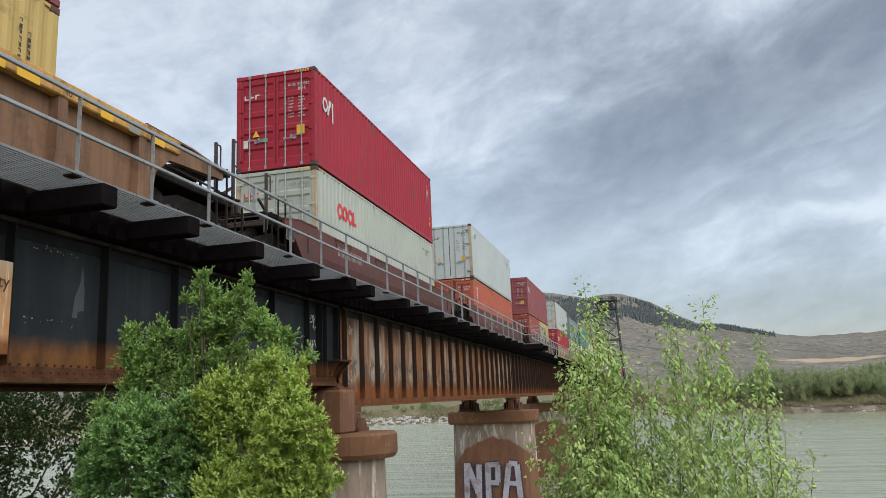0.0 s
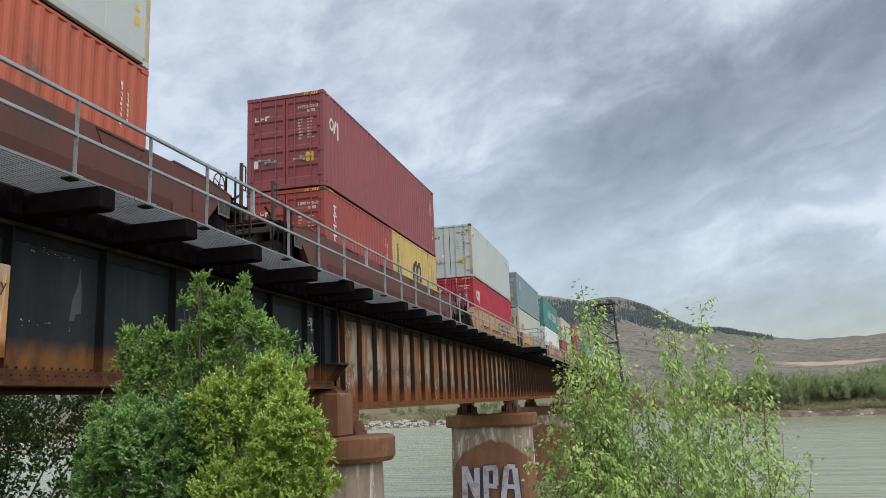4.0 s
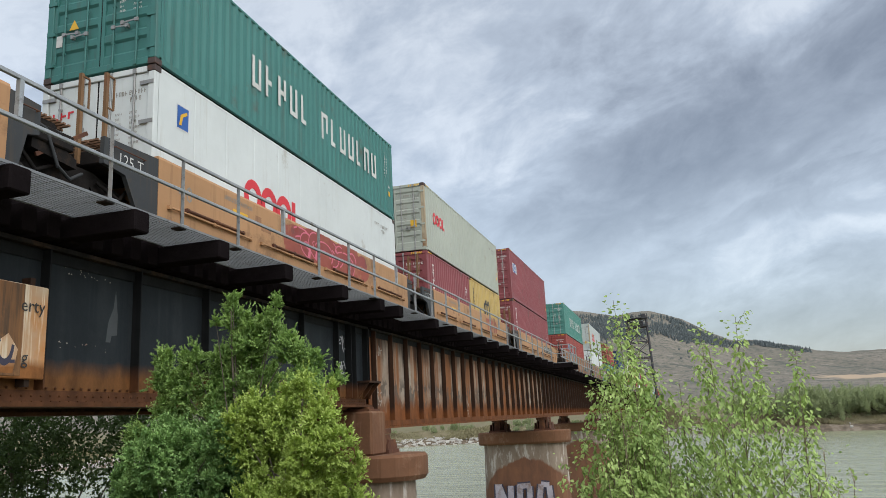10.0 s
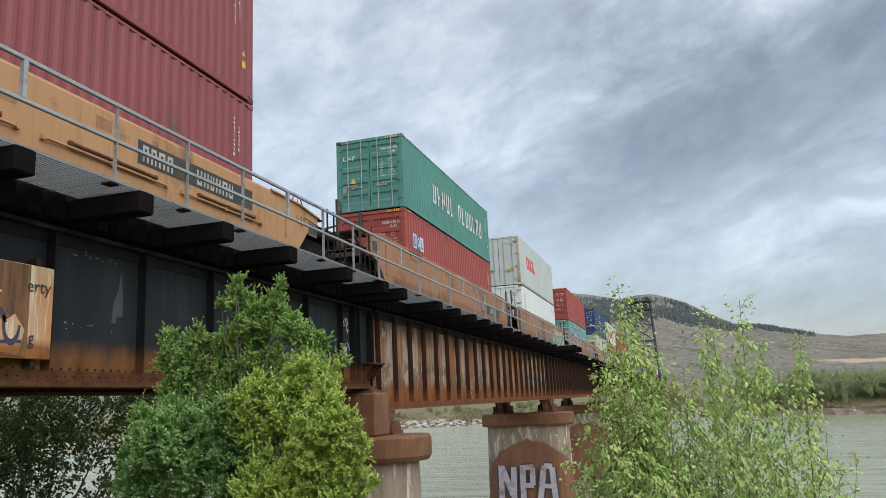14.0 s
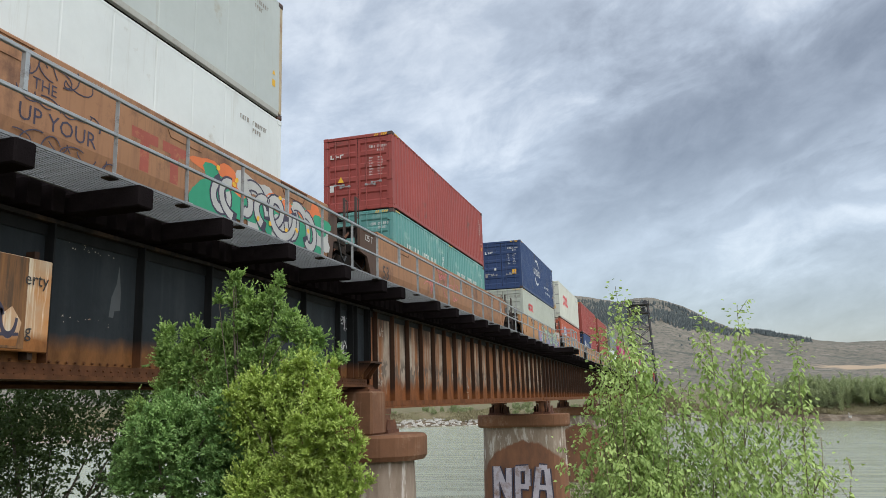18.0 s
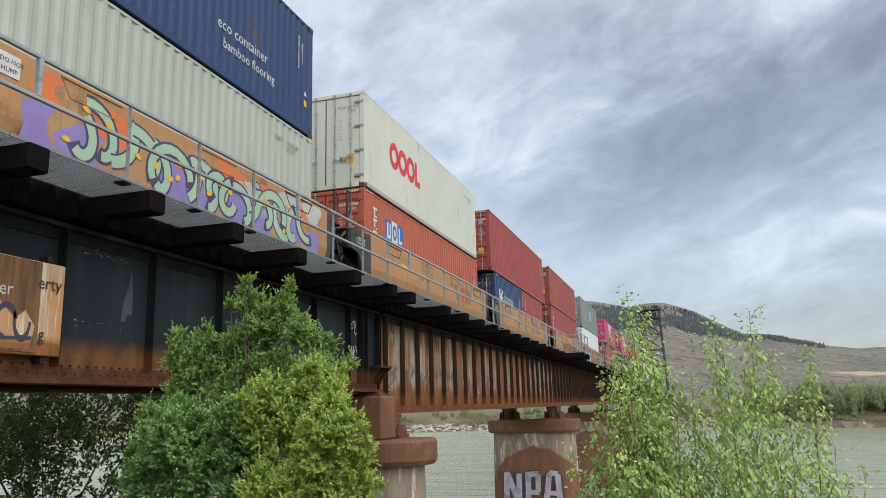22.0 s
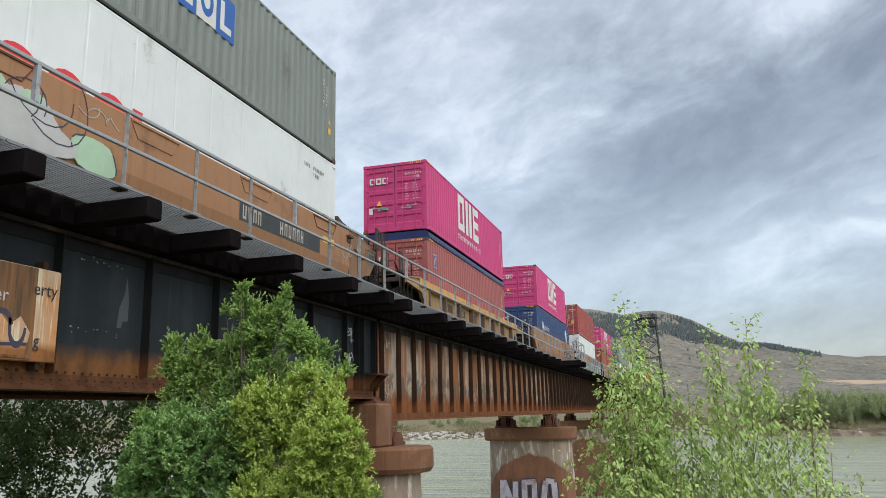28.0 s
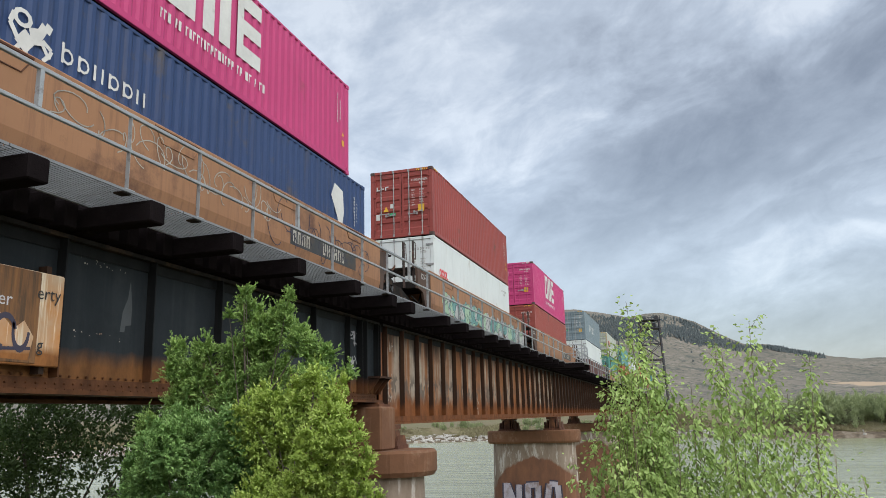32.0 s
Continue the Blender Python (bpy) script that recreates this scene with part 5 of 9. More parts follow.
def logo_square(c, L, H, y, size, mat="mark_white"):
    """Three slanted pale marks: an open ring, a wedge and a bar."""
    z, size = H * 0.69, size * 0.8
    part("logo_mark", ring(Shape(), SX, y + size * 0.35, z, size * 0.36, size * 0.42, 0.42, 8), M[mat], c)
    part("logo_mark", Shape().add([(SX, y + size * 0.60, z - size * 0.45), (SX, y + size * 0.80, z - size * 0.45), (SX, y + size * 0.98, z + size * 0.10), (SX, y + size * 1.10, z + size * 0.10),
                                   (SX, y + size * 1.10, z + size * 0.42), (SX, y + size * 0.90, z + size * 0.42)], [tuple(range(6))]), M[mat], c)
    part("logo_mark", flat(Shape(), SX, y + size * 1.22, y + size * 1.42, z - size * 0.7, z + size * 0.42), M[mat], c)


def logo_plate(c, L, H, y, size, field="mark_blue", figure="mark_white", rise=0.66):
    """Three square tiles in a row, the middle one in the other colour, each with a block mark."""
    z = H * rise
    for k in range(3):
        ground_, mark = (figure, field) if k == 1 else (field, figure)
        a, lift_ = y + size * 0.72 * k, size * (0.03 if k == 1 else 0.0)
        t = part("logo_plate", flat(Shape(), SX, a, a + size * 0.71, z - size * 0.5 + lift_, z + size * 0.5 + lift_), M[ground_], c)
        if k == 1:
            s = ring(Shape(), SX + 0.004, a + size * 0.36, z + lift_, size * 0.24, size * 0.36, 0.5, 14)
        else:
            s = flat(Shape(), SX + 0.004, a + size * 0.14, a + size * 0.30, z - size * 0.36, z + size * 0.36)
            flat(s, SX + 0.004, a + size * 0.30, a + size * 0.58, z - size * 0.36, z - size * 0.2)
            if k == 0:
                flat(s, SX + 0.004, a + size * 0.44, a + size * 0.58, z - size * 0.2, z + size * 0.36)
        part("logo_mark", s, M[mark], t)


def logo_tiles(c, L, H, y, size, field, figure):
    logo_upright(c, L, H, 0.62, 0.30, "mark_white", 4)
    logo_plate(c, L, H, y, size, field, figure)


def logo_arched(c, L, H, y, size, mat):
    logo_upright(c, L, H, 0.55, 0.17, mat, 8)
    logo_arches(c, L, H, y, size, mat)


def logo_label(c, L, H, y, size):
    """A small slanted blue and green banner."""
    z = H * 0.80
    s = Shape()
    s.add([(SX, y, z), (SX, y + size * 2.0, z - 0.12), (SX, y + size * 2.0, z + size * 0.75), (SX, y, z + size * 0.55)], [(0, 1, 2, 3)])
    part("logo_plate", s, M["mark_white"], c)
    flat(s2 := Shape(), SX + 0.004, y + size * 0.5, y + size * 1.9, z + 0.08, z + size * 0.45)
    part("logo", s2, M["mark_blue"], c)
    flat(s3 := Shape(), SX + 0.004, y + 0.02, y + size * 1.5, z - 0.06, z + 0.02)
    part("logo_stripe", s3, M["mark_green"], c)


def logo_swirl(c, L, H, y, size, mat="mark_white"):
    """Two arcs round a row of marks."""
    s = Shape()
    z = H * 0.58
    for k in range(7):
        a = y + k * size * 0.34
        flat(s, SX, a, a + size * 0.09, z - size * 0.2, z + size * 0.2)
        flat(s, SX, a + size * 0.09, a + size * 0.24, z + (0.1 if k % 2 else -0.2) * size, z + (0.2 if k % 2 else -0.1) * size)
    for sgn in (-1, 1):
        v = []
        for k in range(9):
            q = math.pi * (0.15 + 0.55 * k / 8)
            for r in (1.0, 0.88 - 0.05 * math.sin(math.pi * k / 8)):
                v.append((SX, y + size * 1.15 + sgn * size * 0.9 * r * math.cos(q), z + sgn * size * 0.85 * r * math.sin(q)))
        s.add(v, [(2 * k, 2 * k + 1, 2 * k + 3, 2 * k + 2) for k in range(8)])
    part("logo", s, M[mat], c)


def logo_beast(c, L, H, y, size, mat="mark_white"):
    """A pale leaping figure and a row of thin marks beside it; a worn pale patch near the far end."""
    s = Shape()
    z = H * 0.6

    def limb(pts, w):
        for (a, b), (p, q) in zip(pts, pts[1:]):
            x = SX + 0.0004 * (len(s.f) % 20)
            ln = math.hypot(p - a, q - b)
            ny, nz = -(q - b) / ln * w / 2, (p - a) / ln * w / 2
            s.add([(x, y + size * (a - ny), z + size * (b - nz)), (x, y + size * (p - ny), z + size * (q - nz)), (x, y + size * (p + ny), z + size * (q + nz)), (x, y + size * (a + ny), z + size * (b + nz))], [(0, 1, 2, 3)])

    limb([(0.30, -0.30), (0.52, 0.02), (0.80, 0.12)], 0.34)
    limb([(0.72, 0.10), (0.86, 0.40), (1.02, 0.34)], 0.20)
    limb([(0.30, -0.26), (0.12, -0.50), (0.26, -0.66)], 0.10)
    limb([(0.42, -0.30), (0.52, -0.56), (0.40, -0.70)], 0.10)
    limb([(0.82, 0.06), (1.06, -0.06), (1.00, -0.24)], 0.09)
    limb([(0.80, 0.0), (0.98, -0.22), (0.86, -0.36)], 0.09)
    limb([(0.24, -0.18), (0.02, 0.10), (0.10, 0.34)], 0.11)
    ring(s, SX + 0.009, y + size * 0.3, z + size * 0.3, size * 0.24, size * 0.2, 0.45, 10)
    part("logo", s, M[mat], c)
    s = Shape()
    for k in range(6):
        a = y + size * (1.32 + k * 0.46)
        flat(s, SX, a, a + size * 0.07, z - size * 0.16, z + size * (0.20 if k != 0 else 0.30))
        if k % 3 != 2:
            ring(s, SX + 0.002, a + size * 0.16, z + size * 0.02, size * 0.17, size * 0.18, 0.34, 9)
        else:
            flat(s, SX, a + size * 0.24, a + size * 0.30, z - size * 0.16, z + size * 0.20)
    part("logo_line", s, M[mat], c)
    if L > 10:
        part("worn_patch", Shape().add([(SX, L - 2.15, z + 0.35), (SX, L - 1.85, z - 0.05), (SX, L - 1.55, z - 0.55), (SX, L - 1.38, z + 0.05), (SX, L - 1.45, z + 0.62), (SX, L - 1.95, z + 0.72)], [tuple(range(6))]), M[mat], c)


def bars_side(c, H, L, mat, seed, rows=False):
    """The small number rows near the far end of the side."""
    s = Shape()
    rr = random.Random(seed)
    y = L - 0.75
    if rows:
        for z, y, n in ((H - 0.52, L - 1.75, 4), (H - 0.52, L - 1.25, 7), (H - 0.68, L - 1.25, 4)):
            for k in range(n):
                w = rr.uniform(0.045, 0.07)
                flat(s, SX, y, y + 0.022, z, z + 0.10)
                flat(s, SX, y + 0.022, y + w, z + rr.choice((0.0, 0.04, 0.08)), z + 0.10)
                y += w + 0.03
    for col in range(0 if rows else 2):
        z = H - 0.5 - 0.15 * col
        for k in range(9 if col == 0 else 6):
            h = rr.uniform(0.05, 0.075)
            flat(s, SX, y, y + 0.055, z - h * 0.28, z)
            flat(s, SX, y + rr.choice((0.0, 0.022, 0.04)), y + 0.055, z - h, z - h * 0.28)
            z -= 0.095
        y += 0.17
    tagged(part("stencil_bar", s, M[mat], c), kind="stuff")


def container(u, floor, L, H, mat, text="mark_white", reefer=False, logo=None, side_marks=True, label="", open_top=False, square=False, group="containers on the train", seed=0):
    """A freight container, doors to the front (y = 0), lying along y."""
    rr = random.Random(seed * 7 + 1)
    paint_ = M[mat]
    c = thing("shipping_container", label, "shipping container", group)
    top = H - (0.28 if open_top else 0.0)
    # corner posts, rails
    for sx in (-1, 1):
        for y0, y1 in ((0.0, 0.13), (L - 0.13, L)):
            a, b = sorted((sx * W2, sx * (W2 - 0.14)))
            part("corner_post", Shape().box(a, b, y0, y1, 0.118, top - 0.118, 0.012), M["post_rust"] if mat in ("bone_white", "reefer", "reefer_grey") and seed % 3 != 1 else paint_, c)
        a, b = sorted((sx * W2, sx * (W2 - 0.07)))
        if reefer:
            a, b = sorted((sx * (W2 + 0.014), sx * (W2 - 0.07)))
        part("bottom_rail", Shape().box(a, b, 0.178, L - 0.178, 0.045, 0.17, 0.008), M["rail_dull"] if reefer else paint_, c)
        a, b = sorted((sx * W2, sx * (W2 - 0.07)))
        part("top_rail", Shape().box(a, b, 0.178, L - 0.178, top - 0.075, top - 0.012, 0.008), paint_, c)
        for y0 in (0.0, L - 0.178):
            for z0 in (0.0, top - 0.118):
                a, b = sorted((sx * (W2 + 0.006), sx * (W2 - 0.162)))
                cast = Shape().box(a, b, y0 - 0.006, y0 + 0.184, z0, z0 + 0.118, 0.01)
                if u < 440:
                    part("corner_casting", cast, M["casting"] if rr.random() < 0.55 else paint_, c)
    for y0 in (0.0, L - 0.1):
        part("end_sill", Shape().box(-W2 + 0.165, W2 - 0.165, y0, y0 + 0.1, 0.02, 0.15, 0.008), paint_, c)
        part("end_header", Shape().box(-W2 + 0.165, W2 - 0.165, y0, y0 + 0.1, top - 0.12, top - 0.01, 0.008), paint_, c)
    if not reefer:
        s = Shape()
        for k in range(6):
            x = W2 - 0.62 + k * 0.075
            s.add([(x, -0.004, top - 0.105), (x + 0.04, -0.004, top - 0.105), (x + 0.07, -0.004, top - 0.03), (x + 0.03, -0.004, top - 0.03)], [(0, 1, 2, 3)])
            y = 0.2 + k * 0.075
            s.add([(SX + 0.003, y, top - 0.07), (SX + 0.003, y + 0.04, top - 0.07), (SX + 0.003, y + 0.07, top - 0.015), (SX + 0.003, y + 0.03, top - 0.015)], [(0, 1, 2, 3)])
        tagged(part("hazard_stripe", s, M["sticker"] if rr.random() < 0.7 else M["mark_white"], c), kind="stuff")
    # sides
    for sx in (-1, 1):
        s = Shape()
        if reefer:
            pts = [(0.13, 0)]
            n = int(L / 1.02)
            for k in range(1, n):
                y = 0.13 + (L - 0.26) * k / n
                pts += [(y - 0.03, 0), (y - 0.012, -0.006), (y + 0.012, -0.006), (y + 0.03, 0)]
            pts.append((L - 0.13, 0))
            x = W2 - 0.004
        else:
            pts, x = zigzag(0.125, L - 0.125, int(L / 0.279), 0.029), W2
        s.sheet([(sx * (x + d), y, 0.165) for y, d in pts][::sx], [(sx * (x + d), y, top - 0.07) for y, d in pts][::sx])
        part("side_panel", s, paint_, c)
    pts = zigzag(-W2 + 0.135, W2 - 0.135, 9, 0.036)
    part("end_panel", Shape().sheet([(x, L + d, 0.145) for x, d in pts][::-1], [(x, L + d, top - 0.115) for x, d in pts][::-1]), paint_, c)
    roof_pts = zigzag(0.13, L - 0.13, int(L / 0.3), 0.02)
    part("roof", Shape().sheet([(-W2 + 0.05, y, top - 0.015 + d) for y, d in roof_pts][::-1], [(W2 - 0.05, y, top - 0.015 + d) for y, d in roof_pts][::-1]), paint_, c)
    part("floor", Shape().box(-W2 + 0.06, W2 - 0.06, 0.1, L - 0.1, 0.05, 0.16), M["underframe"], c)
    if open_top:
        s = Shape()
        arch = [(-W2 - 0.01, top + 0.01), (W2 + 0.012, top + 0.01), (W2 + 0.034, top + 0.06), (W2 + 0.032, top + 0.13), (W2 + 0.012, top + 0.20), (W2 - 0.05, top + 0.255), (W2 - 0.2, top + 0.275), (-W2 + 0.12, top + 0.275), (-W2 - 0.01, top + 0.2)]
        s.prism(arch, "y", 0.05, L - 0.05)
        part("tarpaulin", s, M["tarp"], c, "dark blue tarpaulin roof")
        s = Shape()
        for k in range(int(L / 0.2)):
            s.rod((W2 + 0.018, 0.3 + k * 0.2, top + 0.04), (W2 + 0.035, 0.3 + k * 0.2, top + 0.04), 0.016, 6)
        tagged(part("eyelets", s, M["steel"], c), kind="stuff")
    # doors
    z0, z1 = 0.155, top - 0.125
    for sx in (-1, 1):
        xa, xb = sorted((sx * 0.012, sx * (W2 - 0.145)))
        s = Shape()
        if reefer:
            s.box(xa, xb, 0.03, 0.10, z0, z1, 0.012)
        else:
            prof = [(z0, 0.0), (z0 + 0.10, 0.0)]
            k = 5
            step_ = (z1 - z0 - 0.2) / k
            for i in range(k):
                a = z0 + 0.10 + i * step_
                prof += [(a + 0.06, 0.0), (a + 0.11, 0.035), (a + step_ - 0.11, 0.035), (a + step_ - 0.06, 0.0)]
            prof += [(z1, 0.0)]
            xi, xo = xa + 0.07, xb - 0.07
            s.sheet([(xi, 0.03 + d, z) for z, d in prof][::-1], [(xo, 0.03 + d, z) for z, d in prof][::-1])
        d = part("door", s, paint_, c)
        if not reefer:
            for ea, eb in ((xa, xi), (xo, xb)):
                part("door_edge", Shape().box(ea, eb, 0.026, 0.075, z0, z1), paint_, d)
        s = Shape()
        s.box(-0.012 if sx < 0 else 0.0, 0.0 if sx < 0 else 0.012, 0.034, 0.07, z0, z1)
        part("door_seal", s, M["underframe"], d)
        for fx in (0.30, 0.80) if u < 440 else ():
            x = sx * fx
            rod = Shape().rod((x, 0.0, 0.05), (x, 0.0, top - 0.03), 0.019, 6)
            for z in (0.09, top - 0.075):
                rod.box(x - 0.035, x + 0.035, -0.022, 0.03, z - 0.045, z + 0.045)
            for z in (0.55, 1.3, 1.9, 2.35):
                if z < top - 0.3:
                    rod.box(x - 0.03, x + 0.03, -0.01, 0.03, z - 0.02, z + 0.02)
            part("locking_rod", rod, M["steel"] if (seed % 2 and mat != "pink" or reefer) else paint_, d)
            zh = 0.86 + 0.07 * (fx > 0.5)
            xe = x + sx * (0.30 if fx < 0.5 else -0.30)
            part("handle", Shape().bar((x, -0.026, zh), (xe, -0.026, zh - 0.02), 0.014, 0.026).box(x - 0.04, x + 0.04, -0.034, 0.0, zh - 0.035, zh + 0.035)
                 .box(xe - 0.03, xe + 0.03, -0.04, 0.03, zh - 0.055, zh + 0.02), M["steel"], d)
        for k in range(4 if u < 440 else 0):
            z = z0 + 0.2 + k * (z1 - z0 - 0.4) / 3
            a, b = sorted((sx * (W2 - 0.015), sx * (W2 - (0.30 if reefer else 0.20))))
            part("hinge", Shape().box(a, b, -0.012, 0.03, z - 0.035, z + 0.035), M["steel"] if reefer else paint_, d)
    # writing on the doors: rows of small bars, stickers
    s = Shape()
    yk = 0.02 if not reefer else 0.024

    def row(x, z, count, h):
        for q in range(count):
            w, kind_ = h * rr.uniform(0.42, 0.56), rr.randrange(4)
            front_flat(s, yk, x, x + h * 0.15, z, z + h)
            if kind_ != 1:
                front_flat(s, yk, x + w - h * 0.15, x + w, z + (h * 0.45 if kind_ == 2 else 0.0), z + h)
            for q in ((0.0, 0.85), (0.42,), (0.0, 0.42, 0.85), (0.85,))[kind_]:
                front_flat(s, yk, x + h * 0.15, x + w - h * 0.15, z + q * h, z + (q + 0.15) * h)
            x += h * 0.74

    row(0.40, top - 0.50, 4, 0.085)
    row(0.68, top - 0.50, 6, 0.085)
    row(0.70, top - 0.63, 4, 0.085)
    z = top - 0.86
    for k in range(7):
        row(0.40, z, rr.choice((3, 4, 5)), 0.042)
        row(0.70, z, rr.choice((5, 6, 7)), 0.042)
        z -= 0.095
    tagged(part("stencil_bar", s, M[text], c), kind="stuff")
    if seed % 5 in (0, 1, 3):
        zs = rr.uniform(0.7, 0.95)
        part("sticker", front_flat(Shape(), yk - 0.002, 0.64, 0.88, zs, zs + 0.28), M["sticker"], c, "yellow caution sticker")
    if seed % 4 == 1:
        part("sticker", front_flat(Shape(), yk - 0.002, -0.46, -0.24, 0.84, 0.95), M["mark_green"], c, "green sticker")
    if seed % 3 == 2:
        part("sticker", front_flat(Shape(), yk - 0.002, -0.44, -0.30, 1.14, 1.30), M["mark_white"], c)
    tri = Shape().add([(-0.72, yk - 0.002, 1.02), (-0.50, yk - 0.002, 1.02), (-0.61, yk - 0.002, 1.22)], [(0, 1, 2)])
    if seed % 4 != 2:
        part("sticker", tri, M["sticker"], c, "yellow triangle sticker")
    part("sticker", front_flat(Shape(), yk - 0.002, -1.0, -0.86, 0.72, 0.95), M["mark_white"] if rr.random() < 0.6 else M["mark_grey"], c)
    dm = Shape()
    for k in range(3):
        if logo and logo[0] is logo_blocks:
            x = -0.98 + k * 0.25
            front_flat(front_flat(dm, yk - 0.002, x, x + 0.055, top - 0.76, top - 0.52), yk - 0.002, x + 0.055, x + 0.21, top - 0.575, top - 0.52)
            front_flat(dm, yk - 0.002, x + 0.055, x + 0.21, top - 0.76, top - 0.705)
            front_flat(dm, yk - 0.002, x + 0.155, x + 0.21, top - 0.705, top - 0.575)
            continue
        x = -0.98 + k * 0.17
        front_flat(front_flat(dm, yk - 0.002, x, x + 0.045, top - 0.74, top - 0.6), yk - 0.002, x + 0.045, x + 0.13, top - 0.74 + 0.05 * k, top - 0.70 + 0.05 * k)
    tagged(part("door_mark", dm, M["mark_red"] if logo and logo[0] is logo_rings else M[text], c), kind="stuff")
    if side_marks:
        part("side_sticker", flat(Shape(), SX, L - 0.45, L - 0.31, 0.70, 0.86), M["sticker"], c, "yellow height sticker")
        if seed < 50:
            part("side_sticker", Shape().add([(SX, L - 0.45, 0.98), (SX, L - 0.31, 0.98), (SX, L - 0.38, 1.11)], [(0, 1, 2)]), M["sticker"] if seed % 2 else M[text], c)
        bars_side(c, top, L, text, seed, reefer or mat == "bone_white")
    if square:
        zq = top - 0.95
        part("logo_plate", flat(flat(Shape(), SX, 0.65, 1.03, zq - 0.02, zq), SX, 0.65, 1.03, zq + 0.44, zq + 0.46), M["mark_white"], c)
        part("logo_plate", flat(Shape(), SX, 0.67, 1.01, zq, zq + 0.44), M["mark_blue"], c)
        part("logo", Shape().add([(SX + 0.004, 0.72, zq + 0.06), (SX + 0.004, 0.79, zq + 0.06), (SX + 0.004, 0.84, zq + 0.24), (SX + 0.004, 0.97, zq + 0.32), (SX + 0.004, 0.95, zq + 0.38), (SX + 0.004, 0.77, zq + 0.27)], [tuple(range(6))]), M["sticker"], c)
    if logo:
        logo[0](c, L, top, *logo[1:])
    MOVERS.append((c, u, floor))
    return c


HC, STD, L40, L20, L45 = 2.896, 2.591, 12.192, 6.058, 13.716
FLOOR = 0.36


def stack(u, low, up):
    """Two layers: each a list of (length, height, paint, options)."""
    z = FLOOR
    for layer in (low, up):
        for L, H, mat, kw in layer:
            kw = dict(kw)
            du = kw.pop("du", 0.0)
            container(u + du, z, L, H, mat, seed=len(MOVERS), **kw)
        z += layer[0][1] + 0.02


def logo_navy(c, L, H, y, size):
    logo_swirl(c, L, H, y, size)
    write_side("lettering", "eco container", 0.34, SX, 8.15, 1.02, M["mark_white"], c)
    write_side("lettering", "bamboo flooring", 0.30, SX, 8.35, 0.66, M["mark_white"], c)


stack(18.75, [(L40, HC, "bone_white", dict(text="mark_grey", logo=(logo_rings, 1.5, 0.42, "mark_red", -0.62), label="pale grey corrugated container in the well of a maroon car"))],
      [(L40, HC, "red", dict(logo=(logo_square, 0.5, 0.7), label="deep red corrugated container stacked on a pale one"))])
stack(38.9, [(L40, STD, "orange", dict(logo=(logo_upright, 0.75, 0.32, "mark_white"), label="brick-orange corrugated container in a rail well"))],
      [(L40, HC, "reefer", dict(text="mark_black", reefer=True, logo=(logo_label, 0.6, 0.38), label="smooth white refrigerated container with a small blue and green banner"))])
stack(59.2, [(L20, STD, "redbrown", dict(logo=(logo_upright, 0.6, 0.25, "mark_white"), label="short red-brown container in a rail well")),
             (L20, STD, "yellow", dict(du=6.14, text="mark_black", logo=(logo_arched, 2.55, 0.85, "mark_black"), label="short ochre-yellow container with black marks"))],
      [(L40, HC, "maroon", dict(logo=(logo_square, 0.4, 0.62), label="maroon corrugated container over two short ones"))])
stack(79.2, [(L40, HC, "red", dict(logo=(logo_square, 0.6, 0.8), label="red corrugated container in the well of a tan car"))],
      [(L40, HC, "reefer_grey", dict(text="mark_black", reefer=True, logo=(logo_label, 0.35, 0.3), label="smooth white-grey refrigerated container with rust stains"))])
stack(94.65, [(L40, HC, "bone_white", dict(text="mark_grey", logo=(logo_rings, 1.2, 0.42, "mark_red"), label="pale grey corrugated container with red ring marks"))],
      [(L40, STD, "bluegrey", dict(logo=(logo_plate, 0.9, 0.55, "mark_blue", "mark_white"), label="blue-grey corrugated container with rust at its rails"))])
stack(110.4, [(L40, HC, "white", dict(text="mark_grey", reefer=True, square=True, logo=(logo_rings, 3.0, 0.7, "mark_red", 0.55), label="clean white smooth-sided container with red marks"))],
      [(L40, STD, "green", dict(logo=(logo_words, 3.3, 0.75, "mark_white", 13, 0.52), label="sea-green corrugated container with a row of white marks"))])
stack(125.97, [(L20, STD, "maroon", dict(logo=(logo_upright, 0.6, 0.25, "mark_white"), label="short maroon container in the well of a tan car")),
               (L20, STD, "yellow", dict(du=6.14, text="mark_black", logo=(logo_arched, 2.55, 0.85, "mark_black"), label="short ochre-yellow container with black marks"))],
      [(L40, STD, "bone_white", dict(text="mark_grey", logo=(logo_rings, 1.0, 0.42, "mark_red"), label="pale grey-green corrugated container with red ring marks"))])
stack(141.6, [(L40, HC, "maroon", dict(logo=(logo_upright, 0.7, 0.33, "mark_white"), label="maroon corrugated container with an upright row of white marks"))],
      [(L40, HC, "maroon", dict(logo=(logo_plate, 0.7, 0.55, "mark_white", "mark_blue"), label="maroon corrugated container with a white and blue plate"))])
stack(163.4, [(L40, HC, "redbrown", dict(logo=(logo_plate, 0.8, 0.5, "mark_white", "mark_blue"), label="red-brown corrugated container in a brown rail well"))],
      [(L40, STD, "green_light", dict(logo=(logo_words, 3.3, 0.75, "mark_white", 13, 0.5), label="light green corrugated container with a row of white marks"))])
stack(183.15, [(L40, HC, "white", dict(text="mark_grey", reefer=True, logo=(logo_upright, 0.8, 0.3, "mark_grey"), label="white smooth-sided container in a brown rail well"))],
      [(L40, HC, "reefer", dict(text="mark_grey", reefer=True, logo=(logo_rings, 2.2, 0.75, "mark_red"), label="white refrigerated container with large red ring marks"))])
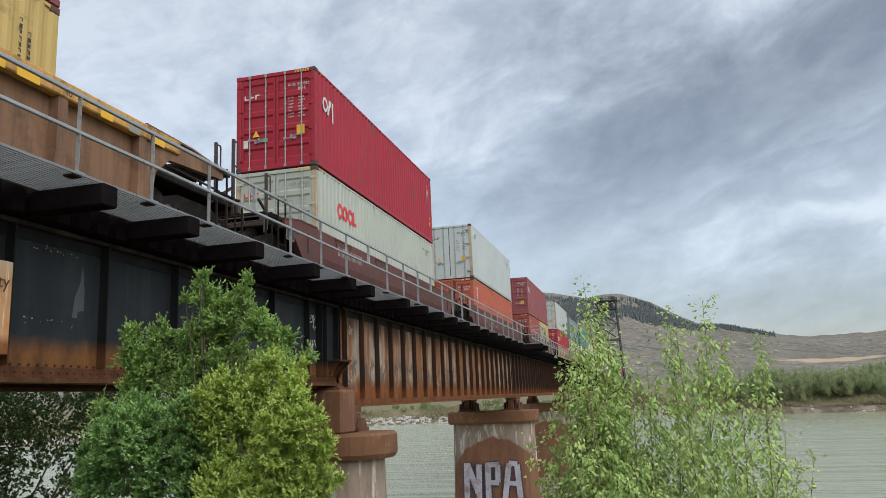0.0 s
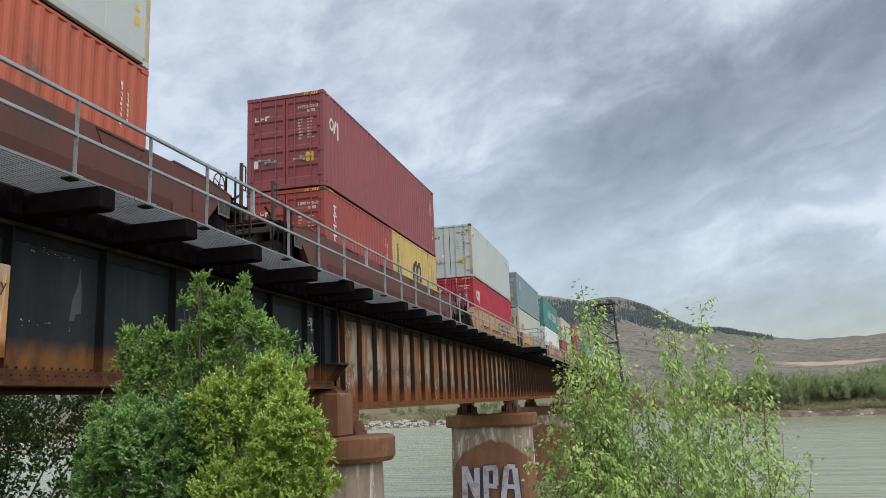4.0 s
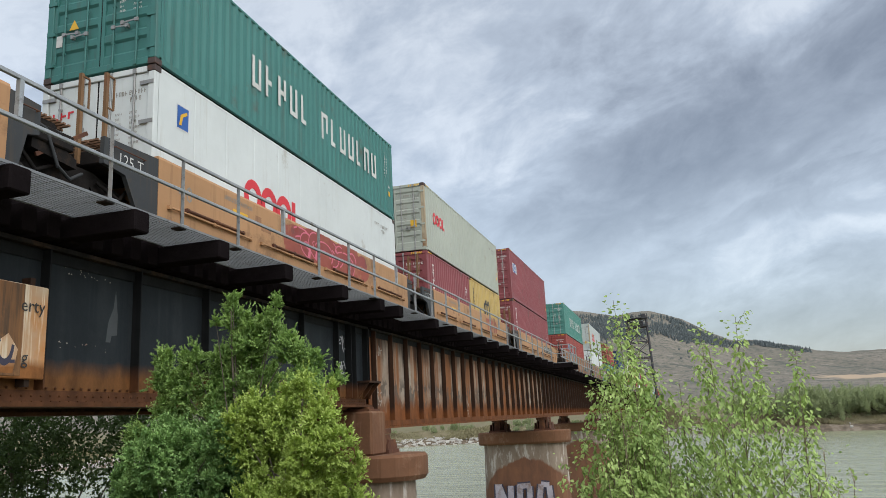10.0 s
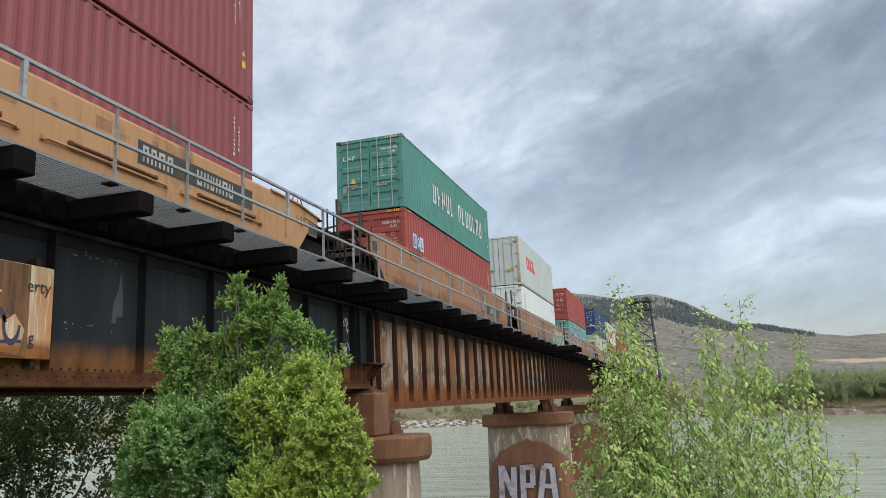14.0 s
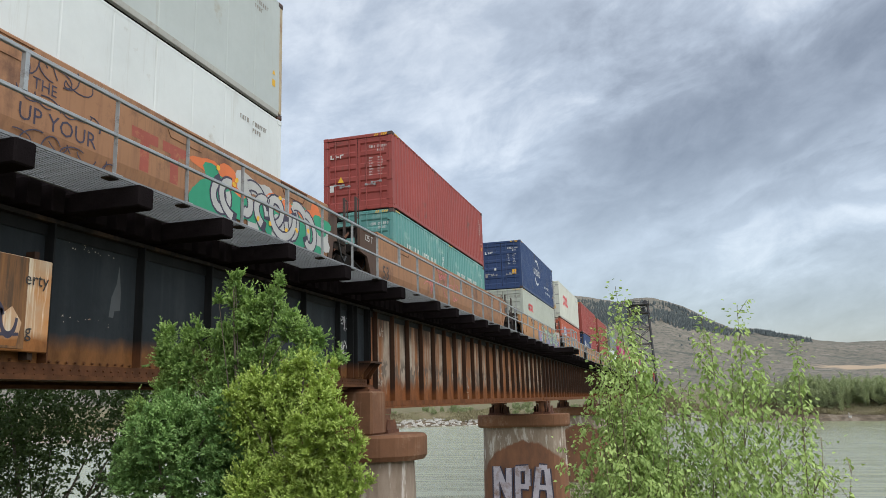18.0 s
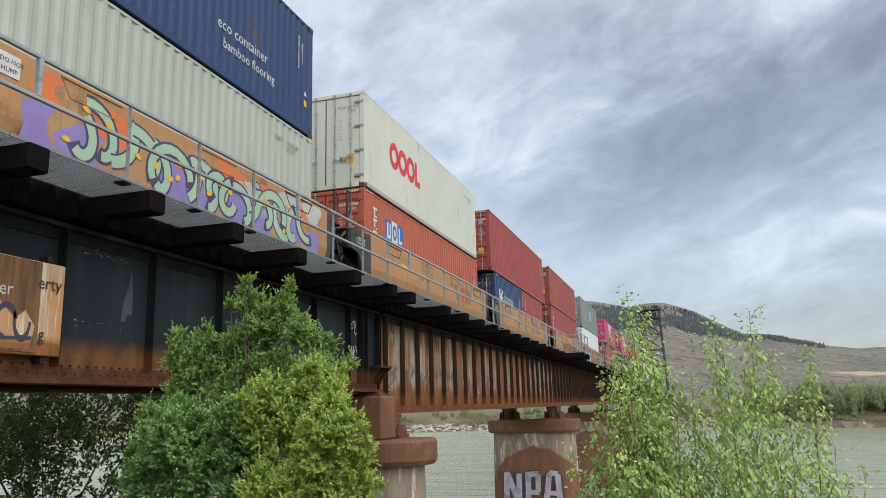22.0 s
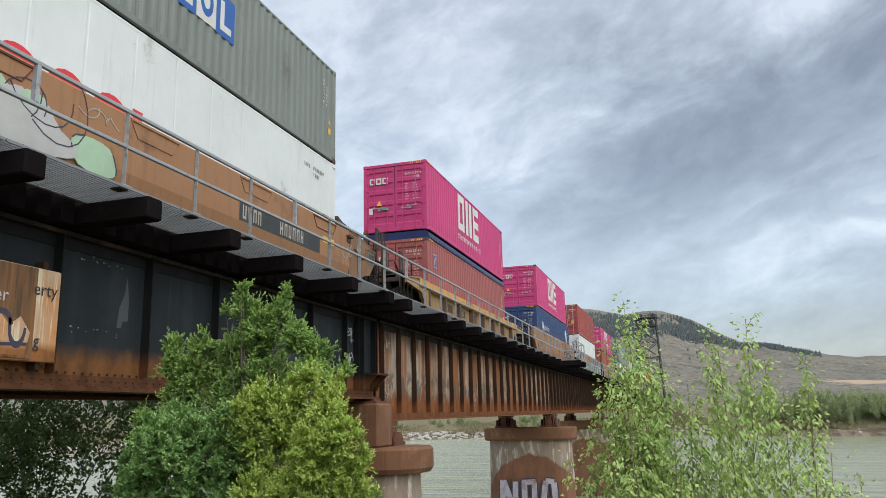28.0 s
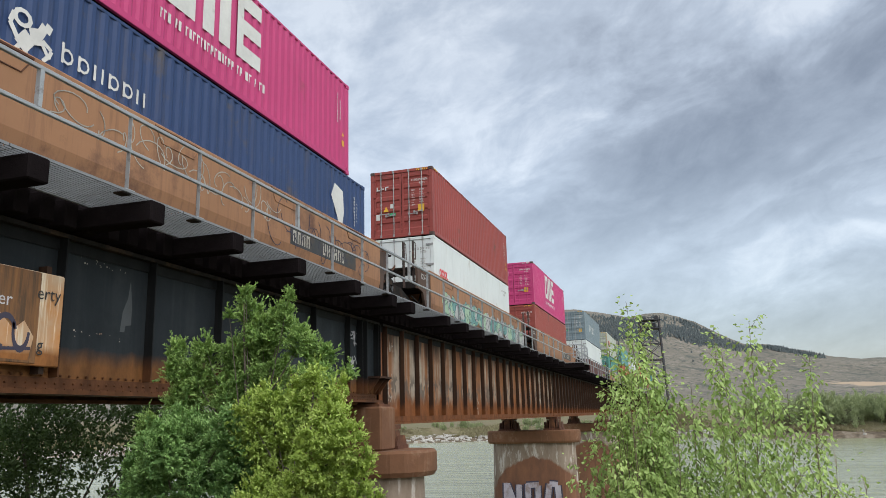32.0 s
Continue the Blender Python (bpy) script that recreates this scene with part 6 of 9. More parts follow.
stack(202.7, [(L20, STD, "teal", dict(logo=(logo_words, 1.3, 0.42, "mark_white", 10, 0.56), label="short faded teal container, scraped and dented")),
              (L20, STD, "teal", dict(du=6.14, logo=(logo_words, 1.3, 0.42, "mark_white", 10, 0.56), label="short faded teal container, scraped and dented"))],
      [(L40, STD, "redbrown", dict(label="plain red-brown corrugated container over two teal ones"))])
stack(224.55, [(L40, HC, "bone_white", dict(text="mark_grey", logo=(logo_rings, 1.7, 0.42, "mark_red", -0.62), label="pale grey corrugated container above a spray-painted car side"))],
      [(L40, HC, "navy", dict(logo=(logo_navy, 4.2, 1.0), label="navy blue corrugated container with white arcs and lettering"))])
stack(239.95, [(L40, STD, "orange", dict(logo=(logo_tiles, 1.60, 0.68, "mark_blue", "mark_white"), label="brick-orange corrugated container with a blue and white plate"))],
      [(L40, HC, "cream", dict(text="mark_grey", reefer=True, logo=(logo_rings, 2.0, 0.78, "mark_red"), label="cream-white refrigerated container with large red ring marks"))])
stack(255.0, [(L20, STD, "navy", dict(du=0.4, logo=(logo_beast, 0.7, 0.8), label="short blue container with a white patch and marks")),
              (L20, STD, "redbrown", dict(du=6.6, square=True, label="short red container with a small blue and yellow plate"))],
      [(L45, HC, "redbrown", dict(du=-0.25, label="long dark red corrugated container overhanging those below"))])
stack(271.1, [(L40, HC, "redbrown", dict(logo=(logo_upright, 0.6, 0.3, "mark_white"), label="red-brown corrugated container in an orange-brown rail well"))],
      [(L40, STD, "brown", dict(label="plain brown corrugated container stacked on a red one"))])
stack(286.9, [(L40, HC, "white", dict(text="mark_grey", reefer=True, logo=(logo_rings, 1.72, 0.92, "mark_red", 1.12), label="white smooth container, partly spray-painted, with red marks"))],
      [(L40, STD, "greygreen", dict(logo=(logo_plate, 5.37, 0.9, "mark_blue", "mark_white", 0.57), label="grey-green corrugated container with a blue and white plate"))])
stack(306.7, [(L40, HC, "rose_brown", dict(open_top=True, square=True, label="brown open-top container closed by a blue tarpaulin"))],
      [(L40, STD, "pink", dict(logo=(logo_blocks, 4.1, 1.5, "mark_white"), label="magenta corrugated container with three large pale block marks"))])
stack(328.4, [(L45, HC, "navy", dict(du=-0.45, logo=(logo_beast, 1.7, 0.7), label="long navy container with a white patch and marks"))],
      [(L40, STD, "pink", dict(logo=(logo_blocks, 4.3, 1.5, "mark_white"), label="faded magenta corrugated container with pale block marks"))])
stack(347.95, [(L40, HC, "white", dict(text="mark_grey", reefer=True, logo=(logo_rings, 0.6, 0.28, "mark_red"), label="white smooth container in a spray-painted green car"))],
      [(L40, STD, "redbrown", dict(label="plain red-brown corrugated container on a white one"))])
stack(367.2, [(L40, HC, "brown", dict(label="brown corrugated container in a rail well"))],
      [(L40, STD, "pink", dict(logo=(logo_blocks, 4.1, 1.5, "mark_white"), label="magenta corrugated container far down the train"))])
stack(391.6, [(L40, HC, "white", dict(text="mark_grey", reefer=True, label="white smooth container far down the train"))],
      [(L40, STD, "bluegrey", dict(logo=(logo_words, 3.0, 0.6, "mark_white", 8, 0.5), label="pale blue corrugated container far down the train"))])
stack(411.5, [(L40, HC, "green_light", dict(label="green corrugated container far down the train"))],
      [(L40, STD, "bone_white", dict(text="mark_grey", logo=(logo_rings, 1.4, 0.5, "mark_red"), label="pale grey container far down the train"))])
stack(431.0, [(L40, HC, "orange", dict(label="orange corrugated container far down the train"))],
      [(L40, STD, "teal", dict(label="teal corrugated container far down the train"))])
stack(452.0, [(L40, HC, "maroon", dict(label="maroon corrugated container far down the train"))],
      [(L40, HC, "white", dict(text="mark_grey", reefer=True, label="white smooth container far down the train"))])
stack(472.0, [(L40, HC, "navy", dict(label="navy corrugated container far down the train"))],
      [(L40, STD, "orange", dict(label="orange corrugated container far down the train"))])
stack(492.0, [(L40, HC, "brown", dict(label="brown corrugated container far down the train"))],
      [(L40, STD, "red", dict(label="red corrugated container far down the train"))])
stack(512.0, [(L40, HC, "bone_white", dict(text="mark_grey", label="pale grey container far down the train"))],
      [(L40, STD, "green", dict(label="green container far down the train"))])
stack(-3.1, [(L20, STD, "maroon", dict(label="short maroon container in a ribbed yellow car")), (L20, STD, "yellow", dict(du=6.14, text="mark_black", label="short ochre-yellow container in a ribbed yellow car"))],
      [(L40, STD, "maroon", dict(label="maroon container over two short ones"))])

# ---- the train: well cars ----
WHEEL_R = 0.483
WHEELS = []   # (wheelset, local y)
CX = 1.46     # outer face of a car side
ARCH = [(-1.35, 0.62), (-1.30, 0.36), (-1.02, 0.30), (-0.74, 0.34), (-0.5, 0.62), (-0.36, 0.28), (0.36, 0.28), (0.5, 0.62),
        (0.74, 0.34), (1.02, 0.30), (1.30, 0.36), (1.35, 0.62), (1.05, 0.70), (0.55, 0.86), (-0.55, 0.86), (-1.05, 0.70)]


def wheelset_mesh():
    s = Shape()
    for sx in (-1, 1):
        x = sx * 0.753
        for r0, r1, a, b in ((WHEEL_R, WHEEL_R, -0.05, 0.055), (WHEEL_R + 0.025, WHEEL_R + 0.02, -0.08 , -0.05)):
            s.rod((x + sx * a, 0, 0), (x + sx * b, 0, 0), r0, 20, r1)
        s.rod((x + sx * 0.055, 0, 0), (x + sx * 0.085, 0, 0), 0.14, 10)
        for k in range(3):
            q = 2 * math.pi * k / 3
            s.box(x + sx * 0.07 - 0.012, x + sx * 0.07 + 0.012, 0.28 * math.cos(q) - 0.03, 0.28 * math.cos(q) + 0.03, 0.28 * math.sin(q) - 0.03, 0.28 * math.sin(q) + 0.03)
    s.rod((-1.0, 0, 0), (1.0, 0, 0), 0.085, 8)
    return s.mesh("wheelset", M["wheel_steel"])


WHEEL_MESH = wheelset_mesh()


def truck(car, y, mat="underframe"):
    s = Shape()
    s.box(-0.95, 0.95, y - 0.18, y + 0.18, 0.5, 0.82, 0.03)
    t = part("truck", s, M[mat], car, "black cast steel four-wheel truck")
    for sx in (-1, 1):
        a, b = sorted((sx * 0.93, sx * 1.09))
        part("side_frame", Shape().prism([(y + p, z) for p, z in ARCH], "x", a, b), M[mat], t)
        sp = Shape()
        for dy in (-0.16, 0.0, 0.16):
            sp.rod((sx * 1.01, y + dy, 0.30), (sx * 1.01, y + dy, 0.6), 0.06, 8)
        part("spring_nest", sp, M[mat], t)
        for dy in (-0.889, 0.889):
            part("bearing_cap", Shape().rod((sx * 0.99, y + dy, WHEEL_R), (sx * 1.13, y + dy, WHEEL_R), 0.11, 10), M["wheel_steel"], t)
    for dy in (-0.889, 0.889):
        w = part("wheelset", WHEEL_MESH, M["wheel_steel"], t)
        w.location = (0, y + dy, WHEEL_R)
        WHEELS.append((w, y + dy))
    return t


def upright(car, x, y, z0, z1, mat):
    part("grab_post", Shape().box(x - 0.03, x + 0.03, y - 0.03, y + 0.03, z0, z1).bar((x + 0.03, y, z1 - 0.05), (x + 0.03, y + 0.14, z1 - 0.05), 0.025, 0.025)
         .bar((x + 0.03, y + 0.14, z1 - 0.06), (x + 0.03, y + 0.14, z1 - 0.6), 0.025, 0.025).bar((x + 0.03, y + 0.14, z1 - 0.6), (x + 0.03, y, z1 - 0.6), 0.025, 0.025), mat, car)


def grating_deck(car, x0, x1, y0, y1, z, mat):
    s = Shape()
    n = int((y1 - y0) / 0.09)
    for k in range(n if mat is not M["underframe"] else 0):
        y = y0 + 0.045 + k * 0.09
        s.box(x0, x1, y - 0.02, y + 0.02, z, z + 0.03)
    if mat is M["underframe"]:
        # expanded metal: crossing slanted strips
        w = y1 - y0
        for k in range(-int(w / 0.10), int((x1 - x0) / 0.10) + 1):
            a, b = max(x0, x0 + k * 0.10), min(x1, x0 + k * 0.10 + w)
            if b - a > 0.03:
                d = a - (x0 + k * 0.10)
                s.bar((a, y0 + d, z + 0.015), (b, y0 + d + b - a, z + 0.015), 0.022, 0.02)
                s.bar((a, y1 - d, z + 0.015), (b, y1 - d - b + a, z + 0.015), 0.022, 0.02)
        for y in (y0 + 0.02, y1 - 0.02):
            s.box(x0, x1, y - 0.02, y + 0.02, z - 0.01, z + 0.04)
    for k in range(int((x1 - x0) / 0.3) + 1):
        x = x0 + 0.02 + k * 0.3
        s.box(x - 0.015, x + 0.015, y0, y1, z - 0.03, z)
    part("step_grating", s, mat, car)


def marks(car, y, z, size, count, mat, seed, x=None):
    s = Shape()
    rr = random.Random(seed)
    x = x or CX + 0.004
    for k in range(count):
        w = size * rr.uniform(0.42, 0.6)
        flat(s, x, y, y + w * 0.3, z, z + size)
        flat(s, x, y + w * 0.7, y + w, z, z + size)
        q = rr.choice((0, 0.4, 0.8))
        flat(s, x, y + w * 0.3, y + w * 0.7, z + q * size, z + (q + 0.2) * size)
        y += w + size * 0.22
    tagged(part("reporting_mark", s, M[mat], car), kind="stuff")


def graffiti(car, y0, y1, colours, outline, seed, dense=1.0, z0=0.26, z1=1.24):
    """Overlapping spray-painted blobs with drawn outlines, flat on the car side."""
    rr = random.Random(seed)
    lay = 0
    y = y0
    shapes = {c: Shape() for c in colours}
    lines = Shape()
    while y < y1:
        c = rr.choice(colours)
        w, h = rr.uniform(0.22, 0.55), rr.uniform(0.22, 0.46)
        zc = rr.uniform(z0 + h, max(z0 + h + 0.01, z1 - h))
        n = 20
        lean, waves, ph = rr.uniform(-0.4, 0.4), rr.choice((2, 3, 3)), rr.uniform(0, 6)
        pts = []
        for k in range(n):
            a = 2 * math.pi * k / n
            q = 1 + 0.2 * math.sin(waves * a + ph)
            pts.append((y + w * q * math.cos(a) + lean * h * math.sin(a), zc + h * min(q, 1.0) * math.sin(a)))
        x = CX + 0.003 + lay * 0.0004
        lay = (lay + 1) % 12
        shapes[c].add([(x, p, z) for p, z in pts] + [(x, y, zc)], [(k, (k + 1) % n, n) for k in range(n)])
        if outline:
            for k in range(n):
                if rr.random() < 0.45:
                    (a, b), (c2, d2) = pts[k], pts[(k + 1) % n]
                    lines.bar((CX + 0.009, a, b), (CX + 0.009, c2, d2), 0.003, 0.020)
        y += rr.uniform(0.16, 0.34) / dense
    for c, s in shapes.items():
        if s.v:
            tagged(part("graffiti", s, M[c], car), kind="stuff")
    if outline:
        tagged(part("graffiti_outline", lines, M[outline], car), kind="stuff")


def scribble(car, y0, y1, mat, seed, z0=0.35, z1=1.25, size=0.32):
    """Thin looping spray-can lines."""
    rr = random.Random(seed)
    s = Shape()
    y = y0
    x = CX + 0.006
    while y < y1:
        zc, w, h = rr.uniform(z0 + 0.2, z1 - 0.2), size * rr.uniform(0.5, 1.1), size * rr.uniform(0.5, 1.2)
        a0, turn, n = rr.uniform(0, 6.28), rr.choice((-1, 1)) * rr.uniform(2.5, 5.5), 9
        pts = [(y + w * math.cos(a0 + turn * k / n) * (1 - 0.05 * k) + 0.03 * k, zc + h * math.sin(a0 + turn * k / n) * 0.8) for k in range(n + 1)]
        for (a, b), (c, d) in zip(pts, pts[1:]):
            s.bar((x, a, b), (x, c, d), 0.003, 0.018)
        x = CX + 0.004 + (x - CX - 0.004 + 0.0007) % 0.006
        y += rr.uniform(0.12, 0.34)
    tagged(part("graffiti", s, M[mat], car), kind="stuff")


def letter_mural(car, y0, y1, z0, z1, seed, colours=("ghost_lilac", "ghost_orange", "tan", "ghost_grey"), rim_mat="mural_rim", fill_mat="ghost_mint", spot_mat="sticker"):
    """A large many-coloured piece: cloudy ground, thick pale letter-like forms with a dark rim, warm blobs above."""
    rr = random.Random(seed)
    ground = {k: Shape() for k in colours}
    names = list(colours)

    def blob(s, x, y, z, w, h, n=16, waves=3):
        ph, amp = rr.uniform(0, 6), rr.uniform(0.1, 0.28)
        pts = []
        for k in range(n):
            a = 2 * math.pi * k / n
            q = 1 + amp * math.sin(waves * a + ph)
            pts.append((x, y + w * q * math.cos(a), min(max(z + h * q * math.sin(a), z0 - 0.05), z1 + 0.05)))
        s.add(pts + [(x, y, z)], [(k, (k + 1) % n, n) for k in range(n)])

    n = int((y1 - y0) / 0.34)
    for k in range(n):
        y = y0 + (k + 0.5) * (y1 - y0) / n
        low, high = rr.choice((0, 0, 2)), rr.choice((1, 1, 2, 3))
        blob(ground[names[low]], CX + 0.003 + 0.0002 * (k % 5), y, z0 + (z1 - z0) * rr.uniform(0.2, 0.4), rr.uniform(0.35, 0.6), rr.uniform(0.25, 0.42))
        blob(ground[names[high]], CX + 0.0042 + 0.0002 * (k % 5), y, z0 + (z1 - z0) * rr.uniform(0.66, 0.86), rr.uniform(0.3, 0.5), rr.uniform(0.14, 0.26))
    rim, fill, spots = Shape(), Shape(), Shape()
    mid, lay = (z0 + z1) / 2, 0

    def ribbon(s, x, pts, wide):
        a, b = [], []
        for k, (p, z) in enumerate(pts):
            p0, p1 = pts[max(k - 1, 0)], pts[min(k + 1, len(pts) - 1)]
            ln = math.hypot(p1[0] - p0[0], p1[1] - p0[1]) or 1.0
            ny, nz = -(p1[1] - p0[1]) / ln * wide / 2, (p1[0] - p0[0]) / ln * wide / 2
            a.append((x, p + ny, z + nz))
            b.append((x, p - ny, z - nz))
        s.sheet(b, a)

    # broad curling bands, each in front of the one before
    y = y0 + 0.5
    while y < y1 - 0.7:
        turn, a0 = rr.choice((-1, 1)) * rr.uniform(2.6, 4.6), rr.uniform(0, 6.28)
        w, h = rr.uniform(0.26, 0.42), (z1 - z0) * rr.uniform(0.24, 0.36)
        zc = mid + rr.uniform(-0.14, 0.06)
        pts = [(y + w * math.cos(a0 + turn * q / 12) + 0.03 * q, zc + h * math.sin(a0 + turn * q / 12)) for q in range(13)]
        x = CX + 0.007 + 0.0012 * (lay % 7)
        ribbon(rim, x, pts, 0.25)
        ribbon(fill, x + 0.0006, pts[:-1], rr.uniform(0.15, 0.19))
        blob(spots, CX + 0.018, y + rr.uniform(-0.2, 0.3), mid + rr.uniform(-0.3, 0.4), 0.07, 0.05, 10, 2)
        y += rr.uniform(0.34, 0.5)
        lay += 1
    for name_, s in ground.items():
        if s.v:
            tagged(part("graffiti", s, M[name_], car), kind="stuff")
    tagged(part("graffiti_outline", rim, M[rim_mat], car), kind="stuff")
    tagged(part("graffiti", fill, M[fill_mat], car), kind="stuff")
    tagged(part("graffiti", spots, M[spot_mat], car), kind="stuff")


def well_car(u, L, mat, style, front, rear, label, y_front, y_rear, well=(-0.12, 0.35), group="well cars of the train", extra=None, top=1.45, over=0.55):
    """One well of the train; y = 0 at the container's front. style: 'smooth', 'sloped' or 'ribbed'.
    front/rear: 'shared' (an articulated joint), 'end' (a coupler). y_front, y_rear: the joint's or coupler's place."""
    paint_ = M[mat]
    c = thing("well_car", label, "railway car", group)
    a, b = well[0], L + well[1]
    for sx in (-1, 1):
        x0, x1 = sorted((sx * 1.36, sx * CX))
        if style == "ribbed":
            lo, hi = sorted((sx * 1.245, sx * 1.285))
            sill = part("side_sill", Shape().box(lo, hi, a, b, 0.24, top - 0.2), paint_, c)
            lo, hi = sorted((sx * 1.30, sx * (CX + 0.02)))
            part("top_chord", Shape().box(lo, hi, a - 1.0, b + 1.0, top - 0.26, top, 0.02), M["chord_yellow"], sill)
            part("bottom_chord", Shape().box(lo, hi, a, b, 0.18, 0.30, 0.02), paint_, sill)
            n = int((b - a) / 1.75)
            for k in range(n + 1):
                y = a + 0.08 + (b - a - 0.16) * k / n
                lo, hi = sorted((sx * 1.285, sx * 1.45))
                w = 0.10 if top > 1.4 else 0.065
                part("rib", Shape().prism([(y - w - 0.03, 0.30), (y + w + 0.03, 0.30), (y + w, 0.62), (y + w, top - 0.262), (y - w, top - 0.262), (y - w, 0.62)], "x", lo, hi), M["rib_brown"] if top < 1.4 else paint_, sill)
        elif style == "sloped":
            prof = [(1.18, 0.16), (1.30, 0.17), (1.40, 0.30), (CX, 0.60), (CX, top - 0.03), (CX - 0.03, top), (1.28, top)]
            sill = part("side_sill", Shape().prism([(sx * p, z) for p, z in prof], "y", a, b), paint_, c)
            for k in range(4):
                y = a + (b - a) * (k + 0.55) / 4
                x = sx * (CX + 0.006)
                zt, zb = top - 0.06, top - 0.32
                part("flap", Shape().box(*sorted((sx * (CX - 0.004), sx * (CX + 0.02))), y - 0.62, y + 0.62, zt - 0.015, zt + 0.015).bar((x, y - 0.62, zt), (x, y - 0.44, zb), 0.016, 0.014)
                     .bar((x, y - 0.44, zb), (x, y + 0.44, zb), 0.016, 0.014).bar((x, y + 0.44, zb), (x, y + 0.62, zt), 0.016, 0.014), paint_ if k % 3 else M["bearing"], sill)
        else:
            prof = [(1.34, 0.18), (CX - 0.02, 0.18), (CX, 0.22), (CX, top - 0.05), (CX - 0.02, top), (1.28, top), (1.28, top - 0.07), (1.40, top - 0.07), (1.40, 0.28), (1.34, 0.28)]
            sill = part("side_sill", Shape().prism([(sx * p, z) for p, z in prof], "y", a, b), paint_, c)
            n = 0 if "far down" in label else 4
            for k in range(n):
                y = a + 0.25 + k * (b - a - 0.3) / n
                x = sx * (CX + 0.045)
                for zz, r, l0, l1 in ((0.60, 0.022, 0.0, 2.7), (0.665, 0.03, 0.5, 2.4)):
                    s = Shape().rod((x, y + l0, zz), (x, y + l1, zz), r, 6)
                    for dy in (l0 + 0.02, (l0 + l1) / 2, l1 - 0.02):
                        s.box(*sorted((sx * CX, sx * (CX + 0.065))), y + dy - 0.03, y + dy + 0.03, zz - 0.035, zz + 0.035)
                    part("side_pipe", s, M["bearing"] if zz > 0.62 else paint_, sill)
    s = Shape()
    for k in range(6):
        y = a + 0.2 + k * (b - a - 0.4) / 5
        s.box(-1.33, 1.33, y - 0.12, y + 0.12, 0.22, 0.35)
    part("well_floor", s, M["underframe"], c)
    for y, sg in ((a, -1), (b, 1)):
        kind_, yj = (front, y_front) if sg < 0 else (rear, y_rear)
        part("bulkhead", Shape().box(-1.32, 1.32, *sorted((y, y + sg * 0.12)), 0.3, 1.18, 0.01), paint_, c)
        reach = abs(yj - y)
        if kind_ == "shared":
            e = min(reach - 0.15, 1.3)
            grey = M["car_grey"] if mat in ("tan", "tan_gold", "gold_brown") else M["end_brown"]
            for sx in (-1, 1):
                x0, x1 = sorted((sx * 1.37, sx * 1.45))
                w = e if sg < 0 else e * 0.42
                poly = [(y, 0.30), (y, top - 0.06), (y + sg * w, top - 0.10), (y + sg * w, 0.92), (y + sg * w * 0.62, 0.86), (y + sg * w * 0.40, 0.36)]
                plate = part("end_plate", Shape().prism(poly, "x", x0, x1), grey, c)
                xo_ = sx * 1.452
                part("grab_iron", Shape().rod((xo_ + sx * 0.05, y + sg * w * 0.3, top - 0.22), (xo_ + sx * 0.05, y + sg * w * 0.85, top - 0.22), 0.011, 5)
                     .rod((xo_, y + sg * w * 0.3, top - 0.22), (xo_ + sx * 0.05, y + sg * w * 0.3, top - 0.22), 0.011, 5).rod((xo_, y + sg * w * 0.85, top - 0.22), (xo_ + sx * 0.05, y + sg * w * 0.85, top - 0.22), 0.011, 5),
                     M["bearing"], plate)
                if sg > 0:
                    part("side_bearing_arm", Shape().prism([(y + w, 0.78), (y + w, 1.02), (y + e * 0.8, 0.98), (y + e + 0.1, 0.84), (y + e + 0.1, 0.70), (y + e * 0.7, 0.74)], "x", *sorted((sx * 1.16, sx * 1.32))), M["underframe"], c)
                    part("brake_cylinder", Shape().rod((sx * 1.12, y + w + 0.05, 1.22), (sx * 1.12, y + w + 0.5, 1.22), 0.13, 10).rod((sx * 1.12, y + w + 0.5, 1.22), (sx * 1.12, y + e, 1.16), 0.025, 6), M["underframe"], c)
                    tube = Shape()
                    run_ = [(sx * 1.34, y + 0.1, 1.24), (sx * 1.36, y + w + 0.2, 1.10), (sx * 1.36, y + w + 0.45, 0.62), (sx * 1.30, y + e, 0.52), (sx * 1.2, y + e + 0.35, 0.72)]
                    for p0, p1 in zip(run_, run_[1:]):
                        tube.rod(p0, p1, 0.026, 6)
                    part("air_hose", tube, M["car_grey"], c)
                    part("lever", Shape().bar((sx * 1.30, y + w + 0.1, 0.70), (sx * 1.30, y + e + 0.3, 1.34), 0.03, 0.06), M["bearing"], c)
            part("end_beam", Shape().box(-1.36, 1.36, *sorted((y + sg * 0.12, y + sg * e)), 0.92, 1.16, 0.02), M["underframe"], c)
            grating_deck(c, -1.3, 1.3, *sorted((y + sg * 0.1, y + sg * e)), top - 0.13, M["car_yellow"] if mat == "tan" else M["underframe"])
            part("centre_sill", Shape().box(-0.3, 0.3, *sorted((y, yj - sg * 0.02)), 0.6, 0.95, 0.02), M["underframe"], c)
            if sg < 0:
                write_side("lettering", "125-T" if (int(u) % 2) else "125 T", 0.26, CX - 0.005, y - e + 0.30, top - 0.44, M["mark_white"], c)
                upright(c, 1.22, y - e + 0.25, 0.95, 2.55, M["post_tan"] if mat == "tan" else M["post_dark"])
                upright(c, 1.0, y - e - 0.05, 0.95, 2.45, M["post_tan"] if mat == "tan" else M["post_dark"])
            part("brake_hose", Shape().rod((1.2, y + sg * 0.3, 0.9), (1.25, y + sg * 0.7, 0.5), 0.03, 6).rod((1.25, y + sg * 0.7, 0.5), (1.15, y + sg * 1.1, 0.7), 0.03, 6), M["underframe"], c)
        else:
            end = yj - sg * (over if sg > 0 else 0.55)
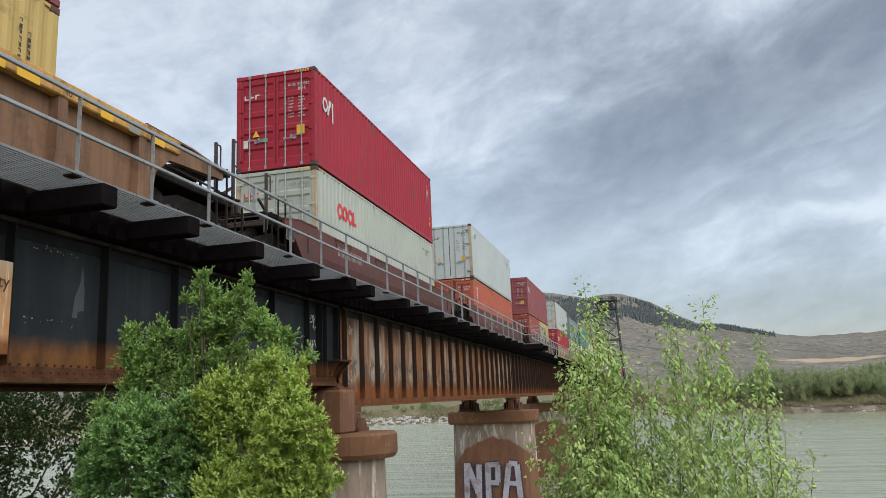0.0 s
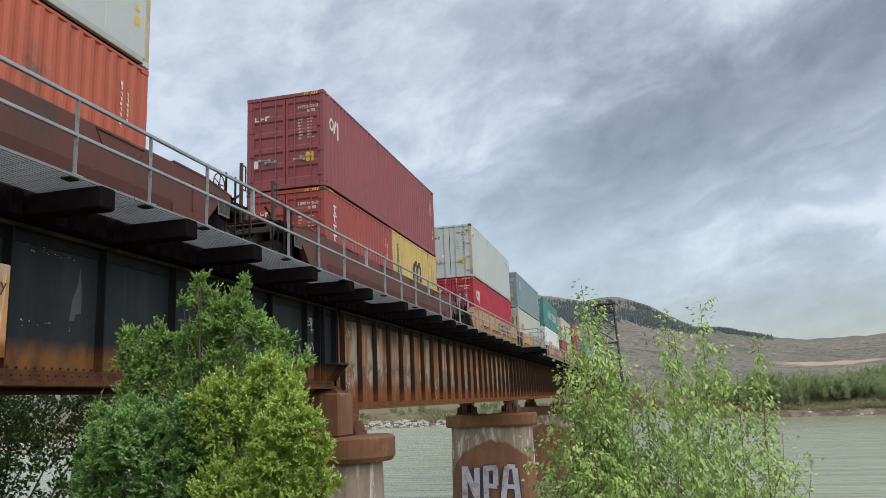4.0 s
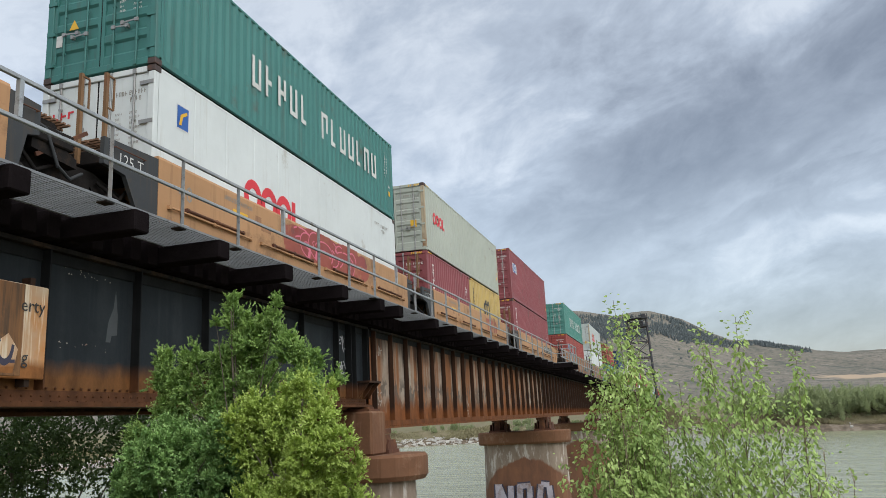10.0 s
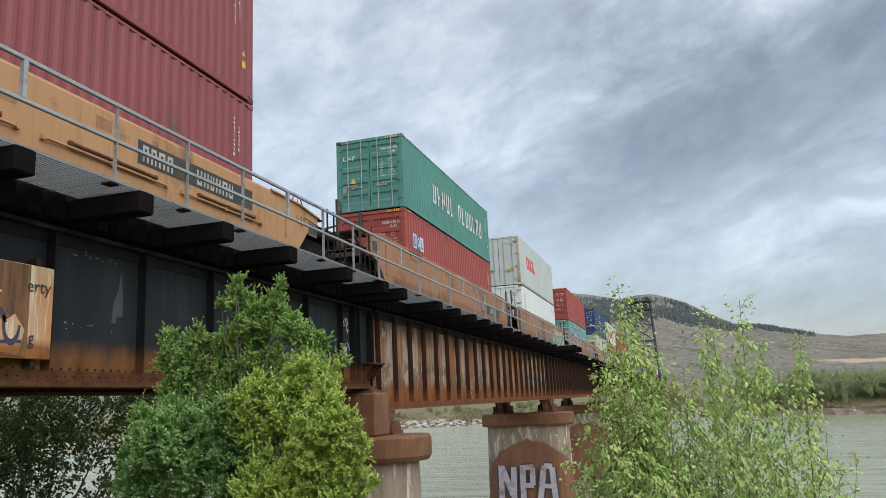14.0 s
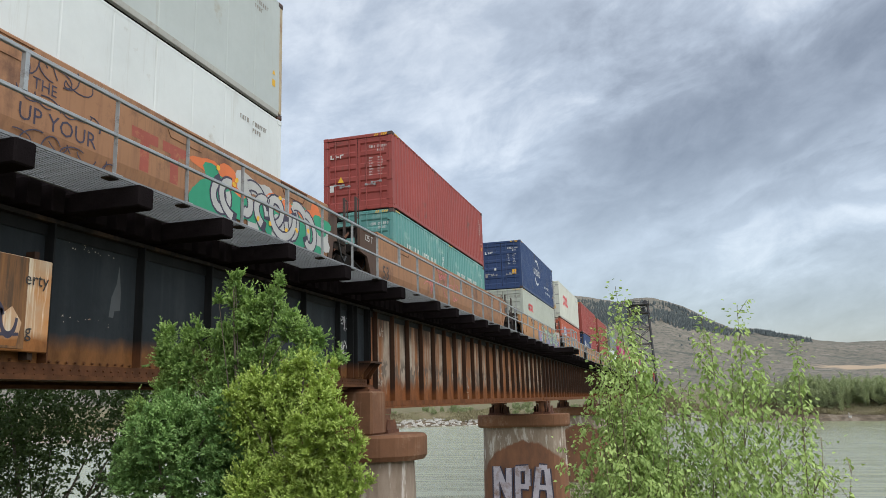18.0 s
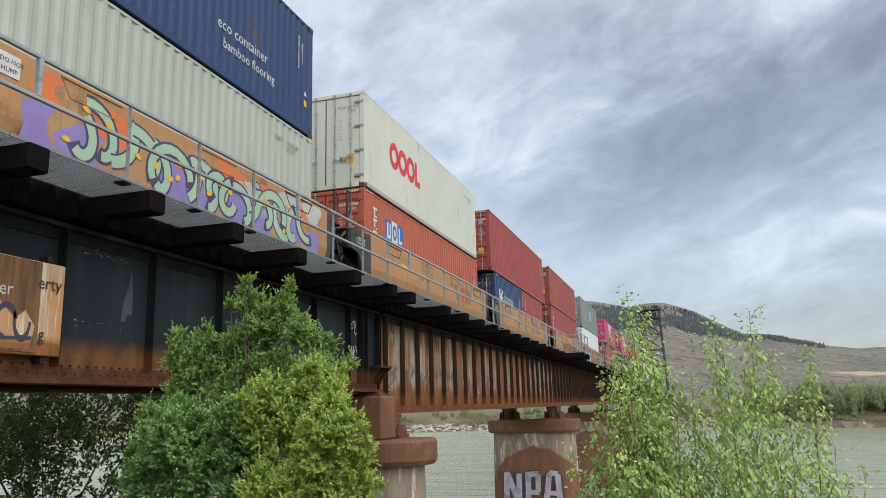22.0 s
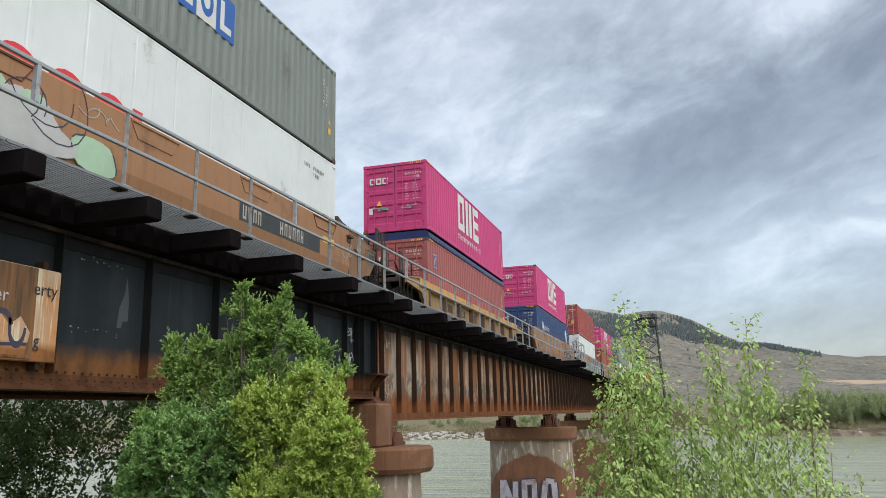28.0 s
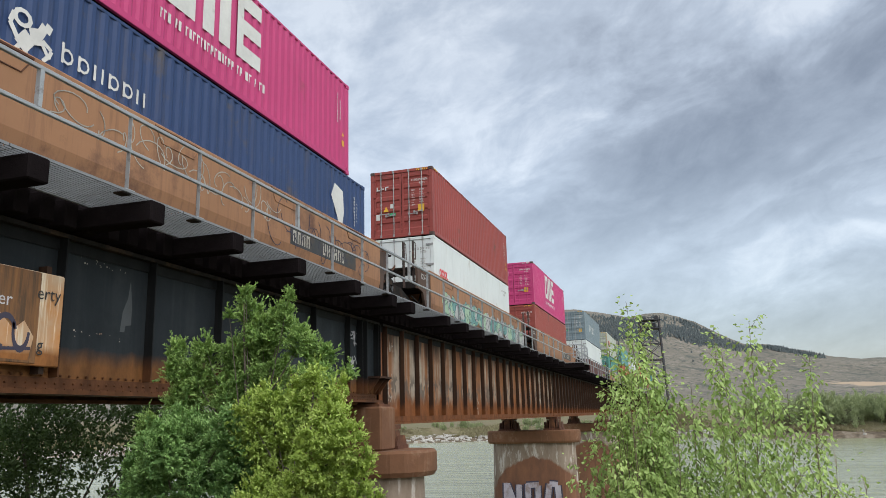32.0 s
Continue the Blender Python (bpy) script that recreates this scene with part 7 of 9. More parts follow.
            reach_ = reach - (over - 0.55 if sg > 0 else 0.0)
            dark = M["post_dark"]
            part("end_platform", Shape().box(-1.25, 1.25, *sorted((y + sg * 0.12, end)), 0.98, 1.10, 0.02), M["underframe"], c)
            part("draft_sill", Shape().box(-0.3, 0.3, *sorted((y, end + sg * 0.1)), 0.66, 0.98, 0.02), M["underframe"], c)
            q = min(2.3, reach_ * 0.58) if style != "ribbed" else min(2.6, reach * 0.66)
            for sx in (-1, 1):
                x0, x1 = sorted((sx * 1.30, sx * (CX if style == "sloped" else 1.42)))
                poly = [(y, 0.25), (y, top - 0.01), (y + sg * q * 0.55, top - 0.03), (y + sg * q, top - 0.16), (y + sg * q, 0.98), (y + sg * (q - 0.5), 0.88), (y + sg * (q - 0.95), 0.42), (y + sg * 0.5, 0.25)]
                if style == "ribbed":
                    poly = [(y, 0.25), (y, top - 0.01), (y + sg * q * 0.55, top - 0.03), (y + sg * q, top - 0.16), (y + sg * q, top - 0.30), (y + sg * 0.75, top - 0.42), (y + sg * 0.35, top - 0.75), (y + sg * 0.2, 0.25)]
                t_mid, t_end, end_paint = 0.03, 0.16, paint_
                if mat == "gold_brown":
                    t_mid, t_end, end_paint = 0.10, 0.27, M["gold_worn"]
                    poly = [(y, 0.25), (y, top - 0.01), (y + sg * q * 0.55, top - t_mid), (y + sg * q, top - t_end), (y + sg * q, 0.98), (y + sg * (q - 0.38), 0.58), (y + sg * (q - 0.75), 0.52), (y + sg * 0.5, 0.25)]
                gus = part("end_gusset", Shape().prism(poly, "x", x0, x1), end_paint, c)
                lo, hi = sorted((sx * 1.26, sx * (CX + 0.012)))
                part("gusset_flange", Shape().add([(xx, y + sg * yy, zz + dz) for dz in (0, 0.035) for xx in (lo, hi) for yy, zz in ((0.0, top - 0.008), (q * 0.55, top - t_mid + 0.002), (q + 0.03, top - t_end))],
                     [(0, 1, 4, 3), (1, 2, 5, 4), (6, 9, 10, 7), (7, 10, 11, 8), (0, 6, 7, 1), (1, 7, 8, 2), (3, 4, 10, 9), (4, 5, 11, 10), (0, 3, 9, 6), (2, 8, 11, 5)]), end_paint, gus)
                xo_ = sx * (CX if style == "sloped" else 1.42)
                if style != "ribbed":
                    for f in (0.30, 0.62):
                        part("rib", Shape().box(*sorted((xo_, xo_ + sx * 0.03)), *sorted((y + sg * (q * f), y + sg * (q * f + 0.05))), 0.55 if f < 0.5 else 0.95, top - 0.26), end_paint, gus)
                    part("grab_iron", Shape().rod((xo_ + sx * 0.06, y + sg * (q * 0.68), top - 0.30), (xo_ + sx * 0.06, y + sg * (q * 0.96), top - 0.36), 0.012, 5)
                         .rod((xo_, y + sg * (q * 0.68), top - 0.30), (xo_ + sx * 0.06, y + sg * (q * 0.68), top - 0.30), 0.012, 5).rod((xo_, y + sg * (q * 0.96), top - 0.36), (xo_ + sx * 0.06, y + sg * (q * 0.96), top - 0.36), 0.012, 5), dark, gus)
                    ya, yb = sorted((y + sg * (q - 0.50), y + sg * (q - 0.06)))
                    part("data_plate", Shape().box(*sorted((xo_ + sx * 0.001, xo_ + sx * 0.012)), ya, yb, top - 0.64, top - 0.33).box(*sorted((xo_ + sx * 0.012, xo_ + sx * 0.018)), ya + 0.03, (ya + yb) / 2 - 0.015, top - 0.61, top - 0.36)
                         .box(*sorted((xo_ + sx * 0.012, xo_ + sx * 0.018)), (ya + yb) / 2 + 0.015, yb - 0.03, top - 0.61, top - 0.36), M["data_plate"], gus, "dull framed data plate")
                    for za, zb in ((ya + 0.035, (ya + yb) / 2 - 0.02), ((ya + yb) / 2 + 0.02, yb - 0.035)) if u < 390 and sx > 0 else ():
                        part("dark_panel", Shape().box(*sorted((xo_ + sx * 0.018, xo_ + sx * 0.022)), za, zb, top - 0.60, top - 0.37), M["car_grey"], gus)
                # diagonal strut and the step under the platform's corner
                part("strut", Shape().bar((sx * 1.2, y + sg * (q - 0.1), 0.95), (sx * 1.2, end, 1.5), 0.05, 0.05), dark, c)
                part("corner_step", Shape().box(*sorted((sx * 1.15, sx * 1.42)), *sorted((end + sg * 0.02, end - sg * 0.30)), 0.42, 0.45).bar((sx * 1.40, end, 0.44), (sx * 1.40, end, 1.0), 0.04, 0.02)
                     .bar((sx * 1.40, end - sg * 0.28, 0.44), (sx * 1.40, end - sg * 0.28, 1.0), 0.04, 0.02), M["underframe"], c)
            grating_deck(c, -1.3, 1.34, *sorted((y + sg * q * 0.72, y + sg * (q + 0.42))), top - 0.11, M["underframe"])
            grating_deck(c, -1.2, 1.36, *sorted((y + sg * (q + 0.1), end)), 1.15, M["underframe"])
            part("end_sill", Shape().box(-1.38, 1.38, *sorted((end, end - sg * 0.10)), 0.86, 1.12, 0.02), dark, c)
            part("uncoupling_lever", Shape().rod((1.38, end + sg * 0.06, 0.98), (0.25, end + sg * 0.12, 0.90), 0.014, 5).rod((1.38, end + sg * 0.06, 0.98), (1.40, end + sg * 0.10, 0.66), 0.014, 5), dark, c)
            part("air_reservoir", Shape().rod((-0.75, y + sg * (q - 0.15), 1.28), (0.55, y + sg * (q - 0.15), 1.28), 0.17, 12), M["underframe"], c)
            part("brake_cylinder", Shape().rod((0.95, y + sg * 0.5, 0.62), (0.95, y + sg * 1.0, 0.62), 0.15, 10).rod((0.95, y + sg * 1.0, 0.62), (0.95, y + sg * 1.6, 0.60), 0.03, 6), M["underframe"], c)
            pipe = [(1.30, y + sg * 0.1, 1.22), (1.24, y + sg * (q * 0.5), 1.26), (1.28, y + sg * (q + 0.1), 1.20), (0.9, y + sg * (q + 0.5), 1.22), (0.5, end, 1.0)]
            tube = Shape()
            for p0, p1 in zip(pipe, pipe[1:]):
                tube.rod(p0, p1, 0.022, 6)
            part("air_pipe", tube, dark, c)
            part("coupler", Shape().box(-0.11, 0.11, *sorted((end, yj - sg * 0.02)), 0.74, 0.96, 0.03).box(-0.17, 0.17, *sorted((yj - sg * 0.02, yj - sg * 0.26)), 0.70, 1.0, 0.04), M["underframe"], c)
            part("brake_hose", Shape().rod((0.45, end, 0.8), (0.4, end + sg * 0.2, 0.4), 0.03, 6).rod((0.4, end + sg * 0.2, 0.4), (0.25, yj, 0.38), 0.03, 6), M["underframe"], c)
            upright(c, 1.3, end - sg * 0.2, 0.8, 2.15 if style != "ribbed" else 2.5 if top > 1.4 else 1.85, M["post_dark"])
            if mat == "gold_brown":
                upright(c, 1.25, end + sg * 0.38, 0.9, 2.15, M["post_dark"])
                grating_deck(c, -1.2, 1.36, *sorted((end + sg * 0.01, end + sg * 0.44)), 1.1, M["underframe"])
            upright(c, -1.0 if style != "ribbed" else 0.85, end - sg * 0.15, 0.8, 2.2 if style != "ribbed" else 2.5 if top > 1.4 else 1.85, M["post_dark"])
            part("end_box", Shape().box(-1.0, 0.6, *sorted((y + sg * 0.4, y + sg * (q - 0.4))), 1.14, top - 0.14, 0.02), M["underframe"], c)
            if sg > 0:
                hb = Shape()
                hx, hy, hz, hr = (1.25, y + q - 0.10, top + 0.12, 0.22) if style == "sloped" else (0.8, y + q + 0.15, 1.75, 0.27)
                for k in range(14):
                    t0, t1 = 2 * math.pi * k / 14, 2 * math.pi * (k + 1) / 14
                    hb.rod((hx, hy + hr * math.cos(t0), hz + hr * math.sin(t0)), (hx, hy + hr * math.cos(t1), hz + hr * math.sin(t1)), 0.014, 5)
                    if k % 3 == 0:
                        hb.rod((hx, hy, hz), (hx, hy + hr * math.cos(t0), hz + hr * math.sin(t0)), 0.010, 4)
                hb.rod((hx, hy, 1.0), (hx, hy, hz), 0.03, 6)
                part("hand_brake_wheel", hb, M["bearing"], c)
            part("ladder", Shape().box(1.38, 1.41, end - sg * 0.62 - 0.02, end - sg * 0.62 + 0.02, 0.4, 1.7).box(1.38, 1.41, end - sg * 1.0 - 0.02, end - sg * 1.0 + 0.02, 0.4, 1.7)
                 .bar((1.395, end - sg * 0.62, 0.55), (1.395, end - sg * 1.0, 0.55), 0.025, 0.025).bar((1.395, end - sg * 0.62, 1.12), (1.395, end - sg * 1.0, 1.12), 0.025, 0.025)
                 .bar((1.395, end - sg * 0.62, 1.66), (1.395, end - sg * 1.0, 1.66), 0.025, 0.025), M["underframe"], c)
            truck(c, y + sg * (reach - 1.9))
    if front == "shared":
        truck(c, y_front)
    if extra:
        extra(c, a, b)
    MOVERS.append((c, u, 0.0))
    return c


def panel_marks(c, y, z, seed):
    """A dark stencilled panel with pale marks."""
    part("number_panel", flat(Shape(), CX + 0.0025, y, y + 3.5, z - 0.05, z + 0.35), M["car_grey"], c, "dark number panel")
    marks(c, y + 0.12, z + 0.01, 0.28, 4, "stencil_dull", seed)
    marks(c, y + 1.6, z + 0.01, 0.28, 6, "stencil_dull", seed + 1)


def marks_tan(number):
    def f(c, a, b):
        write_side("lettering", "40", 0.42, CX + 0.004, a + 0.55, 0.84, M["mark_grey"], c)
        if number in (1, 5):
            panel_marks(c, a + (8.4 if number == 5 else 5.6), 0.86, number)
        marks(c, a + 2.0, 1.22, 0.09, 16, "mark_grey", number + 1)
        part("warning_panel", flat(Shape(), CX + 0.004, a + 2.3, a + 2.85, 1.0, 1.1), M["sticker"], c)
        if number in (2, 4, 7, 9):
            for k in range(2):
                y = a + 8.0 + k * 0.72
                s = flat(flat(Shape(), CX + 0.004, y, y + 0.6, 1.12, 1.28), CX + 0.004, y + 0.2, y + 0.4, 0.74, 1.12)
                part("faded_logo", s, M["faded_red"], c)
            y, s = a + 9.46, Shape()
            for d in (0.0, 0.34):
                s.add([(CX + 0.004, y + d, 0.74), (CX + 0.004, y + d + 0.2, 0.74), (CX + 0.004, y + d + 0.42, 1.01), (CX + 0.004, y + d + 0.2, 1.28), (CX + 0.004, y + d, 1.28), (CX + 0.004, y + d + 0.22, 1.01)], [tuple(range(6))])
            part("faded_logo", s, M["faded_red"], c)
        s = Shape()
        rr = random.Random(number)
        for k in range(5):
            y, z = a + rr.uniform(0.5, b - a - 1), rr.uniform(0.8, 1.2)
            flat(s, CX + 0.002, y, y + rr.uniform(0.15, 0.4), z, z + rr.uniform(0.08, 0.2))
        part("faded_patch", s, M["tan_dark"], c)
    return f


def art(*jobs, plate=False):
    def f(c, a, b):
        if plate:
            part("placard", flat(Shape(), CX + 0.012, a + 3.25, a + 3.6, 1.12, 1.42), M["mark_white"], c, "small white placard")
            for k, w in enumerate(("DO NOT", "HUMP")):
                write_side("lettering", w, 0.095, CX + 0.016, a + 3.27 + 0.03 * k, 1.29 - 0.12 * k, M["mark_black"], c)
        marks(c, a + 1.2, 0.92, 0.16, 6, "mark_grey", len(jobs) + 3)
        panel_marks(c, b - 5.2, 0.66, len(jobs) + 5)
        for j in jobs:
            graffiti(c, *j)
    return f


def yellow_marks(c, a, b):
    for y, w in ((b - 3.6, 0.5), (b - 2.9, 0.42), (b - 1.2, 0.3), (b + 0.2, 0.3)):
        part("warning_panel", flat(Shape(), CX + 0.024, y, y + w, 1.42, 1.62), M["sticker"], c)
    marks(c, b - 2.2, 1.47, 0.12, 9, "mark_black", 4)
    write_side("lettering", "40", 0.17, CX + 0.024, b - 2.0, 1.48, M["mark_black"], c)
    s = Shape()
    flat(s, CX + 0.024, b - 0.5, b - 0.2, 1.42, 1.62)
    part("data_plate", s, M["mark_grey"], c)
    marks(c, a + 2.0, 0.62, 0.3, 5, "mark_grey", 8, 1.289)


def dim_marks(c, a, b):
    """Worn numbers on dark patches between the ribs."""
    for y, w, n, seed in ((a + 2.1, 1.2, 3, 61), (a + 3.75, 1.35, 6, 62)):
        part("number_panel", flat(Shape(), 1.288, y, y + w, 0.54, 0.84), M["end_brown"], c, "dark number panel")
        marks(c, y + 0.08, 0.58, 0.235, n, "stencil_dull", seed, 1.292)
    for y in (a + 5.55, a + 7.2):
        s = Shape()
        for z in (0.52, 0.86):
            flat(s, 1.289, y, y + 0.3, z, z + 0.02)
        for d in (0.0, 0.28):
            flat(s, 1.289, y + d, y + d + 0.02, 0.54, 0.86)
        part("stencil_box", s, M["stencil_dull"], c)
    part("number_panel", flat(Shape(), 1.288, a + 6.2, a + 6.9, 0.50, 0.86), M["rib_brown"], c, "brown worn patch")


def gold_end(c, b):
    """Fittings at the rear end: guide, tag, sign bracket, screen deck and warning panel."""
    part("container_guide", Shape().prism([(b - 0.28, 1.40), (b + 0.42, 1.40), (b + 0.42, 1.78), (b + 0.34, 1.70), (b + 0.24, 1.78), (b + 0.02, 1.80), (b - 0.28, 1.90)], "x", 1.16, 1.27), M["end_brown"], c)
    part("warning_panel", flat(Shape(), CX + 0.006, b - 1.55, b - 0.92, 0.94, 1.09), M["sticker"], c, "orange-yellow warning panel")
    scribble(c, b - 0.3, b + 0.2, "stencil_dull", 87, 0.72, 1.30, 0.20)
    x = CX + 0.002
    part("bracket", Shape().box(x, x + 0.10, b - 0.18, b + 0.06, 1.34, 1.40).box(x, x + 0.03, b - 0.16, b + 0.04, 1.22, 1.34), M["end_brown"], c)
    part("bracket", Shape().box(x, x + 0.05, b + 0.50, b + 0.66, 0.98, 1.02).bar((x + 0.02, b + 0.30, 1.12), (x + 0.04, b + 0.50, 1.02), 0.03, 0.02).bar((x + 0.04, b + 0.66, 1.0), (x + 0.02, b + 0.90, 0.94), 0.03, 0.02), M["bearing"], c)
    part("sign_plate", Shape().box(x, x + 0.02, b + 0.50, b + 0.66, 1.04, 1.32, 0.004), M["post_rust"], c, "dull yellowish sign plate")
    screen = Shape()
    for k in range(13):
        y = b + 0.45 + k * 0.075
        screen.bar((1.06, y, 1.74), (1.36, y + 0.22, 1.66), 0.014, 0.02)
        screen.bar((1.36, y, 1.66), (1.06, y + 0.22, 1.74), 0.014, 0.02)
    screen.bar((1.36, b + 0.45, 1.66), (1.36, b + 1.57, 1.66), 0.03, 0.03).bar((1.06, b + 0.45, 1.74), (1.06, b + 1.57, 1.74), 0.03, 0.03)
    part("screen_deck", screen, M["bearing"], c, "dark expanded-metal walkway")
    for y in (b + 0.5, b + 1.45):
        part("deck_leg", Shape().box(1.12, 1.16, y, y + 0.04, 1.12, 1.70), M["bearing"], c)


well_car(-3.1, L40, "car_yellow", "ribbed", "end", "end", "weathered yellow ribbed well car with brown stains", -5.5, 18.05, (-1.2, 1.9), extra=yellow_marks, top=1.70)
well_car(18.75, L40, "car_maroon", "sloped", "end", "end", "dark maroon well car with grey spray paint", -3.8, 16.2, (-0.5, 0.5), top=1.34, extra=lambda c, a, b: (marks(c, a + 1.4, 0.85, 0.26, 10, "mark_grey", 2), scribble(c, a + 8.0, b - 1.2, "ghost_brown", 21, 0.45, 1.2, 0.3)))
well_car(38.9, L40, "car_maroon", "sloped", "end", "end", "dark maroon well car, heavily tagged", -3.95, 16.2, (-0.5, 0.5), top=1.34, extra=lambda c, a, b: (scribble(c, a + 1.0, a + 6.0, "mark_grey", 22, 0.45, 1.2, 0.3), marks(c, a + 7.0, 0.9, 0.16, 14, "mark_grey", 3)))
well_car(59.2, L40, "car_maroon", "sloped", "end", "end", "dark maroon well car with faded numbers", -4.1, 16.1, (-0.5, 0.5), top=1.34, extra=lambda c, a, b: (scribble(c, a + 8.0, a + 11.5, "ghost_brown", 23, 0.55, 1.25, 0.26), write_side("lettering", "40", 0.5, CX + 0.014, b - 1.3, 0.62, M["ghost_brown"], c)))
units = [79.2, 94.65, 110.4, 125.97, 141.6]
joints = [75.3] + [(p + L40 + q) / 2 for p, q in zip(units, units[1:])] + [158.6]
for k, u in enumerate(units):
    ex = marks_tan(k + 1)
    if k == 2:
        ex = lambda c, a, b: (marks_tan(3)(c, a, b), letter_mural(c, a + 4.6, a + 9.0, 0.70, 1.40, 31, ("faded_red", "redbrown", "faded_red", "faded_red"), "ghost_pink", "redbrown", "redbrown"))
    well_car(u, L40, "tan", "smooth", "end" if k == 0 else "shared", "end" if k == 4 else "shared", "tan articulated well car with grey stencilled numbers",
             joints[k] - u, joints[k + 1] - u, extra=ex)
units = [163.4, 183.15, 202.7]
joints = [158.6] + [(p + L40 + q) / 2 for p, q in zip(units, units[1:])] + [219.7]
def scrawled_side(c, a, b):
    """Black hand-sprayed words, a faded red mark, then a pale mural with green edges."""
    marks(c, a + 8.0, 1.56, 0.10, 9, "mark_grey", 8)
    scribble(c, a + 6.6, a + 8.0, "spray_dark", 44, 1.22, 1.70, 0.20)
    write_side("spray_lettering", "THE", 0.24, CX + 0.006, a + 6.9, 1.14, M["spray_dark"], c)
    scribble(c, a + 6.7, a + 8.2, "spray_dark", 47, 0.84, 1.20, 0.13)
    write_side("spray_lettering", "UP YOUR", 0.34, CX + 0.006, a + 6.7, 0.64, M["spray_dark"], c)
    scribble(c, a + 6.7, a + 8.3, "spray_dark", 45, 0.22, 0.66, 0.14)
    for k in range(2):
        y = a + 8.9 + k * 0.78
        part("faded_logo", flat(flat(Shape(), CX + 0.004, y, y + 0.66, 1.12, 1.30), CX + 0.004, y + 0.22, y + 0.44, 0.62, 1.12), M["faded_red"], c)
    letter_mural(c, a + 10.8, a + 16.0, 0.3, 1.5, 46, ("ghost_green", "ghost_green", "ghost_grey", "ghost_orange"), "spray_dark", "ghost_grey")


exs = [art(), scrawled_side,
       lambda c, a, b: (write_side("lettering", "53", 0.55, CX + 0.004, a + 0.35, 0.42, M["mark_black"], c), scribble(c, a + 4.6, a + 8.5, "ghost_pink", 43, 0.5, 1.6, 0.4))]
for k, u in enumerate(units):
    well_car(u, L40, "tan_dark", "sloped", "end" if k == 0 else "shared", "end" if k == 2 else "shared", "brown-orange long well car with worn paint",
             joints[k] - u, joints[k + 1] - u, (-2.0, 2.0), top=1.74, extra=exs[k])
units = [224.55, 239.95, 255.2, 271.1, 286.9]
joints = [219.7] + [(p + L40 + q) / 2 for p, q in zip(units, units[1:])] + [302.9]
def gold_rear(c, a, b):
    art((a + 0.4, 2.7, ["ghost_grey", "ghost_mint", "ghost_grey"], None, 53, 1.6), (3.45, 3.5, ["ghost_mint"], "spray_dark", 55, 1.0, 0.34, 0.9))(c, a, b)
    scribble(c, a + 0.4, 2.9, "spray_dark", 54, 0.30, 1.45, 0.55)
    scribble(c, 3.2, 3.9, "stencil_dull", 56, 1.05, 1.5, 0.16)
    gold_end(c, b)


exs = [lambda c, a, b: (art(plate=True)(c, a, b), letter_mural(c, a + 4.0, b - 0.6, 0.3, 1.46, 51)), marks_tan(7), marks_tan(9),
       art((3.0, 7.0, ["redbrown", "brown", "faded_red"], "mark_grey", 52, 0.8)), gold_rear]
for k, u in enumerate(units):
    well_car(u, L40, "gold_brown" if k == 4 else "tan_gold", "sloped", "end" if k == 0 else "shared", "end" if k == 4 else "shared",
             "orange-brown articulated well car, brightly spray-painted" if k in (0, 4) else "orange-brown articulated well car", joints[k] - u, joints[k + 1] - u, top=1.55, extra=exs[k], over=1.0)
well_car(306.7, L40, "car_ochre", "ribbed", "end", "end", "weathered yellow ribbed well car with stencilled marks", -3.8, 16.9, (-0.6, 0.6),
         top=1.22, extra=dim_marks)
units = [328.4, 347.95, 367.2]
joints = [323.6] + [(p + L40 + q) / 2 for p, q in zip(units, units[1:])] + [383.5]
exs = [lambda c, a, b: (art()(c, a, b), scribble(c, a + 9.0, a + 14.0, "spray_dark", 72, 0.5, 1.5, 0.3), scribble(c, a + 3.0, a + 9.0, "stencil_dull", 75, 0.8, 1.6, 0.3)),
       art((0.4, 14.0, ["ghost_mint", "teal", "ghost_grey"], "spray_dark", 73, 1.2)), art()]
for k, u in enumerate(units):
    well_car(u, L40, "tan_dark", "sloped", "end" if k == 0 else "shared", "end" if k == 2 else "shared", "brown-orange long well car covered in spray paint",
             joints[k] - u, joints[k + 1] - u, (-1.2, 1.6), top=1.72, extra=exs[k] if k else lambda c, a, b: (exs[0](c, a, b), write_side("lettering", "53", 0.55, CX + 0.004, a + 0.4, 0.72, M["mark_black"], c)))
for k, (u, a, b) in enumerate(((391.6, 383.5, 407.6), (411.5, 407.6, 427.2), (431.0, 427.2, 447.6), (452.0, 447.6, 468.0), (472.0, 468.0, 488.0), (492.0, 488.0, 508.0), (512.0, 508.0, 528.0))):
    well_car(u, L40, "tan" if k % 2 else "car_maroon", "smooth", "end", "end", "well car far down the train", a - u, b - u, (-0.5, 0.5))

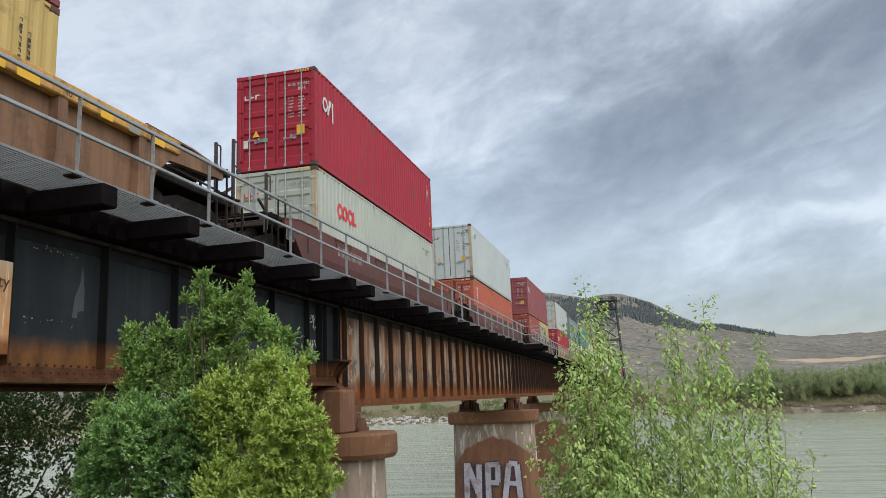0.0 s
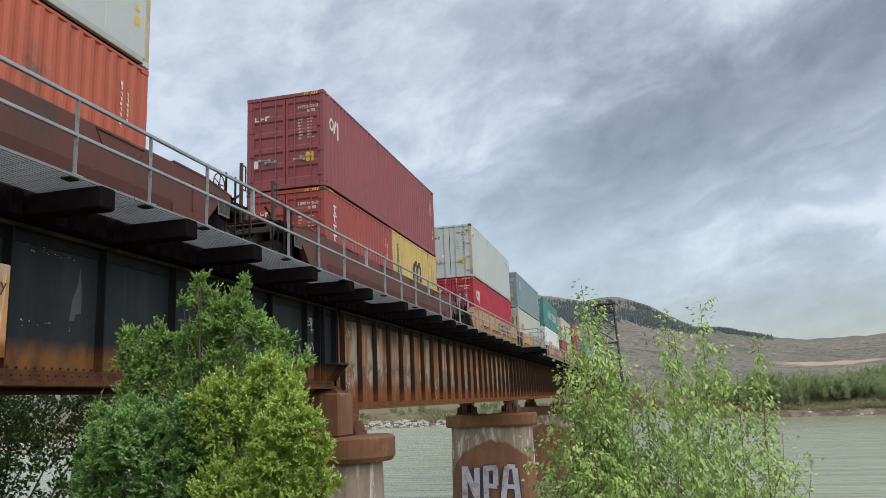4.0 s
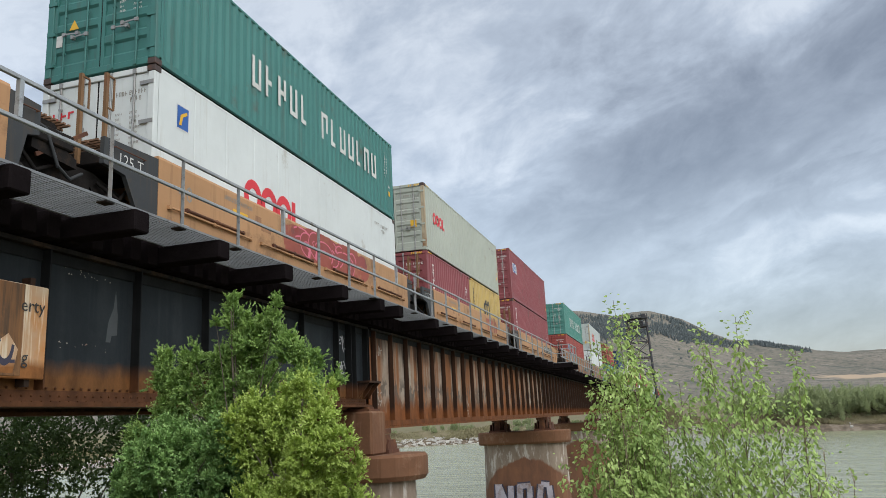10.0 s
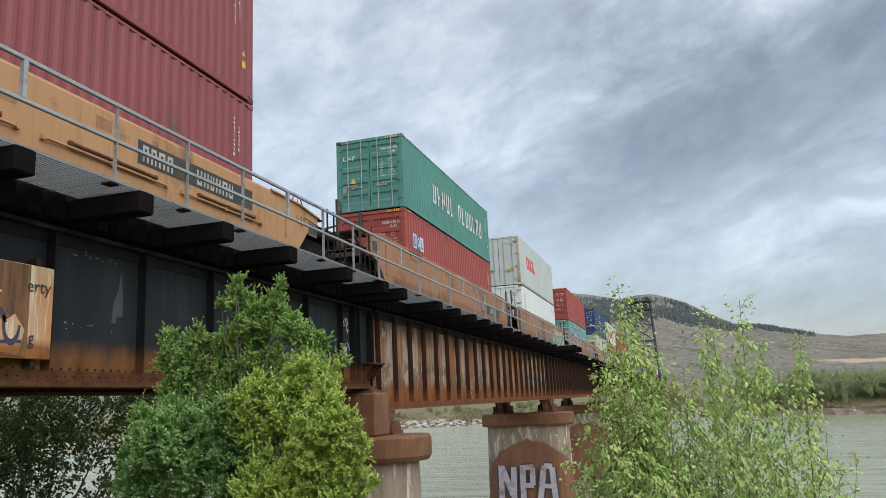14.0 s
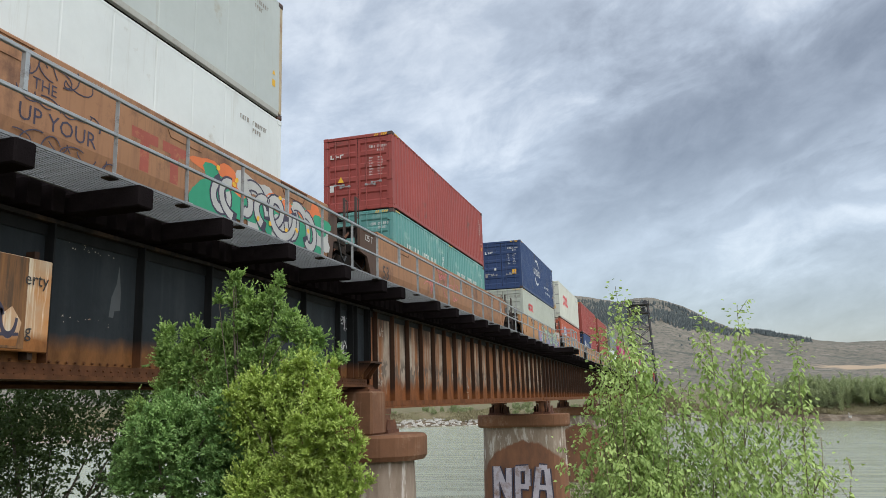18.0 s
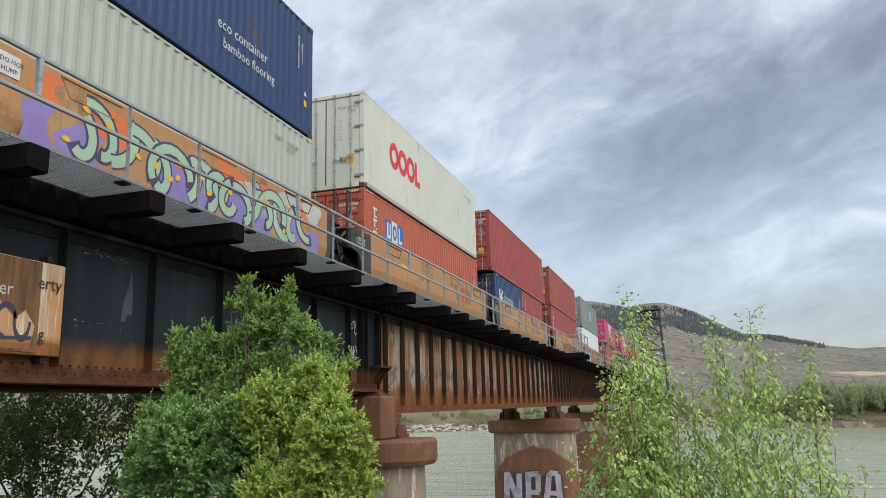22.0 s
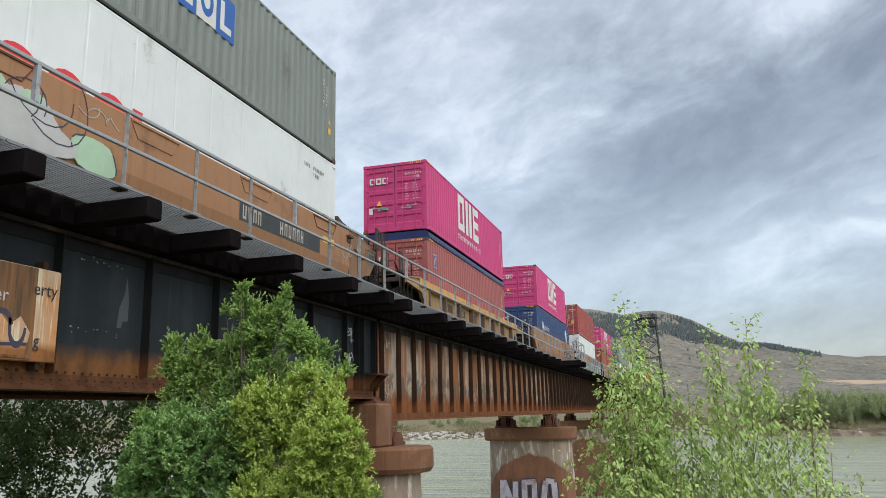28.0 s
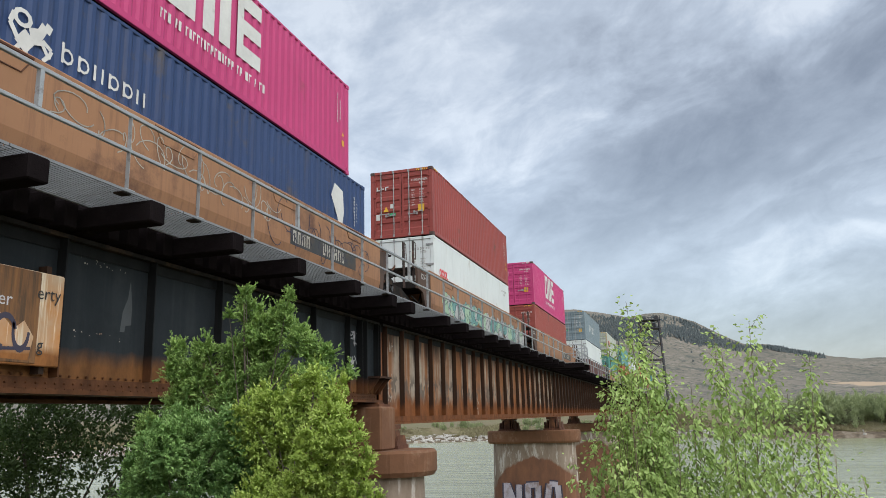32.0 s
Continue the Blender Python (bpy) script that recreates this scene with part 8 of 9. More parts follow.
# ---- plants ----
def leaves_mesh(name, base, along, side, up, length, width, mat, fold=0.35, droop=0.0):
    """Many folded, pointed-oval leaves at once: base points, directions, sizes as arrays."""
    n = len(base)
    ln, wd = length[:, None], width[:, None]
    down = np.array([0, 0, 1.0]) * droop * ln
    tip = base + along * ln - down
    a, b = base + along * ln * 0.33 - down * 0.2, base + along * ln * 0.68 - down * 0.5
    lift = up * wd * fold * 0.5
    v = np.stack([base, a + side * wd * 0.5 + lift, b + side * wd * 0.38 + lift * 0.7, tip, b - side * wd * 0.38 + lift * 0.7, a - side * wd * 0.5 + lift], 1).reshape(-1, 3)
    k = np.arange(n)[:, None] * 6
    f = np.concatenate([k + [0, 2, 1], k + [0, 3, 2], k + [0, 4, 3], k + [0, 5, 4]], 1).reshape(-1, 3)
    me = bpy.data.meshes.new(name)
    me.vertices.add(len(v))
    me.vertices.foreach_set("co", v.astype(np.float32).ravel())
    me.loops.add(f.size)
    me.loops.foreach_set("vertex_index", f.astype(np.int32).ravel())
    me.polygons.add(len(f))
    me.polygons.foreach_set("loop_start", np.arange(len(f), dtype=np.int32) * 3)
    me.materials.append(mat)
    me.update(calc_edges=True)
    return me


def unit(a):
    return a / np.maximum(np.linalg.norm(a, axis=1, keepdims=True), 1e-9)


def sprig_leaves(rs, centre, out, count, twig, leaf, wide, spread):
    """Leaves set along short twigs that start at centre and run towards out."""
    n = len(centre)
    rep = np.repeat(np.arange(n), count)
    k = np.tile(np.arange(count), n) / count
    d = unit(out[rep] + rs.normal(0, 0.12, (n * count, 3)))
    base = centre[rep] + d * (k * twig)[:, None]
    along = unit(d * 0.55 + rs.normal(0, spread, (n * count, 3)) + np.array([0, 0, 0.15]))
    side = unit(np.cross(along, rs.normal(0, 1, (n * count, 3))))
    up = np.cross(side, along)
    size = leaf * rs.uniform(0.65, 1.2, n * count)
    return base, along, side, up, size, size * wide


def lobed_crown(rs, lobes, per_m2, count, twig, leaf, wide, spread=0.6, lift=0.5, squash=1.15, shrink=1.0, clump=0.0):
    """Twigs over the shells of a few lobes, thicker outside than inside; clump breaks each shell into tufts of that radius."""
    cs, os_ = [], []
    for x, y, z, r in lobes:
        r = r * shrink
        n = int(per_m2 * 12.57 * r * r) + 6
        d = unit(rs.normal(0, 1, (n, 3)))
        rad = r * (0.35 + 0.75 * rs.uniform(0, 1, n) ** 0.5) * (1 + 0.16 * np.sin(d[:, 0] * 7 + d[:, 2] * 9 + x * 5))
        p = np.array([x, y, z]) + d * rad[:, None] * np.array([1, 1, squash])
        o = unit(d + np.array([0, 0, lift]) + rs.normal(0, 0.25, (n, 3)))
        if clump:
            m = max(5, int(0.42 * 12.57 * r * r / (3.14 * clump * clump)))
            dc = unit(rs.normal(0, 1, (m, 3)) + np.array([0, 0, 0.15]))
            cc = np.array([x, y, z]) + dc * (r * rs.uniform(0.72, 1.08, (m, 1))) * np.array([1, 1, squash])
            k = rs.randint(0, m, n)
            dd = unit(rs.normal(0, 1, (n, 3)) + np.array([0, 0, 0.35]))
            size = clump * rs.uniform(0.75, 1.3, m)[k]
            tuft = cc[k] + dd * (size * rs.uniform(0.3, 1.0, n) ** 0.6)[:, None] * np.array([1, 1, 1.2])
            pick = rs.uniform(0, 1, n) < 0.88
            p = np.where(pick[:, None], tuft, p)
            o = np.where(pick[:, None], unit(dd + dc[k] * 0.4 + np.array([0, 0, lift])), o)
        cs.append(p)
        os_.append(o)
    return sprig_leaves(rs, np.concatenate(cs), np.concatenate(os_), count, twig, leaf, wide, spread)


def limbs(s, root, lobes, r0, rs):
    """A tapering trunk and limbs that reach into the lobes."""
    root = Vector(root)
    top = max(lobes, key=lambda l: l[2])
    fork = root.lerp(Vector(top[:3]), 0.35)
    s.rod(root, fork, r0, 8, r0 * 0.8)
    prev, k = fork, 4
    for i in range(1, k + 1):
        q = fork.lerp(Vector(top[:3]), i / k) + Vector((rs.uniform(-0.03, 0.03), rs.uniform(-0.03, 0.03), 0))
        s.rod(prev, q, r0 * 0.8 * (1 - (i - 1) / k * 0.85), 7, r0 * 0.8 * (1 - i / k * 0.85))
        prev = q
    for l in lobes:
        a = root.lerp(Vector(top[:3]), rs.uniform(0.2, 0.6))
        b = Vector(l[:3])
        m = a.lerp(b, 0.5) + Vector((0, 0, -0.06))
        s.rod(a, m, r0 * 0.38, 6, r0 * 0.25)
        s.rod(m, b, r0 * 0.25, 5, r0 * 0.08)
    return s


def tufted_crown(rs, lobes, tuft, cover, sprigs, count, leaf, wide, core=170):
    """Branchlets spread over a few lobes; each ends in a tuft of leafy sprigs, with dark gaps between the tufts."""
    root, out, face_, inner = [], [], [], []
    for x, y, z, r in lobes:
        c = np.array([x, y, z])
        big = min(1.0, 0.45 + r / 0.30)
        want = max(4, int(cover * 12.57 * r * r / (3.14 * tuft * tuft)))
        places = []
        for d in unit(rs.normal(0, 1, (want * 8, 3)) + np.array([0, 0, 0.25])):
            p = c + d * r * rs.uniform(0.62, 1.0) * np.array([1, 1, 1.15])
            if all(np.linalg.norm(p - q[0]) > tuft * 0.85 * big for q in places):
                places.append((p, d))
            if len(places) == want:
                break
        for p, d in places:
            size = tuft * big * rs.uniform(0.7, 1.3)
            axis = d * 0.75 + np.array([0, 0, 0.65])
            axis = axis / np.linalg.norm(axis)
            k = max(4, int(sprigs * size / tuft))
            root.append(p - axis * size * 0.5 + rs.normal(0, size * 0.16, (k, 3)))
            out.append(unit(axis + rs.normal(0, 0.42, (k, 3))) * (size * rs.uniform(0.9, 1.7, (k, 1))))
            face_.append(np.tile(axis, (k, 1)))
            inner.append(np.zeros(k))
        # single long shoots that stand out of the top
        k = 3 + int(14 * r)
        d = unit(rs.normal(0, 1, (k, 3)) + np.array([0, 0, 1.1]))
        root.append(c + d * r * np.array([1, 1, 1.15]))
        out.append((unit(d * 0.35 + np.array([0, 0, 1.0]) + rs.normal(0, 0.2, (k, 3)))) * (tuft * rs.uniform(1.2, 2.4, (k, 1)) * min(1.0, 0.5 + r / 0.3)))
        face_.append(d)
        inner.append(np.zeros(k))
        k = int(core * 12.57 * r * r)
        inner.append(np.ones(k))
        root.append(c + rs.normal(0, r * 0.42, (k, 3)))
        face_.append(unit(rs.normal(0, 1, (k, 3))))
        out.append(unit(rs.normal(0, 1, (k, 3))) * tuft)
    root, out, face_, inner = (np.concatenate(a) for a in (root, out, face_, inner))
    n = len(root)
    rep = np.repeat(np.arange(n), count)
    q = (np.tile(np.arange(count), n) + rs.uniform(0, 1, n * count)) / count
    d = unit(out)[rep]
    base = root[rep] + out[rep] * q[:, None]
    # leaves leave the sprig at an angle and turn their faces outwards and up
    around = unit(np.cross(d, rs.normal(0, 1, (n * count, 3))))
    along = unit(d * 0.85 + around * 0.75 + rs.normal(0, 0.15, (n * count, 3)))
    face = unit(face_[rep] + np.array([0, 0, 0.5]) + rs.normal(0, 0.33, (n * count, 3)))
    side = unit(np.cross(face, along))
    up = np.cross(along, side)
    size = leaf * rs.uniform(0.65, 1.2, n * count) * (1 - 0.25 * q)
    # shoot ends take the lit colour, inner leaves the shaded one
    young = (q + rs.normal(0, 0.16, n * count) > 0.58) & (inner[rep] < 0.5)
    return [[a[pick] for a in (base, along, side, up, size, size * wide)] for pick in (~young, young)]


def tree(name, label, root, lobes, mat, per_m2, count, twig, leaf, wide, r0, seed, bark="bark", lift=0.5, spread=0.6, category="tree", shrink=1.0, clump=0.0):
    rs = np.random.RandomState(seed)
    t = thing(name, label, category)
    part("trunk", limbs(Shape(), root, lobes, r0, rs), M[bark], t)
    part("crown", leaves_mesh("crown", *lobed_crown(rs, lobes, per_m2, count, twig, leaf, wide, spread, lift, 1.15, shrink, clump), mat), mat, t)
    return t


def bush(name, label, root, lobes, mat, tip, tuft, cover, sprigs, count, leaf, wide, r0, seed, category="shrub", shrink=0.9):
    lobes = [(x, y, z - 0.25 * r * (1 - shrink), r * shrink) for x, y, z, r in lobes]
    rs = np.random.RandomState(seed)
    t = thing(name, label, category)
    part("trunk", limbs(Shape(), root, lobes, r0, rs), M["bark"], t)
    # two leaf colours paint the crown's light outside and shade inside
    old, young = tufted_crown(rs, lobes, tuft, cover, sprigs, count, leaf, wide)
    part("crown", leaves_mesh("crown", *old, mat), mat, t)
    part("young_foliage", leaves_mesh("young_foliage", *young, tip), tip, t, "young shoot-end leaves, painted lighter as if lit")
    return t


bush("bushy_tree", "dense mid-green small tree on the bank below the girder", (4.9, 7.6, -4.8),
     [(4.77, 7.50, -1.76, 0.08), (4.75, 7.62, -1.95, 0.15), (5.29, 7.55, -1.82, 0.06), (5.18, 7.64, -2.03, 0.16), (4.94, 7.65, -2.22, 0.24), (5.51, 7.43, -2.34, 0.17),
      (4.62, 7.41, -1.99, 0.04), (4.56, 7.73, -2.44, 0.23), (4.27, 7.50, -2.34, 0.13), (3.90, 7.49, -2.36, 0.12), (3.70, 7.80, -2.57, 0.17), (4.13, 7.59, -2.65, 0.22),
      (4.89, 7.73, -2.65, 0.33), (5.68, 7.59, -2.51, 0.14), (5.96, 7.66, -2.69, 0.07), (5.66, 7.46, -2.77, 0.22), (4.54, 7.65, -2.89, 0.29), (3.84, 7.75, -2.94, 0.22),
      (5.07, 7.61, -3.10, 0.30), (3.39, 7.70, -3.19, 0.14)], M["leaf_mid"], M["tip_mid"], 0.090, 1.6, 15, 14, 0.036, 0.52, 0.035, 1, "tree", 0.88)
bush("leafy_shrub", "blue-green leafy shrub at the foot of the bank", (4.3, 7.2, -4.9),
     [(4.37, 7.29, -3.36, 0.30), (4.17, 6.98, -3.45, 0.29), (3.79, 7.33, -3.82, 0.33), (4.47, 7.25, -3.77, 0.35), (5.03, 7.10, -3.54, 0.26), (4.95, 6.97, -3.25, 0.20),
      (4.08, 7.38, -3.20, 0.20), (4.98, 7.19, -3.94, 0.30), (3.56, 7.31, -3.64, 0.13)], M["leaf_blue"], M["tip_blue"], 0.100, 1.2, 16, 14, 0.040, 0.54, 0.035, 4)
bush("bushy_shrub", "yellow-green leafy shrub in front of the darker tree", (5.8, 6.9, -4.8),
     [(5.87, 7.05, -2.75, 0.11), (6.18, 6.99, -2.87, 0.10), (5.73, 7.07, -2.92, 0.18), (6.14, 6.86, -3.11, 0.19), (5.37, 7.02, -2.99, 0.18), (5.20, 6.88, -3.07, 0.11),
      (5.60, 7.07, -3.23, 0.26), (5.23, 7.05, -3.32, 0.24), (6.37, 6.74, -3.35, 0.16), (6.07, 6.75, -3.50, 0.27), (6.51, 6.79, -3.56, 0.11), (5.43, 7.09, -3.66, 0.29),
      (6.38, 6.87, -3.77, 0.20), (5.99, 6.95, -3.87, 0.27), (5.40, 6.82, -3.96, 0.25), (6.54, 6.90, -3.92, 0.10), (5.80, 6.85, -3.96, 0.27), (6.28, 6.84, -4.07, 0.24)],
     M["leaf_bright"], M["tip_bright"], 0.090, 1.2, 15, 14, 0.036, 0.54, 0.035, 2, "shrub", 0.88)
tree("shaded_tree", "leafy tree behind the bridge, the shade there put into its dark leaf colour", (-6.0, 16.6, -9.5),
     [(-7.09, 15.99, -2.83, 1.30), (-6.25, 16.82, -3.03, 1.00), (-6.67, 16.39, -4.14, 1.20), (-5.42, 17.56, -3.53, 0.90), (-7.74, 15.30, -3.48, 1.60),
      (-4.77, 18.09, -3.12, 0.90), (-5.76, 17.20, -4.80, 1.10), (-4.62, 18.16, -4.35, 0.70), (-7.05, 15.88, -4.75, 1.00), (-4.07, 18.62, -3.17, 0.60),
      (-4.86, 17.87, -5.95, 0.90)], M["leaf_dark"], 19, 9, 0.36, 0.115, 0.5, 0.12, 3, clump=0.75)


def young_poplars():
    """Slender stems with ascending side shoots and large, hanging leaves."""
    t = thing("young_poplar", "young poplar shoots with light green hanging leaves on the bank", "shrub")
    tips = [(9.05, 5.79, -2.37), (8.96, 5.78, -2.69), (9.13, 6.10, -2.54), (9.21, 5.88, -2.76), (8.84, 6.13, -2.94), (9.27, 6.06, -2.93), (9.65, 6.19, -2.60), (9.90, 5.87, -2.56),
            (9.68, 5.36, -2.81), (10.02, 6.06, -2.85), (10.30, 6.16, -2.81), (9.83, 6.10, -2.96), (9.45, 5.77, -3.01), (9.51, 5.91, -3.15), (10.05, 5.41, -3.09), (8.73, 6.03, -3.34),
            (8.63, 5.77, -3.47), (9.04, 5.48, -3.13), (9.34, 5.26, -3.22), (9.65, 6.05, -3.20), (9.93, 6.19, -3.21), (10.18, 5.29, -3.22), (10.14, 6.00, -3.45), (10.30, 5.61, -3.48),
            (10.40, 5.35, -3.66), (10.32, 5.49, -3.78), (9.91, 5.97, -3.56), (9.14, 6.07, -3.42), (8.95, 5.24, -3.52), (9.47, 5.81, -3.50), (10.18, 5.24, -3.66), (8.67, 5.92, -3.68)]
    rs = np.random.RandomState(12)
    for k in range(9):
        tips.append((rs.uniform(8.92, 9.2), 5.9 + rs.uniform(-0.3, 0.3), -2.62 - rs.uniform(0, 0.4)))
    for k in range(18):
        tips.append((rs.uniform(8.72, 9.45), 5.8 + rs.uniform(-0.5, 0.6), -3.0 - rs.uniform(0, 0.9) - 0.1 * (k % 3)))
    base, along, scale_ = [], [], []
    for i, tip in enumerate(tips):
        tip = Vector(tip)
        foot = Vector((9.5 + (tip.x - 9.5) * 0.6 + rs.uniform(-0.2, 0.2), 5.8 + rs.uniform(-0.25, 0.25), -4.78))
        bow = Vector((tip.x, tip.y, foot.z)).lerp(foot, 0.35)
        n = 18
        pts = []
        for k in range(n + 1):
            q = k / n
            p = foot * (1 - q) ** 2 + bow * (2 * q * (1 - q)) + tip * q * q
            pts.append(p + Vector((math.sin(q * 9 + i) * 0.012, math.cos(q * 7 + i) * 0.012, 0)))
        s = Shape()
        for k in range(n):
            s.rod(pts[k], pts[k + 1], 0.008 * (1 - 0.8 * k / n), 5, 0.008 * (1 - 0.8 * (k + 1) / n))
        stem = part("stem", s, M["stem"], t)
        tw = Shape()
        tall = (tip - foot).length
        for k in range(4, n + 1):
            left = (1 - (k - 0.5) / n) * tall
            for j in range(2 if left > 0.3 and k % 3 else 1):
                a = rs.uniform(0, 6.28)
                reach = min(0.10 + 0.34 * left, 0.42) * rs.uniform(0.5, 1.25)
                root = pts[k - 1].lerp(pts[k], rs.uniform(0, 1))
                end = root + Vector((math.cos(a) * 0.62, math.sin(a) * 0.62, 0.85)) * reach
                tw.rod(root, end, 0.0028, 4, 0.0012)
                m = max(3, int(reach / (0.0078 if tip.x < 9.5 else 0.0135)))
                for w in range(m):
                    # bunched towards the twig's end, hanging outwards
                    u = rs.beta(3.0, 1.2)
                    base.append(root.lerp(end, u) + Vector(rs.normal(0, 0.016, 3)))
                    b = a + rs.normal(0, 0.8)
                    along.append(Vector((math.cos(b), math.sin(b), rs.normal(-0.75, 0.45))))
                    scale_.append(0.92)
        tagged(part("twig_spray", tw, M["stem"], stem), kind="stuff")
        many = 520 if i < 11 else 300 if i < 16 else 70
        for w in range(many):
            q = w / many * 8.0
            k = n - 1 - int(q)
            base.append(pts[k + 1].lerp(pts[k], q % 1) + Vector((rs.normal(0, 0.042), rs.normal(0, 0.042), rs.normal(0.0, 0.02))))
            a = w * 2.4
            along.append(Vector((math.cos(a), math.sin(a), 0.9 - min(w / 4, 13) * 0.13)))
            scale_.append(1.12 if i < 16 else 1.1)
    base, along = np.array(base), unit(np.array(along))
    n = len(base)
    face = unit(np.array([0, -0.25, 0.8]) + rs.normal(0, 0.42, (n, 3)))
    side = unit(np.cross(face, along))
    up = np.cross(along, side)
    size = rs.uniform(0.020, 0.041, n) * np.array(scale_)
    part("crown", leaves_mesh("crown", base + along * 0.016, along, side, up, size, size * 0.6, M["leaf_poplar"], 0.35, 0.3), M["leaf_poplar"], t)


young_poplars()


def far_bush(seed, lobes):
    """Upright willow plumes of uneven height from one stool."""
    rs = np.random.RandomState(seed)
    t = thing("riverside_tree", "grey-green cottonwood and willow growth on the far bank", "tree", "growth on the far bank")
    part("trunk", limbs(Shape(), (0, 0, -0.6), lobes, 0.14, rs), M["bark"], t)
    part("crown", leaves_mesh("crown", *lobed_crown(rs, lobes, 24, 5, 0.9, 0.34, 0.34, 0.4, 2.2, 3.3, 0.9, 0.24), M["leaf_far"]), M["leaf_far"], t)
    return t


rb = random.Random(77)
kinds = []
for k in range(4):
    lobes = []
    for i in range(24):
        r = rb.uniform(0.28, 0.68)
        lobes.append((rb.uniform(-4.6, 4.6), rb.uniform(-2.5, 2.5), 2.2 * r + rb.uniform(-0.4, 2.4), r))
    kinds.append(far_bush(100 + k, lobes))


def place_bush(k, x, y, size):
    z = float(height(np.array(x), np.array(y)))
    m = pose(x, y, z, 0, 0, rb.uniform(0, 360))
    ob = kinds[k % 4] if k < 4 else copy_thing(kinds[k % 4], m)
    if k < 4:
        ob.matrix_basis = m
    ob.scale = (size * rb.uniform(0.9, 1.25), size * rb.uniform(0.9, 1.25), size * rb.uniform(0.7, 1.4))


for k in range(170):
    x = 28 + rb.uniform(0, 1) ** 0.8 * 107
    place_bush(k, x, float(far_shore(np.array(x))) + 11 + 60 * rb.uniform(0, 1) ** 1.3, rb.uniform(0.8, 1.3) * (1 + 0.3 * float(step(np.array(x), 95, 130))))
for k in range(170, 215):
    x = rb.uniform(-175, 32)
    place_bush(k, x, float(far_shore(np.array(x))) + rb.uniform(9, 42), rb.uniform(0.22, 0.5))

# boulders and driftwood along the far waterline
rr = np.random.RandomState(6)


def bank_brush():
    """Dry scrub and tall grass between the stones and the trees."""
    n = 100000
    bx = np.where(rr.uniform(0, 1, n) < 0.5, rr.uniform(24, 130, n), rr.uniform(-170, 24, n))
    depth = 3.5 + 17 * rr.uniform(0, 1, n) ** 1.4
    by = far_shore(bx) + depth
    tuft_ = np.sin(bx / 1.7) * np.sin(by / 1.3 + bx / 4.0) + rr.normal(0, 0.35, n)
    ok = tuft_ > -0.35
    bx, by = bx[ok], by[ok]
    m = len(bx)
    base = np.stack([bx, by, height(bx, by) - 0.05], 1)
    along = unit(rr.normal(0, 0.42, (m, 3)) + np.array([0, 0, 1.0]))
    side = unit(np.cross(along, rr.normal(0, 1, (m, 3))))
    size = rr.uniform(0.5, 1.45, m) * (0.7 + 0.4 * np.sin(bx / 5.0))
    me = leaves_mesh("bank_brush", base, along, side, np.cross(side, along), size, size * 0.22, M["dry_brush"])
    tagged(new("bank_brush", me), "dry olive and brown scrub along the far bank", "scrub", kind="stuff")


bank_brush()
s = Shape()
for k in range(1500):
    x = rr.uniform(-170, 20) if k % 40 else rr.uniform(20, 130)
    y = float(far_shore(np.array(x))) + rr.normal(2.5, 2.6)
    z = float(height(np.array(x), np.array(y)))
    if z < WATER - 0.5:
        continue
    a, b, c = rr.uniform(0.15, 0.8), rr.uniform(0.15, 0.6), rr.uniform(0.1, 0.38)
    s.box(x - a, x + a, y - b, y + b, z - 0.2, z + c, 0.3 * c)
tagged(new("shore_rocks", s.mesh("shore_rocks", material("pale_shore_rock", (0.46, 0.44, 0.40), 0.9, 0, 0.4, 1.0, (0.16, 0.135, 0.11), 0.4, 0, 0.3, 4))),
       "pale boulders along the far waterline", "rocks", kind="stuff")

